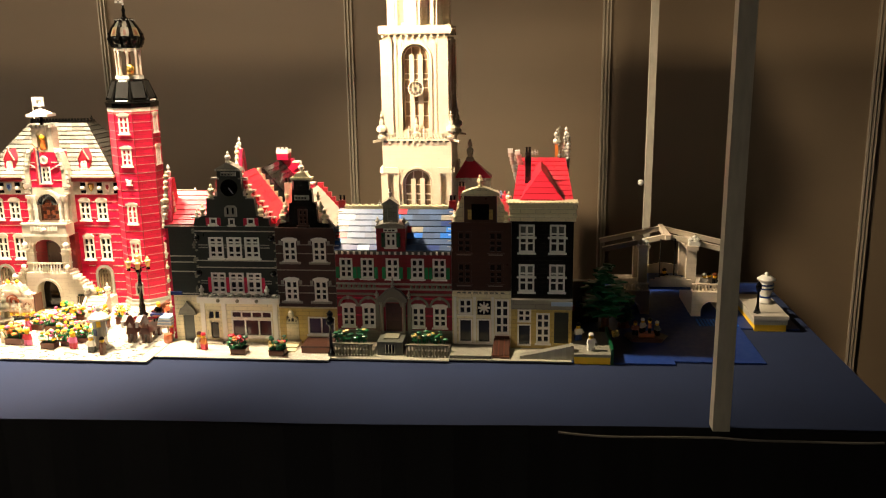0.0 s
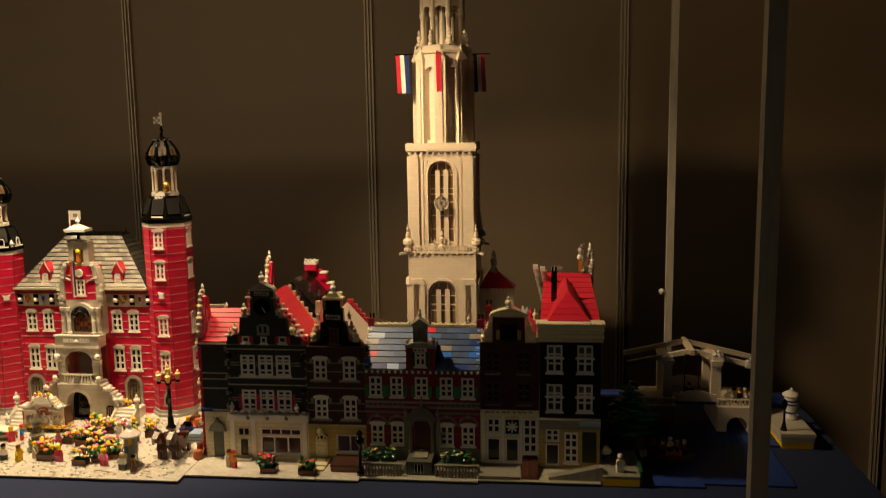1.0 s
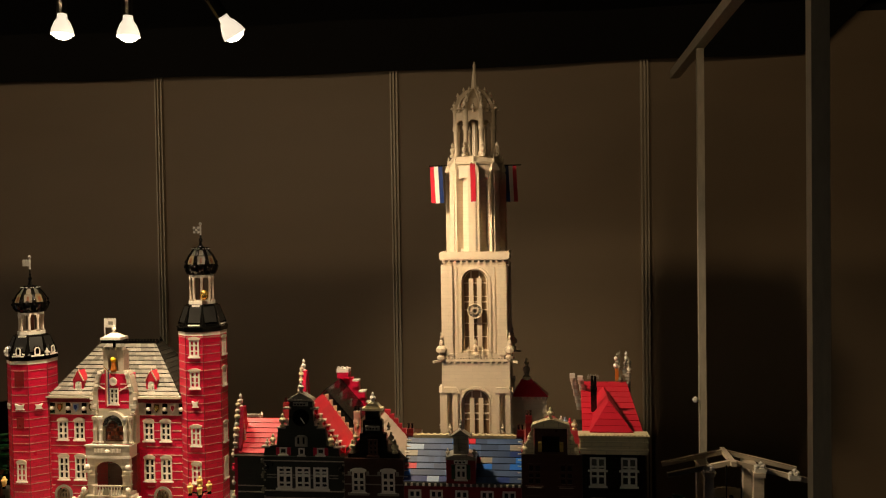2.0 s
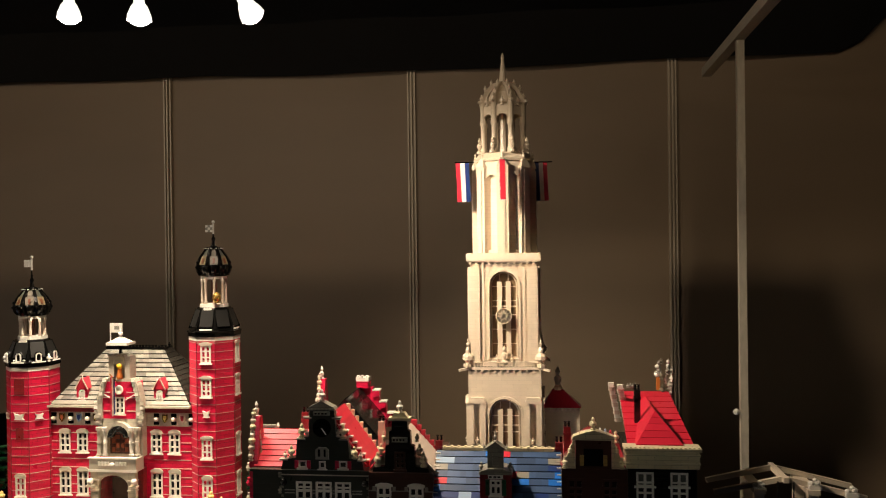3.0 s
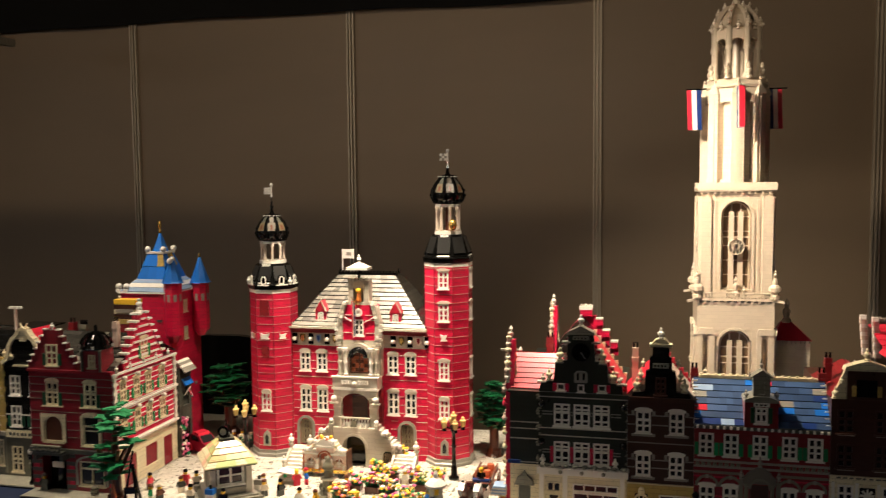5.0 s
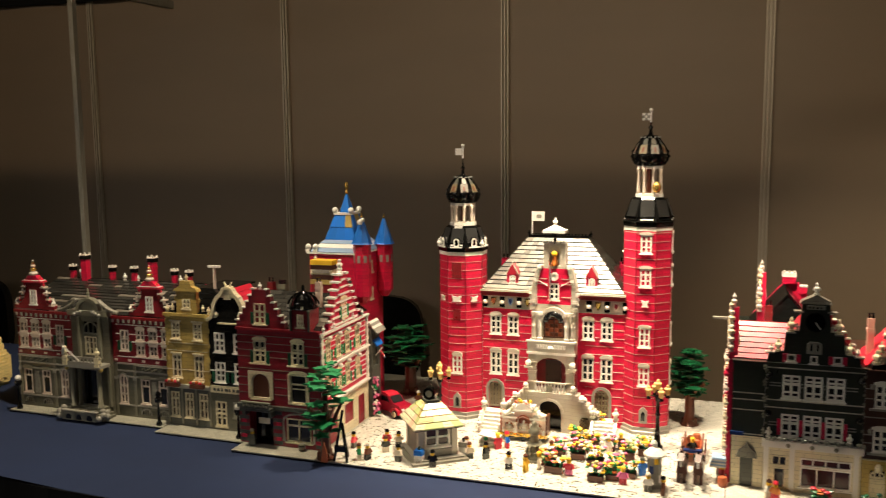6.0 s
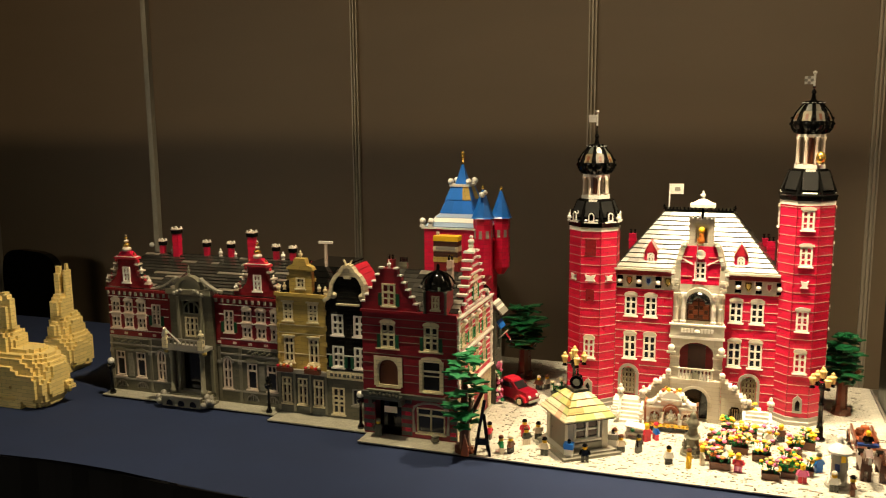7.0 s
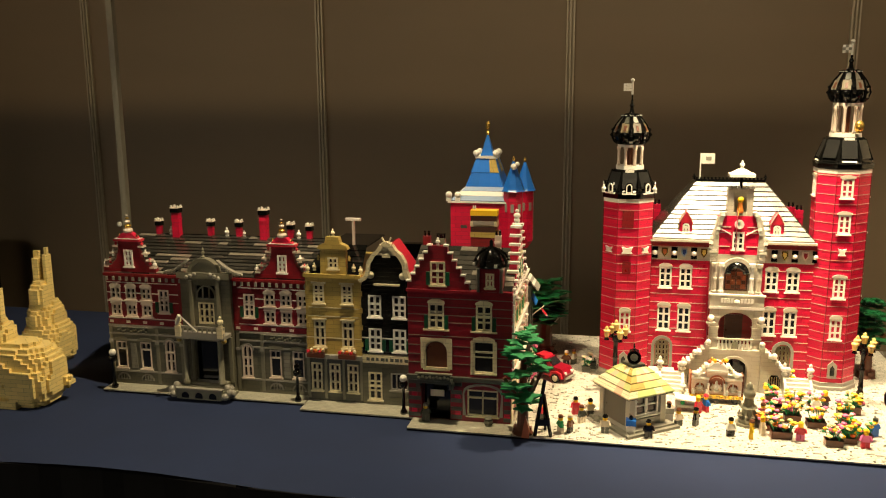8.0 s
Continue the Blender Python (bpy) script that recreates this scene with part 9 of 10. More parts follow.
def globe_lamp(x, y, h, globe, label):
    ob = thing("globe_lamp", x, y, G, label, "street lamp", "dark lamps on the pavement")
    smooth(part("post", MB().lathe([(0.008, 0), (0.008, 0.006), (0.004, 0.012), (0.003, h * 0.7), (0.009, h * 0.74), (0.010, h * 0.84), (0.006, h * 0.88)], (x, y, G), 10), BLACK_SMOOTH, ob))
    if globe:
        smooth(part("globe", MB().ball((x, y, G + h * 0.95), 0.0085, 12), WHITE, ob, "white globe"))
    else:
        smooth(part("lantern", MB().lathe([(0.005, 0), (0.0075, 0.010), (0.002, 0.016)], (x, y, G + h * 0.88), 8), BLACK_SMOOTH, ob))


globe_lamp(-2.653, 1.752, 0.092, True, "black lamp with a white globe beside the museum")
globe_lamp(-2.186, 1.748, 0.085, False, "black lantern post on the museum pavement")
globe_lamp(-1.930, 1.722, 0.085, True, "black lamp with a pale globe before the black house")
globe_lamp(-0.392, 1.712, 0.098, False, "black lantern post before the brown house")


def leaf_tree(x, y, z, trunk_h, crown_r, crown_h, layers, mat, seed, label, trunk_r=0.012, density=7):
    """A toy tree: stout brown trunk with limbs, crown of many flat jagged leaf plates in layers."""
    ob = thing("toy_tree", x, y, z, label, "tree", "toy trees")
    rg = random.Random(seed)
    m = MB().lathe([(trunk_r * 1.9, 0), (trunk_r * 1.3, 0.008), (trunk_r, 0.022), (trunk_r * 0.9, trunk_h), (trunk_r * 0.5, trunk_h + crown_h * 0.6)], (x, y, z), 9, rg.random())
    for k in range(5):
        a = rg.random() * math.tau
        m.beam((x, y, z + trunk_h * rg.uniform(0.7, 1.1)), (x + crown_r * 0.6 * math.cos(a), y + crown_r * 0.6 * math.sin(a), z + trunk_h + crown_h * rg.uniform(0.1, 0.5)), trunk_r * 0.6, trunk_r * 0.6)
        m.box(x + trunk_r * 1.2 * math.cos(a) - 0.005, x + trunk_r * 1.2 * math.cos(a) + 0.005, y + trunk_r * 1.2 * math.sin(a) - 0.005, y + trunk_r * 1.2 * math.sin(a) + 0.005, z, z + rg.uniform(0.008, 0.02))
    part("trunk", m, WOOD_BROWN, ob, "stout brown trunk")
    c = MB()
    for i in range(layers):
        t = i / max(1, layers - 1)
        zz = z + trunk_h + crown_h * t
        rad = crown_r * (0.55 + 0.45 * math.sin(math.pi * (0.25 + 0.70 * t))) * rg.uniform(0.8, 1.05)
        for k in range(density):
            a = rg.random() * math.tau
            d = rad * rg.uniform(0.25, 0.72)
            cx_, cy_ = x + d * math.cos(a), y + d * math.sin(a)
            L = rad * rg.uniform(0.40, 0.62)
            zt = zz + rg.uniform(-0.5, 0.5) * crown_h / layers
            pts = []
            nn = 10
            for j in range(nn):
                b = math.tau * j / nn + a
                r = L * (1.0 if j % 2 == 0 else rg.uniform(0.45, 0.62)) * rg.uniform(0.85, 1.1)
                pts.append((cx_ + r * math.cos(b), cy_ + r * math.sin(b)))
            tx, ty = rg.uniform(-0.18, 0.18), rg.uniform(-0.18, 0.18)
            up = lambda p, o: (p[0], p[1], zt + o + tx * (p[0] - cx_) + ty * (p[1] - cy_))
            c.add([up(p, 0) for p in pts] + [up(p, 0.0032) for p in pts] + [up((cx_, cy_), 0.0060), up((cx_, cy_), -0.001)],
                  [(j, (j + 1) % nn, (j + 1) % nn + nn, j + nn) for j in range(nn)] + [(j + nn, (j + 1) % nn + nn, 2 * nn) for j in range(nn)] + [((j + 1) % nn, j, 2 * nn + 1) for j in range(nn)])
    part("crown", c, mat, ob, "jagged green leaf plates in layers")


leaf_tree(-1.662, 1.668, G, 0.070, 0.066, 0.150, 8, GREEN, 3, "toy tree with bright green leaf plates and brown trunk", 0.012, 4)
leaf_tree(-1.662, 2.215, G, 0.090, 0.078, 0.100, 8, LEAF, 5, "dark green toy tree with brown trunk behind the car", 0.018)
leaf_tree(-0.876, 2.165, G, 0.085, 0.060, 0.105, 8, LEAF, 7, "dark green toy tree with brown trunk beside the tower", 0.013)
leaf_tree(0.213, 1.898, G, 0.045, 0.058, 0.108, 9, LEAF, 11, "dark green toy tree on the quay", 0.009, 6)
leaf_tree(0.262, 1.950, G, 0.020, 0.030, 0.055, 5, DEEP_GREEN, 13, "low dark green toy bush by the bridge", 0.008)

# kiosk with a striped pale roof
ki = thing("kiosk", -1.440, 1.772, G, "small stone kiosk with patched pale yellow roof and clock", "kiosk")
MK = pose(-1.440, 1.772, 0, 0, 0, 37) @ Matrix.Diagonal((1.12, 1.12, 1.0, 1.0))
part("base", MB(MK).box(-0.060, 0.060, -0.068, 0.064, G, G + 0.006), GREY, ki, "grey stone base")
part("base", MB(MK).box(-0.052, 0.052, -0.060, 0.056, G + 0.006, G + 0.010), GREY_SMOOTH, ki)
for sx in (-1, 1):
    for sy in (-1, 1):
        part("corner_post", MB(MK).box(sx * 0.036 - 0.006, sx * 0.036 + 0.006, sy * 0.040 - 0.006, sy * 0.040 + 0.006, G + 0.010, G + 0.081), STONE_SMOOTH, ki)
part("side_wall", MB(MK).box(-0.040, -0.034, -0.034, 0.034, G + 0.010, G + 0.081), TILE_GREY, ki)
part("side_wall", MB(MK).box(-0.030, 0.030, 0.036, 0.042, G + 0.010, G + 0.081), WOOD_BROWN, ki)
part("counter", MB(MK).box(0.030, 0.044, -0.034, 0.034, G + 0.010, G + 0.030), STONE_SMOOTH, ki)
part("counter", MB(MK).box(-0.030, 0.030, -0.046, -0.038, G + 0.010, G + 0.026), GREY_SMOOTH, ki)
window(ki, MK @ Matrix.Translation((0, -0.041, 0)), 0, G + 0.032, 0.054, 0.044, 2, 2, WHITE, transom=0, pane=DARK_PANE)
part("interior", MB(MK).box(-0.028, 0.028, -0.030, 0.030, G + 0.010, G + 0.060), BROWN, ki)
lev = [(0.053, 0.056, 0.078), (0.045, 0.048, 0.090), (0.036, 0.039, 0.102), (0.027, 0.029, 0.114), (0.016, 0.018, 0.126)]
rg = random.Random(2)
for (xa, ya, za), (xb, yb, zb) in zip(lev, lev[1:]):
    part("roof_step", MB(MK).box(-xa * 0.97, xa * 0.97, -ya * 0.97, ya * 0.97, G + za - 0.0025, G + za), DARK_GREY, ki)
    for side in range(4):
        Ms = MK @ Matrix.Rotation(side * math.pi / 2, 4, "Z")
        a1, b1, a2, b2 = (xa, ya, xb, yb) if side % 2 == 0 else (ya, xa, yb, xb)
        k = 5
        for j in range(k):
            u0, u1 = -a1 + 2 * a1 * j / k, -a1 + 2 * a1 * (j + 1) / k
            v0, v1 = -a2 + 2 * a2 * j / k, -a2 + 2 * a2 * (j + 1) / k
            part("roof_tile", MB(Ms).add([(u0, -b1, G + za), (u1, -b1, G + za), (u1, -b1, G + za + 0.003), (u0, -b1, G + za + 0.003), (v1, -b2, G + zb + 0.0006), (v0, -b2, G + zb + 0.0006)],
                                         [(0, 1, 2, 3), (3, 2, 4, 5), (0, 3, 5), (1, 4, 2)]), rg.choice((CREAM, LIME_PALE, LIME_PALE, PALE_YELLOW, LIME_PALE, CREAM, OLIVE, FLESH)), ki)
part("roof_cap", MB(MK).box(-0.014, 0.014, -0.016, 0.016, G + 0.127, G + 0.132), DARK_GREY, ki)
part("clock_stand", MB(MK).box(-0.007, 0.007, -0.007, 0.007, G + 0.132, G + 0.160, 0.001), BLACK_SMOOTH, ki)
part("clock", MB(Matrix.Translation((-1.440, 1.763, G + 0.147)) @ Matrix.Rotation(math.pi / 2, 4, "X")).lathe([(0.0145, 0), (0.0145, 0.006), (0.0118, 0.006), (0.0118, 0.0045)], (0, 0, 0), 16), BLACK_SMOOTH, ki, "round black clock housing")
part("clock_face", MB(Matrix.Translation((-1.440, 1.763, G + 0.147)) @ Matrix.Rotation(math.pi / 2, 4, "X")).lathe([(0.0080, 0.004), (0.0080, 0.0062)], (0, 0, 0), 16), GREY_SMOOTH, ki)
finial(ki, -1.440, 1.772, G + 0.160, BLACK_SMOOTH, 0.5)
part("bin", MB().box(-1.520, -1.508, 1.755, 1.767, G, G + 0.014), GREY_SMOOTH, ki)


def barrow(x, y, mat, label):
    ob = thing("news_stand", x, y, G, label, "stand")
    part("box", MB().box(x - 0.009, x + 0.009, y - 0.008, y + 0.008, G + 0.004, G + 0.022), WHITE, ob)
    part("foot", MB().box(x - 0.007, x + 0.007, y - 0.006, y + 0.006, G, G + 0.004), BLACK_SMOOTH, ob)
    part("basket", MB().box(x - 0.010, x + 0.010, y - 0.009, y + 0.009, G + 0.0222, G + 0.034), mat, ob)
    part("lid", MB().lathe([(0.004, 0), (0.004, 0.006), (0.001, 0.009)], (x, y, G + 0.034), 8), BLACK_SMOOTH, ob)


barrow(-1.443, 1.698, BLUE_ROOF, "white and blue stand in front of the kiosk")
barrow(-1.363, 1.780, GREY_SMOOTH, "white stand beside the kiosk")
ms = thing("market_stall", -1.315, 1.86, G, "low grey market stall with pale canopy", "market stall")
part("table", MB().box(-1.345, -1.300, 1.845, 1.875, G + 0.010, G + 0.016), GREY_SMOOTH, ms)
for x in (-1.343, -1.304):
    for y in (1.847, 1.871):
        part("leg", MB().box(x, x + 0.003, y, y + 0.003, G, G + 0.010), GREY_SMOOTH, ms)
part("canopy", MB().beam((-1.346, 1.860, G + 0.030), (-1.296, 1.860, G + 0.024), 0.034, 0.003), WHITE, ms)
part("pole", MB().box(-1.322, -1.320, 1.859, 1.861, G + 0.016, G + 0.026), GREY_SMOOTH, ms)
part("plant", MB().ball((-1.330, 1.85, G + 0.020), 0.005, 6), GREEN, ms)

# street organ
og = thing("street_organ", -1.253, 1.945, G, "white and pink street organ with gilded base and arches", "street organ")
OX, OY = -1.253, 1.915
FO = fr(OX, OY)
part("chassis", MB(FO).box(-0.052, 0.052, 0.002, 0.034, G + 0.006, G + 0.0118), BLACK_SMOOTH, og)
part("base", MB(FO).box(-0.058, 0.058, -0.006, 0.038, G + 0.012, G + 0.0205), GOLD, og, "gilded base")
for k in range(14):
    part("base_stud", MB(FO).box(-0.0560 + 0.0082 * k, -0.0510 + 0.0082 * k, -0.0075, -0.0062, G + 0.0145, G + 0.0185), (YELLOW, OLIVE)[k % 2], og)
bays = ((-0.036, 0.0105, 0.046, 0.056), (0.0, 0.0150, 0.060, 0.074), (0.036, 0.0105, 0.046, 0.056))
for u, hw, zt, zw in bays:
    w_ = hw + 0.0075
    wall(og, FO, u - w_, u + w_, G + 0.0207, G + zw, [(u - hw, u + hw, G + 0.0255, G + zt)], PALE_PINK, 0.032, "case", "pale pink organ case", 0.012)
    part("organ_pipe", MB(FO).box(u - hw + 0.001, u + hw - 0.001, 0.0085, 0.0115, G + 0.026, G + zt - 0.001), TERRACOTTA, og)
    part("organ_arch", spandrel(MB(FO), u, hw, hw * 0.8, G + zt - hw * 0.8 - 0.0005, G + zt + 0.0005, 0.0005, 0.006, 8), PALE_PINK, og)
    part("organ_arch", arch_band(MB(FO), u, hw, hw + 0.003, G + zt - hw * 0.8, -0.0035, 0.0, 8), (PALE_PINK, TERRACOTTA)[u == 0.0], og)
    for s in (-1, 1):
        part("organ_column", MB(FO).lathe([(0.0032, 0), (0.0032, 0.003), (0.0022, 0.0035), (0.0022, zt - 0.040), (0.0034, zt - 0.0395), (0.0034, zt - 0.035)], (u + s * (hw + 0.0035), -0.004, G + 0.0207), 8), WHITE, og)
    for k in range(3):
        d = (k - 1) * hw * 0.55
        finial(og, OX + u + d, OY + 0.002, G + 0.0258, (TAN_SMOOTH, WHITE, TAN_SMOOTH)[k], (0.75, 1.05, 0.75)[k] * (1.25 if u == 0.0 else 0.9), VASE, "pipe_ornament")
    part("cornice", MB(FO).box(u - w_ - 0.001, u + w_ + 0.001, -0.006, 0.033, G + zw + 0.0002, G + zw + 0.004), WHITE, og)
for s in (-1, 1):
    for k in range(6):
        d, z = 0.050 - 0.0052 * k, 0.0605 + 0.0009 * k * k
        part("crest_stone", MB(FO).box(s * d - 0.0042, s * d + 0.0042, -0.005, 0.020, G + z - 0.0002, G + z + 0.0065, 0.001), (WHITE, CREAM, WHITE)[k % 3], og)
    smooth(part("organ_shell", MB(FO).ball((s * 0.048, -0.002, G + 0.068), 0.0070, 8, 0.8), WHITE, og))
    part("side_panel", MB(FO).box(*sorted((s * 0.0545, s * 0.0585)), 0.001, 0.032, G + 0.0207, G + 0.066), (TERRACOTTA, WOOD_BROWN)[s > 0], og, "brown side panel")
part("crest", MB(FO).prism([(-0.024, G + 0.0783), (0.024, G + 0.0783), (0.018, G + 0.085), (0.010, G + 0.093), (0.0, G + 0.096), (-0.010, G + 0.093), (-0.018, G + 0.085)], -0.004, 0.024), WHITE, og, "white curved crest")
for k in range(7):
    smooth(part("ornament", MB(FO).ball((-0.018 + 0.006 * k, 0.006 * (k % 2), G + 0.097 + 0.004 * math.sin(k * 1.3)), 0.0046, 7), (TERRACOTTA, GOLD, YELLOW, WOOD_BROWN)[k % 4], og))
for u in (-0.040, 0.0, 0.040):
    part("wheel", MB(Matrix.Translation((OX + u, OY - 0.002, G + 0.007)) @ Matrix.Rotation(math.pi / 2, 4, "X")).lathe([(0.007, -0.002), (0.007, 0.002)], (0, 0, 0), 12), BLACK_SMOOTH, og)

# grey monument
mo = thing("monument", -1.20, 1.80, G, "grey stepped stone monument on the square", "monument")
part("pedestal", MB().lathe([(0.026, 0), (0.026, 0.006), (0.020, 0.0061), (0.020, 0.014), (0.015, 0.0141), (0.014, 0.036), (0.019, 0.039), (0.015, 0.044), (0.011, 0.045), (0.009, 0.060)], (-1.20, 1.80, G), 8, OCT), MID_GREY, mo)
for k in range(8):
    a = OCT + k * math.pi / 4
    finial(mo, -1.20 + 0.018 * math.cos(a), 1.80 + 0.018 * math.sin(a), G + 0.014, MID_GREY, 0.8, VASE, "ornament")
smooth(part("urn", MB().lathe([(0.009, 0.060), (0.014, 0.068), (0.010, 0.076), (0.006, 0.083), (0.007, 0.088), (0.001, 0.094)], (-1.20, 1.80, G), 10), MID_GREY, mo))

# advertising column with a pale cap
ad = thing("advertising_column", -0.926, 1.725, G, "round blue-grey advertising column with pale cap", "column")
part("drum", MB().lathe([(0.017, 0), (0.017, 0.006), (0.0145, 0.0065), (0.0145, 0.070)], (-0.926, 1.725, G), 14), GREY_SMOOTH, ad)
for k in range(9):
    a = k * 0.7
    part("poster", MB(Matrix.Translation((-0.926, 1.725, 0)) @ Matrix.Rotation(a - 2.6, 4, "Z")).box(0.0138, 0.0152, -0.0045, 0.0045, G + 0.014 + 0.020 * (k % 3), G + 0.030 + 0.020 * (k % 3)), (PALE_BLUE, NAVY, YELLOW, WHITE)[k % 4], ad)
part("cap", MB().lathe([(0.023, 0.070), (0.023, 0.074), (0.012, 0.084), (0.005, 0.088), (0.005, 0.096), (0.002, 0.102)], (-0.926, 1.725, G), 14), WHITE, ad, "pale conical cap")
part("kerb", MB().lathe([(0.024, 0), (0.024, 0.004)], (-0.926, 1.725, G), 12), GREY_SMOOTH, ad)

# horse-drawn wagon
wg = thing("wagon", -0.857, 1.92, G, "brown wooden wagon with large wheels and two plain toy horses", "wagon")
part("bed", MB().box(-0.876, -0.836, 1.885, 1.985, G + 0.020, G + 0.026), TERRACOTTA, wg)
for s in (-1, 1):
    part("side_board", MB().box(-0.856 + s * 0.020 - 0.002, -0.856 + s * 0.020 + 0.002, 1.885, 1.985, G + 0.0262, G + 0.040), WOOD_BROWN, wg)
    for y, r in ((1.902, 0.013), (1.968, 0.016)):
        w_ = part("wheel", MB(Matrix.Translation((-0.856 + s * 0.026, y, G + r)) @ Matrix.Rotation(math.pi / 2, 4, "Y")).lathe([(r, -0.002), (r, 0.002), (r * 0.82, 0.002), (r * 0.82, -0.002)], (0, 0, 0), 16), WOOD_BROWN, wg)
        for k in range(4):
            a = k * math.pi / 4
            part("spoke", MB().beam((-0.856 + s * 0.026, y - r * 0.85 * math.cos(a), G + r - r * 0.85 * math.sin(a)), (-0.856 + s * 0.026, y + r * 0.85 * math.cos(a), G + r + r * 0.85 * math.sin(a)), 0.002, 0.002), WOOD_BROWN, w_)
for k, (y, mt) in enumerate(((1.900, WOOD_BROWN), (1.925, TERRACOTTA), (1.950, WOOD_BROWN), (1.970, TERRACOTTA))):
    part("barrel", MB().lathe([(0.008, 0), (0.010, 0.008), (0.008, 0.016)], (-0.862 + 0.012 * (k % 2), y, G + 0.026), 10), mt, wg)
part("seat", MB().box(-0.876, -0.836, 1.872, 1.884, G + 0.030, G + 0.036), NAVY, wg)
for s in (-1, 1):
    x = -0.856 + s * 0.013
    M = Matrix.Translation((x + s * 0.004, 1.800, G)) @ Matrix.Scale(1.38, 4)
    tagged(multi("toy_horse", [(MB(M).box(-0.008, 0.008, -0.028, 0.024, 0.016, 0.034, 0.002).box(-0.007, -0.002, -0.026, -0.018, 0, 0.0162).box(0.002, 0.007, -0.026, -0.018, 0, 0.0162).box(-0.007, -0.002, 0.014, 0.022, 0, 0.0162).box(0.002, 0.007, 0.014, 0.022, 0, 0.0162).beam((0, -0.022, 0.030), (0, -0.036, 0.048), 0.010, 0.012).beam((0, -0.034, 0.048), (0, -0.048, 0.040), 0.009, 0.010), HORSE_BROWN), (MB(M).box(-0.0085, 0.0085, -0.004, 0.010, 0.030, 0.0352).beam((0, -0.020, 0.036), (0, -0.034, 0.053), 0.004, 0.004).beam((0, 0.022, 0.032), (0, 0.032, 0.012), 0.004, 0.005), BLACK_SMOOTH), (MB(M).box(-0.002, 0.002, -0.0535, -0.0525, 0.036, 0.046), WHITE)]), "plain dark brown toy horse before the wagon", "toy", "toy horses before the wagon")
toy_figure(-0.856, 1.879, G + 0.028, BLACK_SMOOTH, DARK_GREY, YELLOW, 0, "small dark toy figure on the wagon seat", 0.9)

# red toy car
cr = thing("toy_car", -1.640, 2.02, G, "red toy car with tan wheels parked on the square", "car")
MC = pose(-1.640, 2.02, G, 0, 0, -28) @ Matrix.Scale(1.14, 4)
part("body", MB(MC).prism([(-0.050, 0.010), (0.052, 0.010), (0.054, 0.020), (0.046, 0.030), (0.022, 0.033), (0.008, 0.046), (-0.022, 0.048), (-0.040, 0.036), (-0.052, 0.028)], -0.018, 0.018), CRIMSON, cr, "rounded red car body")
part("roof", MB(MC).prism([(0.004, 0.046), (-0.022, 0.048), (-0.020, 0.052), (0.000, 0.051)][::-1], -0.015, 0.015), RED_ROOF, cr)
for s in (-1, 1):
    part("side_window", MB(MC).prism([(-0.020, 0.034), (0.010, 0.034), (0.003, 0.044), (-0.018, 0.045)], s * 0.0186 - 0.0006, s * 0.0186 + 0.0006), GLASS, cr)
    for u in (-0.032, 0.034):
        part("fender", MB(MC).prism([(u - 0.016, 0.010), (u + 0.016, 0.010), (u + 0.013, 0.021), (u, 0.025), (u - 0.013, 0.021)], s * 0.0205 - 0.0025, s * 0.0205 + 0.0025), RED_ROOF, cr)
        wh = part("wheel", MB(MC @ Matrix.Translation((u, s * 0.021, 0.010)) @ Matrix.Rotation(math.pi / 2, 4, "X")).lathe([(0.010, -0.0035), (0.010, 0.0035)], (0, 0, 0), 14), BLACK_SMOOTH, cr)
        part("rim", MB(MC @ Matrix.Translation((u, s * 0.025, 0.010)) @ Matrix.Rotation(math.pi / 2, 4, "X")).lathe([(0.0065, -0.001), (0.0065, 0.001)], (0, 0, 0), 12), TAN_SMOOTH, wh, "tan rim")
part("windscreen", MB(MC).beam((0.0235, 0, 0.0335), (0.0095, 0, 0.0455), 0.030, 0.0012), GLASS, cr)
part("bumper", MB(MC).box(0.053, 0.057, -0.018, 0.018, 0.009, 0.013), GREY_SMOOTH, cr)
for s in (-1, 1):
    smooth(part("headlight", MB(MC).ball((0.052, s * 0.012, 0.021), 0.004, 8), WHITE, cr))

# dark painter's easel by the bright tree
es = thing("easel", -1.617, 1.665, G, "tall dark wooden easel standing near the tree", "easel")
part("leg", MB().beam((-1.636, 1.655, G), (-1.618, 1.668, G + 0.118), 0.006, 0.005), BLACK_SMOOTH, es)
part("leg", MB().beam((-1.603, 1.655, G), (-1.620, 1.668, G + 0.088), 0.005, 0.005), BLACK_SMOOTH, es)
part("leg", MB().beam((-1.617, 1.690, G), (-1.619, 1.668, G + 0.080), 0.005, 0.005), BLACK_SMOOTH, es)
part("crosspiece", MB().beam((-1.634, 1.657, G + 0.030), (-1.605, 1.657, G + 0.032), 0.008, 0.014), BLACK_SMOOTH, es)
part("flap", MB().prism([(-1.662, G), (-1.646, G), (-1.646, G + 0.020), (-1.654, G + 0.048)], 1.640, 1.644), TERRACOTTA, es)

# striped canopy and round table by the dark house
cn = thing("striped_canopy", -0.800, 1.80, G, "white and purple striped canopy on a post", "canopy")
part("post", MB().box(-0.802, -0.799, 1.799, 1.802, G, G + 0.050), GREY_SMOOTH, cn)
for k in range(6):
    part("stripe", MB().box(-0.818 + 0.001 * k, -0.784, 1.782, 1.818, G + 0.036 + 0.0035 * k, G + 0.0393 + 0.0035 * k, 0.0008), (WHITE, PALE_BLUE)[k % 2], cn)
part("barrel", MB().lathe([(0.009, 0), (0.011, 0.010), (0.009, 0.020)], (-0.790, 1.774, G), 12), TERRACOTTA, cn)

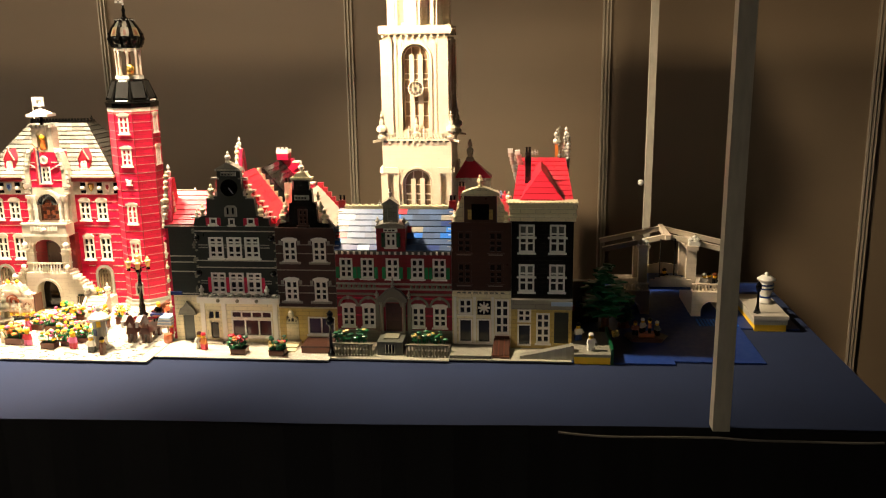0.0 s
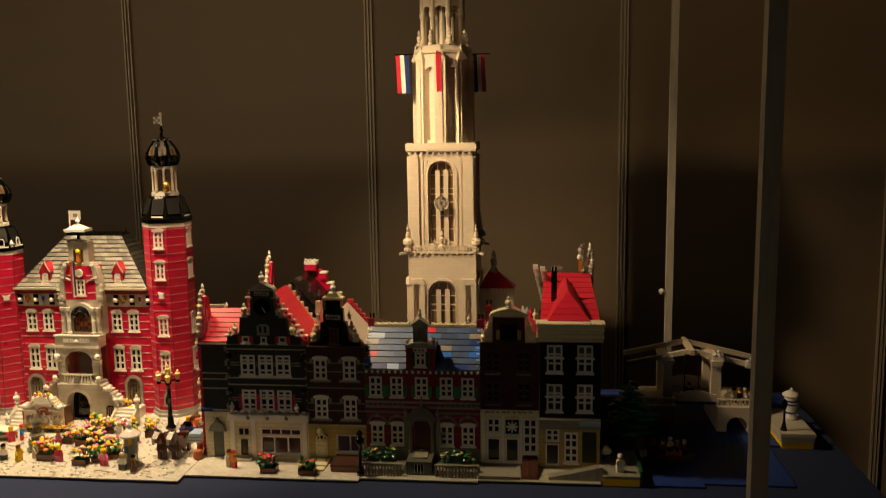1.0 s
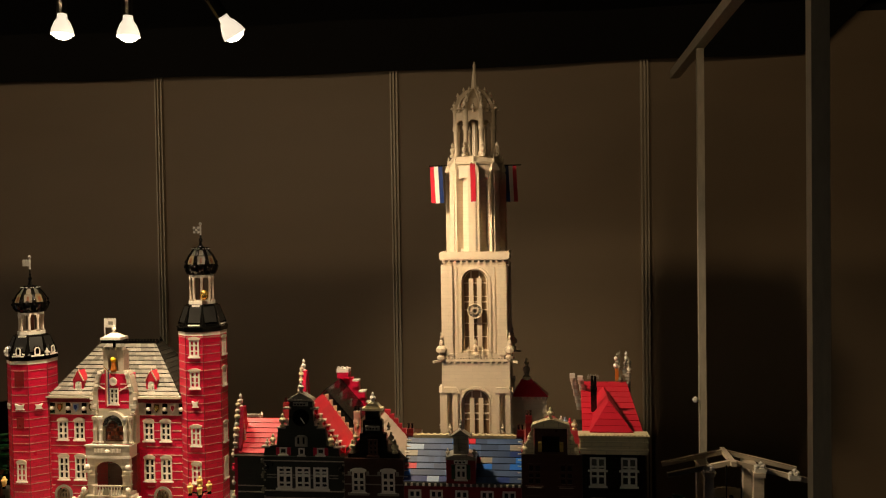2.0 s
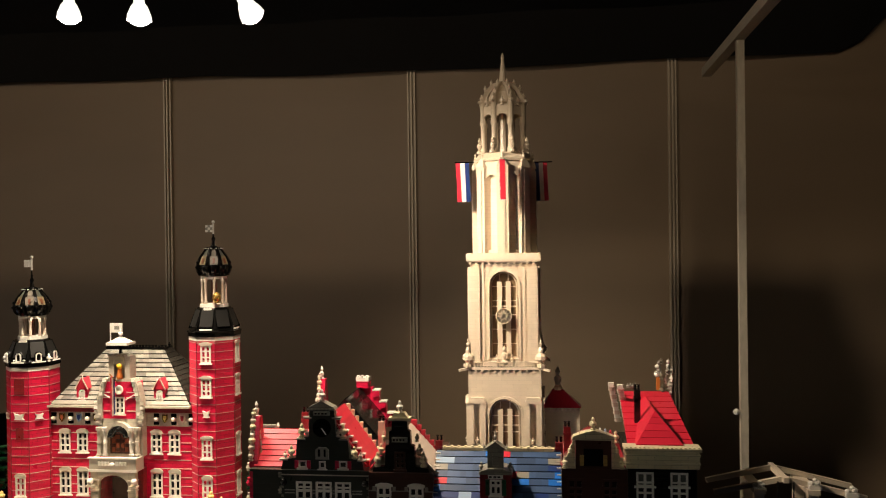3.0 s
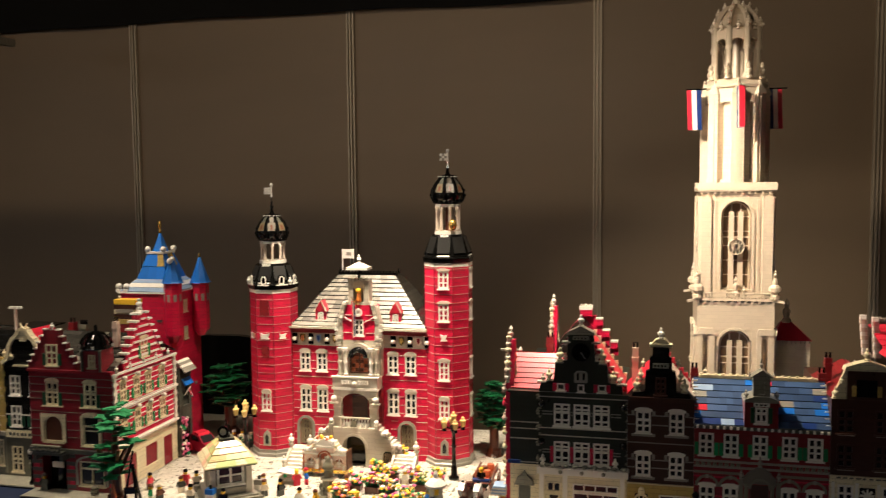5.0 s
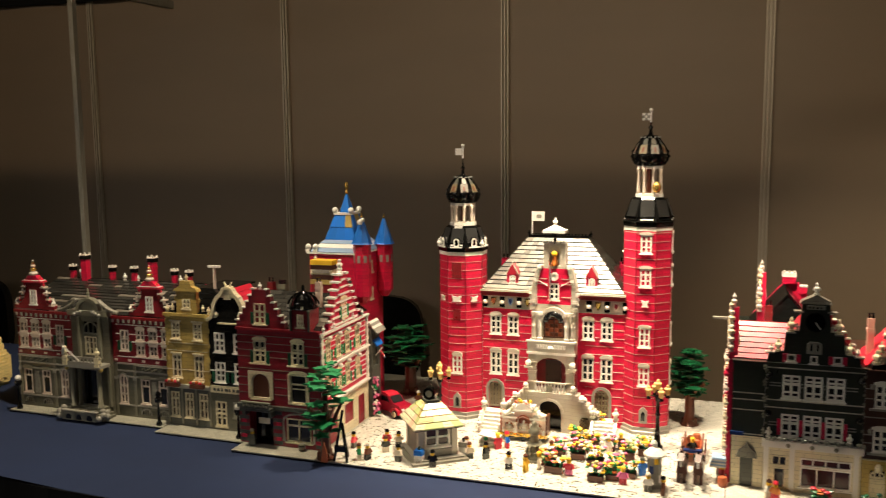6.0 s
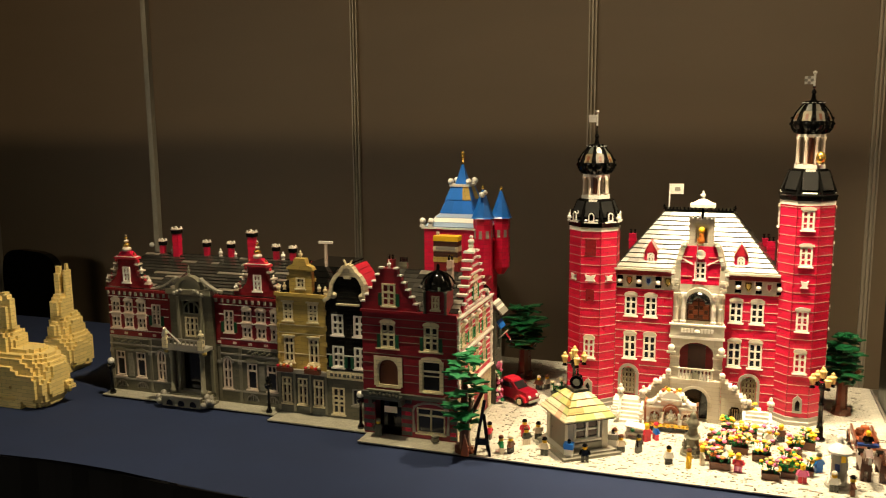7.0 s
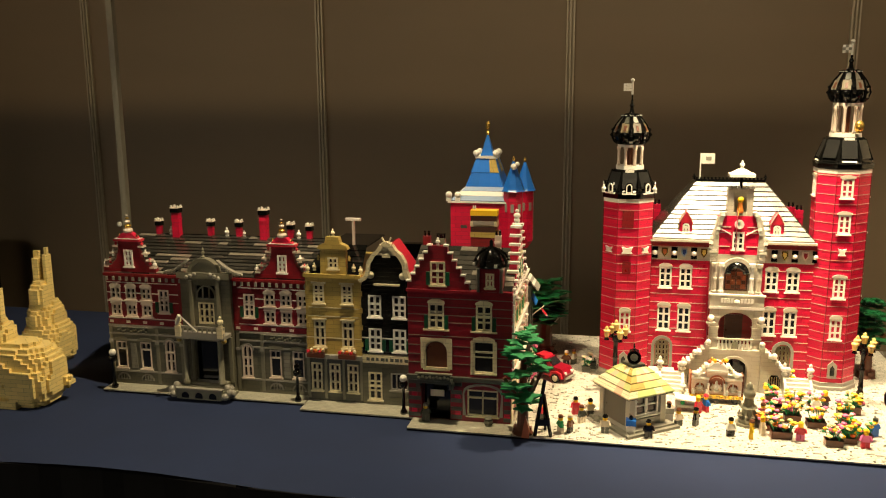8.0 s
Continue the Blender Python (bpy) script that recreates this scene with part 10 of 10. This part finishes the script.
for x, y in ((-1.535, 2.105), (-1.512, 2.085), (-1.548, 2.075)):
    flower_crate(x, y, 0.020, 0.018, 0.016, (Wc, Wc, CREAM), 9, int(abs(x) * 1000), 1.0, DARK_GREY, "dark pot with white blossoms behind the kiosk")

# loose dark tiles and studs over the square
rg = random.Random(77)
sp = MB()
for i in range(560):
    x, y = rg.uniform(-1.678, -0.805), rg.uniform(1.652, 2.38)
    w, d = rg.choice(((0.0078, 0.0038), (0.0118, 0.0038), (0.0078, 0.0038), (0.0038, 0.0038), (0.0158, 0.0038)))
    x, y = round(x / 0.004) * 0.004, round(y / 0.004) * 0.004
    sp.box(x, x + w, y, y + d, G + 0.0001, G + 0.0009 + 0.0004 * rg.random())
tagged(part("dark_tiles", sp, GREY_SMOOTH), "scattered grey tiles set into the pale square", "tiles", kind="stuff")
sp = MB()
for i in range(1800):
    x, y = -1.677 + 0.008 * rg.randrange(109), 1.656 + 0.008 * rg.randrange(90)
    sp.lathe([(0.0024, 0), (0.0024, 0.0017)], (x, y, G), 8)
tagged(part("plate_studs", sp, PLATE), "pale round studs standing on the square", "studs", kind="stuff")

# ---- water, bridge and quay at the far end ----
WATER = abs_mat("blue_water_plastic", (0.008, 0.034, 0.19), joints=False, vary=0.2, rough=0.5)
wt_ = thing("water_plate", 0.35, 2.0, Z0, "dark blue plastic water with studs under the bridge", "water", kind="structure")
part("plate", MB().box(0.130, 0.345, 1.712, 2.36, Z0, Z0 + 0.0032), WATER, wt_)
part("plate", MB().box(0.3452, 0.535, 1.730, 2.36, Z0, Z0 + 0.0030), WATER, wt_)
part("plate", MB().box(0.5352, 0.670, 1.960, 2.36, Z0, Z0 + 0.0034), WATER, wt_)
st_ = MB()
for i in range(12):
    for j in range(7):
        st_.lathe([(0.0024, 0), (0.0024, 0.0018)], (0.445 + 0.008 * i, 1.975 + 0.008 * j, Z0 + 0.003), 8)
tagged(part("stud_field", st_, BLUE_ROOF, wt_), kind="stuff")
br = thing("drawbridge", 0.42, 2.12, G, "pale tan drawbridge with balance beams over blue water", "bridge")


def arch_wall(x0, x1, yf, yb, ztop, ax, ar, az):
    pier = part("pier", MB().box(x0, ax - ar, yf, yb, Z0, ztop), TAN, br, "tan arched stone pier")
    part("pier", MB().box(ax + ar, x1, yf, yb, Z0, ztop), TAN, br, "tan arched stone pier")
    n_ = 10
    for i in range(n_):
        t0, t1 = math.pi * i / n_, math.pi * (i + 1) / n_
        xa, xb = ax + ar * math.cos(t0), ax + ar * math.cos(t1)
        part("arch_stone", MB(fr(0, yf)).prism([(xb, az + ar * math.sin(t1)), (xa, az + ar * math.sin(t0)), (xa, ztop), (xb, ztop)], 0, yb - yf), TAN, pier)


arch_wall(0.250, 0.335, 2.060, 2.22, 0.893, 0.288, 0.026, 0.842)
arch_wall(0.436, 0.530, 2.050, 2.22, 0.895, 0.484, 0.025, 0.846)
part("deck", MB().box(0.3352, 0.4358, 2.07, 2.21, 0.895, 0.902), NAVY, br, "dark bridge deck")
for yy in (2.072, 2.206):
    for i in range(8):
        t = (i + 0.5) / 8 * 2 - 1
        part("railing_panel", MB().box(0.336 + 0.0125 * i, 0.336 + 0.0125 * (i + 1) - 0.0003, yy - 0.003, yy + 0.003, 0.9022, 0.918 + 0.012 * (1 - t * t)), TAN_SMOOTH, br)
for x0, x1 in ((0.252, 0.333), (0.438, 0.528)):
    for i in range(10):
        part("baluster", MB().lathe([(0.0022, 0), (0.003, 0.006), (0.0018, 0.014)], (x0 + (x1 - x0) * (i + 0.5) / 10, 2.066, 0.895), 6), TAN_SMOOTH, br)
    part("handrail", MB().box(x0, x1, 2.062, 2.070, 0.909, 0.912), TAN_SMOOTH, br)
for x, w_ in ((0.318, 0.011), (0.436, 0.012)):
    for yy in (2.085, 2.195):
        part("gate_post", MB().box(x - w_, x + w_, yy - 0.009, yy + 0.009, 0.895, 0.995), TAN, br)
    part("gate_beam", MB().box(x - w_ - 0.002, x + w_ + 0.002, 2.07, 2.21, 0.995, 1.006), TAN_SMOOTH, br)
for yy in (2.090, 2.190):
    part("balance_beam", MB().beam((0.220, yy, 0.992), (0.376, yy, 1.027), 0.010, 0.012), TAN_SMOOTH, br)
    part("balance_beam", MB().beam((0.376, yy, 1.027), (0.555, yy, 0.985), 0.010, 0.012), TAN_SMOOTH, br)
part("cross_beam", MB().beam((0.376, 2.07, 1.027), (0.376, 2.21, 1.027), 0.012, 0.012), TAN_SMOOTH, br)
for x, z in ((0.318, 1.006), (0.440, 1.014), (0.520, 0.998)):
    cw = part("counterweight", MB().box(x - 0.013, x + 0.013, 2.074, 2.092, z - 0.010, z + 0.002), WHITE, br, "lumpy white counterweight")
    for dx, dz, r in ((-0.008, 0.004, 0.0068), (0.006, 0.006, 0.0075), (0.001, 0.013, 0.0055), (0.012, -0.004, 0.006)):
        part("weight_knob", MB().lathe([(r * 0.7, 0), (r, r * 0.4), (r, r * 1.0), (r * 0.5, r * 1.5)], (x + dx, 2.081, z + dz - 0.004), 8), WHITE, cw)
for x in (0.360, 0.395):
    part("chain", MB().beam((x, 2.082, 1.022), (x, 2.082, 0.915), 0.0025, 0.0025), BLACK_SMOOTH, br)
for i in range(5):
    toy_figure(0.470 + 0.013 * i, 2.085 + 0.004 * (i % 2), 0.895, (WHITE, TAN_SMOOTH, BLACK_SMOOTH)[i % 3], (TAN_SMOOTH, DARK_GREY)[i % 2], (WHITE, BLACK_SMOOTH, WOOD_BROWN)[i % 3], 30 * i, "small pale toy figure standing on the bridge")
toy_figure(0.375, 2.10, 0.902, BLACK_SMOOTH, BLACK_SMOOTH, BLACK_SMOOTH, 0, "small black toy figure on the bridge deck")

qy = thing("quay", 0.17, 1.78, Z0, "quay block with yellow side and grey top", "quay")
part("yellow_side", MB().box(0.134, 0.209, 1.709, 1.86, Z0, Z0 + 0.016), YELLOW, qy, "yellow side")
part("top", MB().box(0.133, 0.210, 1.708, 1.861, Z0 + 0.0161, Z0 + 0.022), GREY, qy)
part("edge", MB().box(0.2101, 0.216, 1.708, 1.86, Z0, Z0 + 0.034), DEEP_GREEN, qy)
toy_figure(0.170, 1.735, Z0 + 0.022, WHITE, WHITE, WHITE, 20, "small white toy figure on the quay")
toy_figure(0.146, 1.800, Z0 + 0.022, WHITE, NAVY, BLACK_SMOOTH, 20, "small white and blue toy figure on the quay")
bw = thing("back_wall", 0.165, 1.99, Z0, "low dark brown wall behind the quay", "wall")
part("wall", MB().box(0.134, 0.205, 1.99, 2.01, Z0, 0.935), BROWN, bw)
for k in range(5):
    part("poster", MB().box(0.138 + 0.013 * k, 0.148 + 0.013 * k, 1.988, 1.9898, 0.86 + 0.012 * (k % 3), 0.875 + 0.012 * (k % 3)), (DARK_RED, NAVY, WHITE, TERRACOTTA, DARK_GREY)[k], bw)
bt = thing("toy_boat", 0.300, 1.862, Z0 + 0.0032, "dark brown toy boat with crew moored on the blue water", "boat")
part("hull", MB().add([(0.252, 1.862, Z0 + 0.014), (0.270, 1.845, Z0 + 0.0033), (0.335, 1.845, Z0 + 0.0033), (0.352, 1.862, Z0 + 0.014), (0.335, 1.879, Z0 + 0.0033), (0.270, 1.879, Z0 + 0.0033), (0.262, 1.840, Z0 + 0.014), (0.338, 1.840, Z0 + 0.014), (0.338, 1.884, Z0 + 0.014), (0.262, 1.884, Z0 + 0.014)],
                      [(1, 2, 7, 6), (2, 3, 7), (3, 4, 8), (4, 5, 9, 8), (5, 0, 9), (0, 1, 6), (6, 7, 3, 8, 9, 0), (5, 4, 3, 2, 1, 0)]), BROWN, bt, "dark brown hull")
part("bench", MB().box(0.285, 0.320, 1.850, 1.874, Z0 + 0.014, Z0 + 0.022), TERRACOTTA, bt)
for i in range(4):
    toy_figure(0.278 + 0.016 * i, 1.862, Z0 + 0.016 + 0.006 * (i in (1, 2)), (WOOD_BROWN, WHITE, TERRACOTTA, DARK_GREY)[i], BLACK_SMOOTH, (WOOD_BROWN, WHITE, BLACK_SMOOTH, WHITE)[i], 40 * i, "small dark toy figure sitting in the boat", 0.85)
for k in range(6):
    smooth(part("blossom", MB().ball((0.224 + 0.004 * (k % 3), 1.80 + 0.003 * k, Z0 + 0.035 + 0.003 * (k % 2)), 0.005, 7), OLIVE, qy))

uq = thing("quay", 0.59, 2.04, Z0, "pale quay block with yellow side carrying a vase", "quay")
part("yellow_side", MB().box(0.564, 0.636, 1.952, 2.13, Z0, Z0 + 0.016), YELLOW, uq, "yellow side")
part("top", MB().box(0.562, 0.638, 1.950, 2.132, Z0 + 0.0161, Z0 + 0.030), STONE, uq)
part("cap", MB().box(0.560, 0.640, 1.948, 2.134, Z0 + 0.0301, Z0 + 0.0378), STONE_SMOOTH, uq)
vs_ = thing("giant_vase", 0.613, 2.06, Z0 + 0.038, "white and blue lidded vase on the quay block", "vase")
smooth(part("body", MB().lathe([(0.018, 0), (0.018, 0.006), (0.013, 0.012), (0.012, 0.020), (0.016, 0.030), (0.019, 0.042), (0.015, 0.054), (0.012, 0.058)], (0.613, 2.06, Z0 + 0.038), 14), WHITE, vs_))
for z, r in ((0.014, 0.0135), (0.036, 0.0185), (0.045, 0.0192)):
    smooth(part("blue_band", MB().lathe([(r, 0), (r + 0.0006, 0.002), (r, 0.004)], (0.613, 2.06, Z0 + 0.038 + z), 14), NAVY, vs_))
smooth(part("lid", MB().lathe([(0.022, 0.058), (0.022, 0.061), (0.012, 0.068), (0.004, 0.070), (0.005, 0.074), (0.001, 0.078)], (0.613, 2.06, Z0 + 0.038), 14), WHITE, vs_, "white lid"))
sl = thing("quay_lamp", 0.574, 1.975, Z0 + 0.038, "small black lantern post on the quay block", "street lamp")
smooth(part("post", MB().lathe([(0.009, 0), (0.005, 0.010), (0.003, 0.022), (0.0025, 0.052)], (0.574, 1.975, Z0 + 0.038), 9), BLACK_SMOOTH, sl))
part("lantern", MB().lathe([(0.004, 0.052), (0.007, 0.062), (0.006, 0.070), (0.001, 0.076)], (0.574, 1.975, Z0 + 0.038), 8), BLACK_SMOOTH, sl)

# ---- brick rabbits ----
def voxel_sculpture(name, blobs, cell, origin, label, mat=PALE_YELLOW):
    """A brick-built sculpture: cells of one stud by one brick inside the given ellipsoids, outer faces only."""
    cx, cy, cz = cell
    inside = set()
    for (bx, by, bz), (rx, ry, rz), lean in blobs:
        for i in range(int((bx - rx) / cx) - 3, int((bx + rx) / cx) + 4):
            for j in range(int((by - ry) / cy) - 3, int((by + ry) / cy) + 4):
                for k in range(max(0, int((bz - rz) / cz) - 1), int((bz + rz) / cz) + 2):
                    x, y, z = (i + 0.5) * cx, (j + 0.5) * cy, (k + 0.5) * cz
                    if (abs(x - bx - lean * (z - bz)) / rx) ** 2.6 + (abs(y - by) / ry) ** 2.6 + (abs(z - bz) / rz) ** 2.6 <= 1:
                        inside.add((i, j, k))
    m = MB(Matrix.Translation(origin))
    for i, j, k in inside:
        x0, y0, z0 = i * cx, j * cy, k * cz
        x1, y1, z1 = x0 + cx, y0 + cy, z0 + cz
        for d, q in (((1, 0, 0), [(x1, y0, z0), (x1, y1, z0), (x1, y1, z1), (x1, y0, z1)]), ((-1, 0, 0), [(x0, y1, z0), (x0, y0, z0), (x0, y0, z1), (x0, y1, z1)]),
                     ((0, 1, 0), [(x1, y1, z0), (x0, y1, z0), (x0, y1, z1), (x1, y1, z1)]), ((0, -1, 0), [(x0, y0, z0), (x1, y0, z0), (x1, y0, z1), (x0, y0, z1)]),
                     ((0, 0, 1), [(x0, y0, z1), (x1, y0, z1), (x1, y1, z1), (x0, y1, z1)]), ((0, 0, -1), [(x0, y1, z0), (x1, y1, z0), (x1, y0, z0), (x0, y0, z0)])):
            if (i + d[0], j + d[1], k + d[2]) not in inside:
                m.add(q, [(0, 1, 2, 3)])
    return tagged(part(name, m, mat), label, "sculpture", "brick rabbits")


CELL = (0.0080, 0.0080, 0.0096)
voxel_sculpture("rabbit_sculpture", [((0.006, 0, 0.078), (0.124, 0.062, 0.068), 0), ((0.070, -0.010, 0.052), (0.058, 0.058, 0.054), 0),
                                     ((-0.075, -0.030, 0.035), (0.020, 0.016, 0.042), 0), ((-0.06, -0.045, 0.010), (0.030, 0.016, 0.010), 0), ((0.02, -0.050, 0.010), (0.040, 0.018, 0.011), 0), ((-0.026, -0.005, 0.150), (0.040, 0.038, 0.042), 0),
                                     ((-0.010, -0.016, 0.215), (0.016, 0.013, 0.066), 0.05), ((-0.044, 0.006, 0.215), (0.016, 0.013, 0.066), 0.05), ((0.128, 0.02, 0.046), (0.014, 0.014, 0.014), 0)],
                CELL, (-2.855, 1.655, Z0), "crouching pale yellow brick rabbit sculpture on the blue cloth")
voxel_sculpture("rabbit_sculpture", [((0.004, 0, 0.052), (0.058, 0.062, 0.064), 0), ((0.0, 0, 0.110), (0.040, 0.044, 0.060), 0), ((0.004, -0.016, 0.182), (0.024, 0.032, 0.036), 0), ((0.035, -0.02, 0.050), (0.032, 0.036, 0.046), 0),
                                     ((-0.008, -0.004, 0.240), (0.0075, 0.010, 0.066), 0.0), ((0.018, -0.004, 0.240), (0.0075, 0.010, 0.066), 0.0), ((0.032, -0.045, 0.012), (0.020, 0.022, 0.012), 0), ((-0.02, -0.045, 0.012), (0.020, 0.022, 0.012), 0), ((0.0, -0.04, 0.12), (0.014, 0.014, 0.022), 0)],
                CELL, (-2.955, 1.925, Z0), "upright pale yellow brick rabbit sculpture with tall ears")

# ---- chairs behind the table ----
def hall_chair(x, y, turn, label):
    ob = thing("hall_chair", x, y, 0, label, "chair", "chairs behind the table")
    M = pose(x, y, 0, 0, 0, turn)
    part("seat", MB(M).box(-0.23, 0.23, -0.22, 0.22, 0.42, 0.47, 0.015), BLACK_SMOOTH, ob)
    pr = [(0.22 * math.copysign(abs(math.cos(a)) ** 0.55, math.cos(a)), 0.735 + 0.185 * math.copysign(abs(math.sin(a)) ** 0.55, math.sin(a))) for a in [math.tau * (i + 0.5) / 24 for i in range(24)]]
    part("backrest", MB(M).prism(pr, 0.20, 0.235), BLACK_SMOOTH, ob, "rounded black backrest")
    for sx in (-1, 1):
        part("leg", MB(M).beam((sx * 0.21, -0.20, 0), (sx * 0.20, -0.18, 0.42), 0.022, 0.022), STEEL, ob)
        part("leg", MB(M).beam((sx * 0.21, 0.23, 0), (sx * 0.19, 0.215, 0.62), 0.022, 0.022), STEEL, ob)


hall_chair(-2.22, 3.05, 5, "black chair with rounded back standing behind the table")
hall_chair(-4.36, 2.95, -12, "black chair with rounded back near the wall")
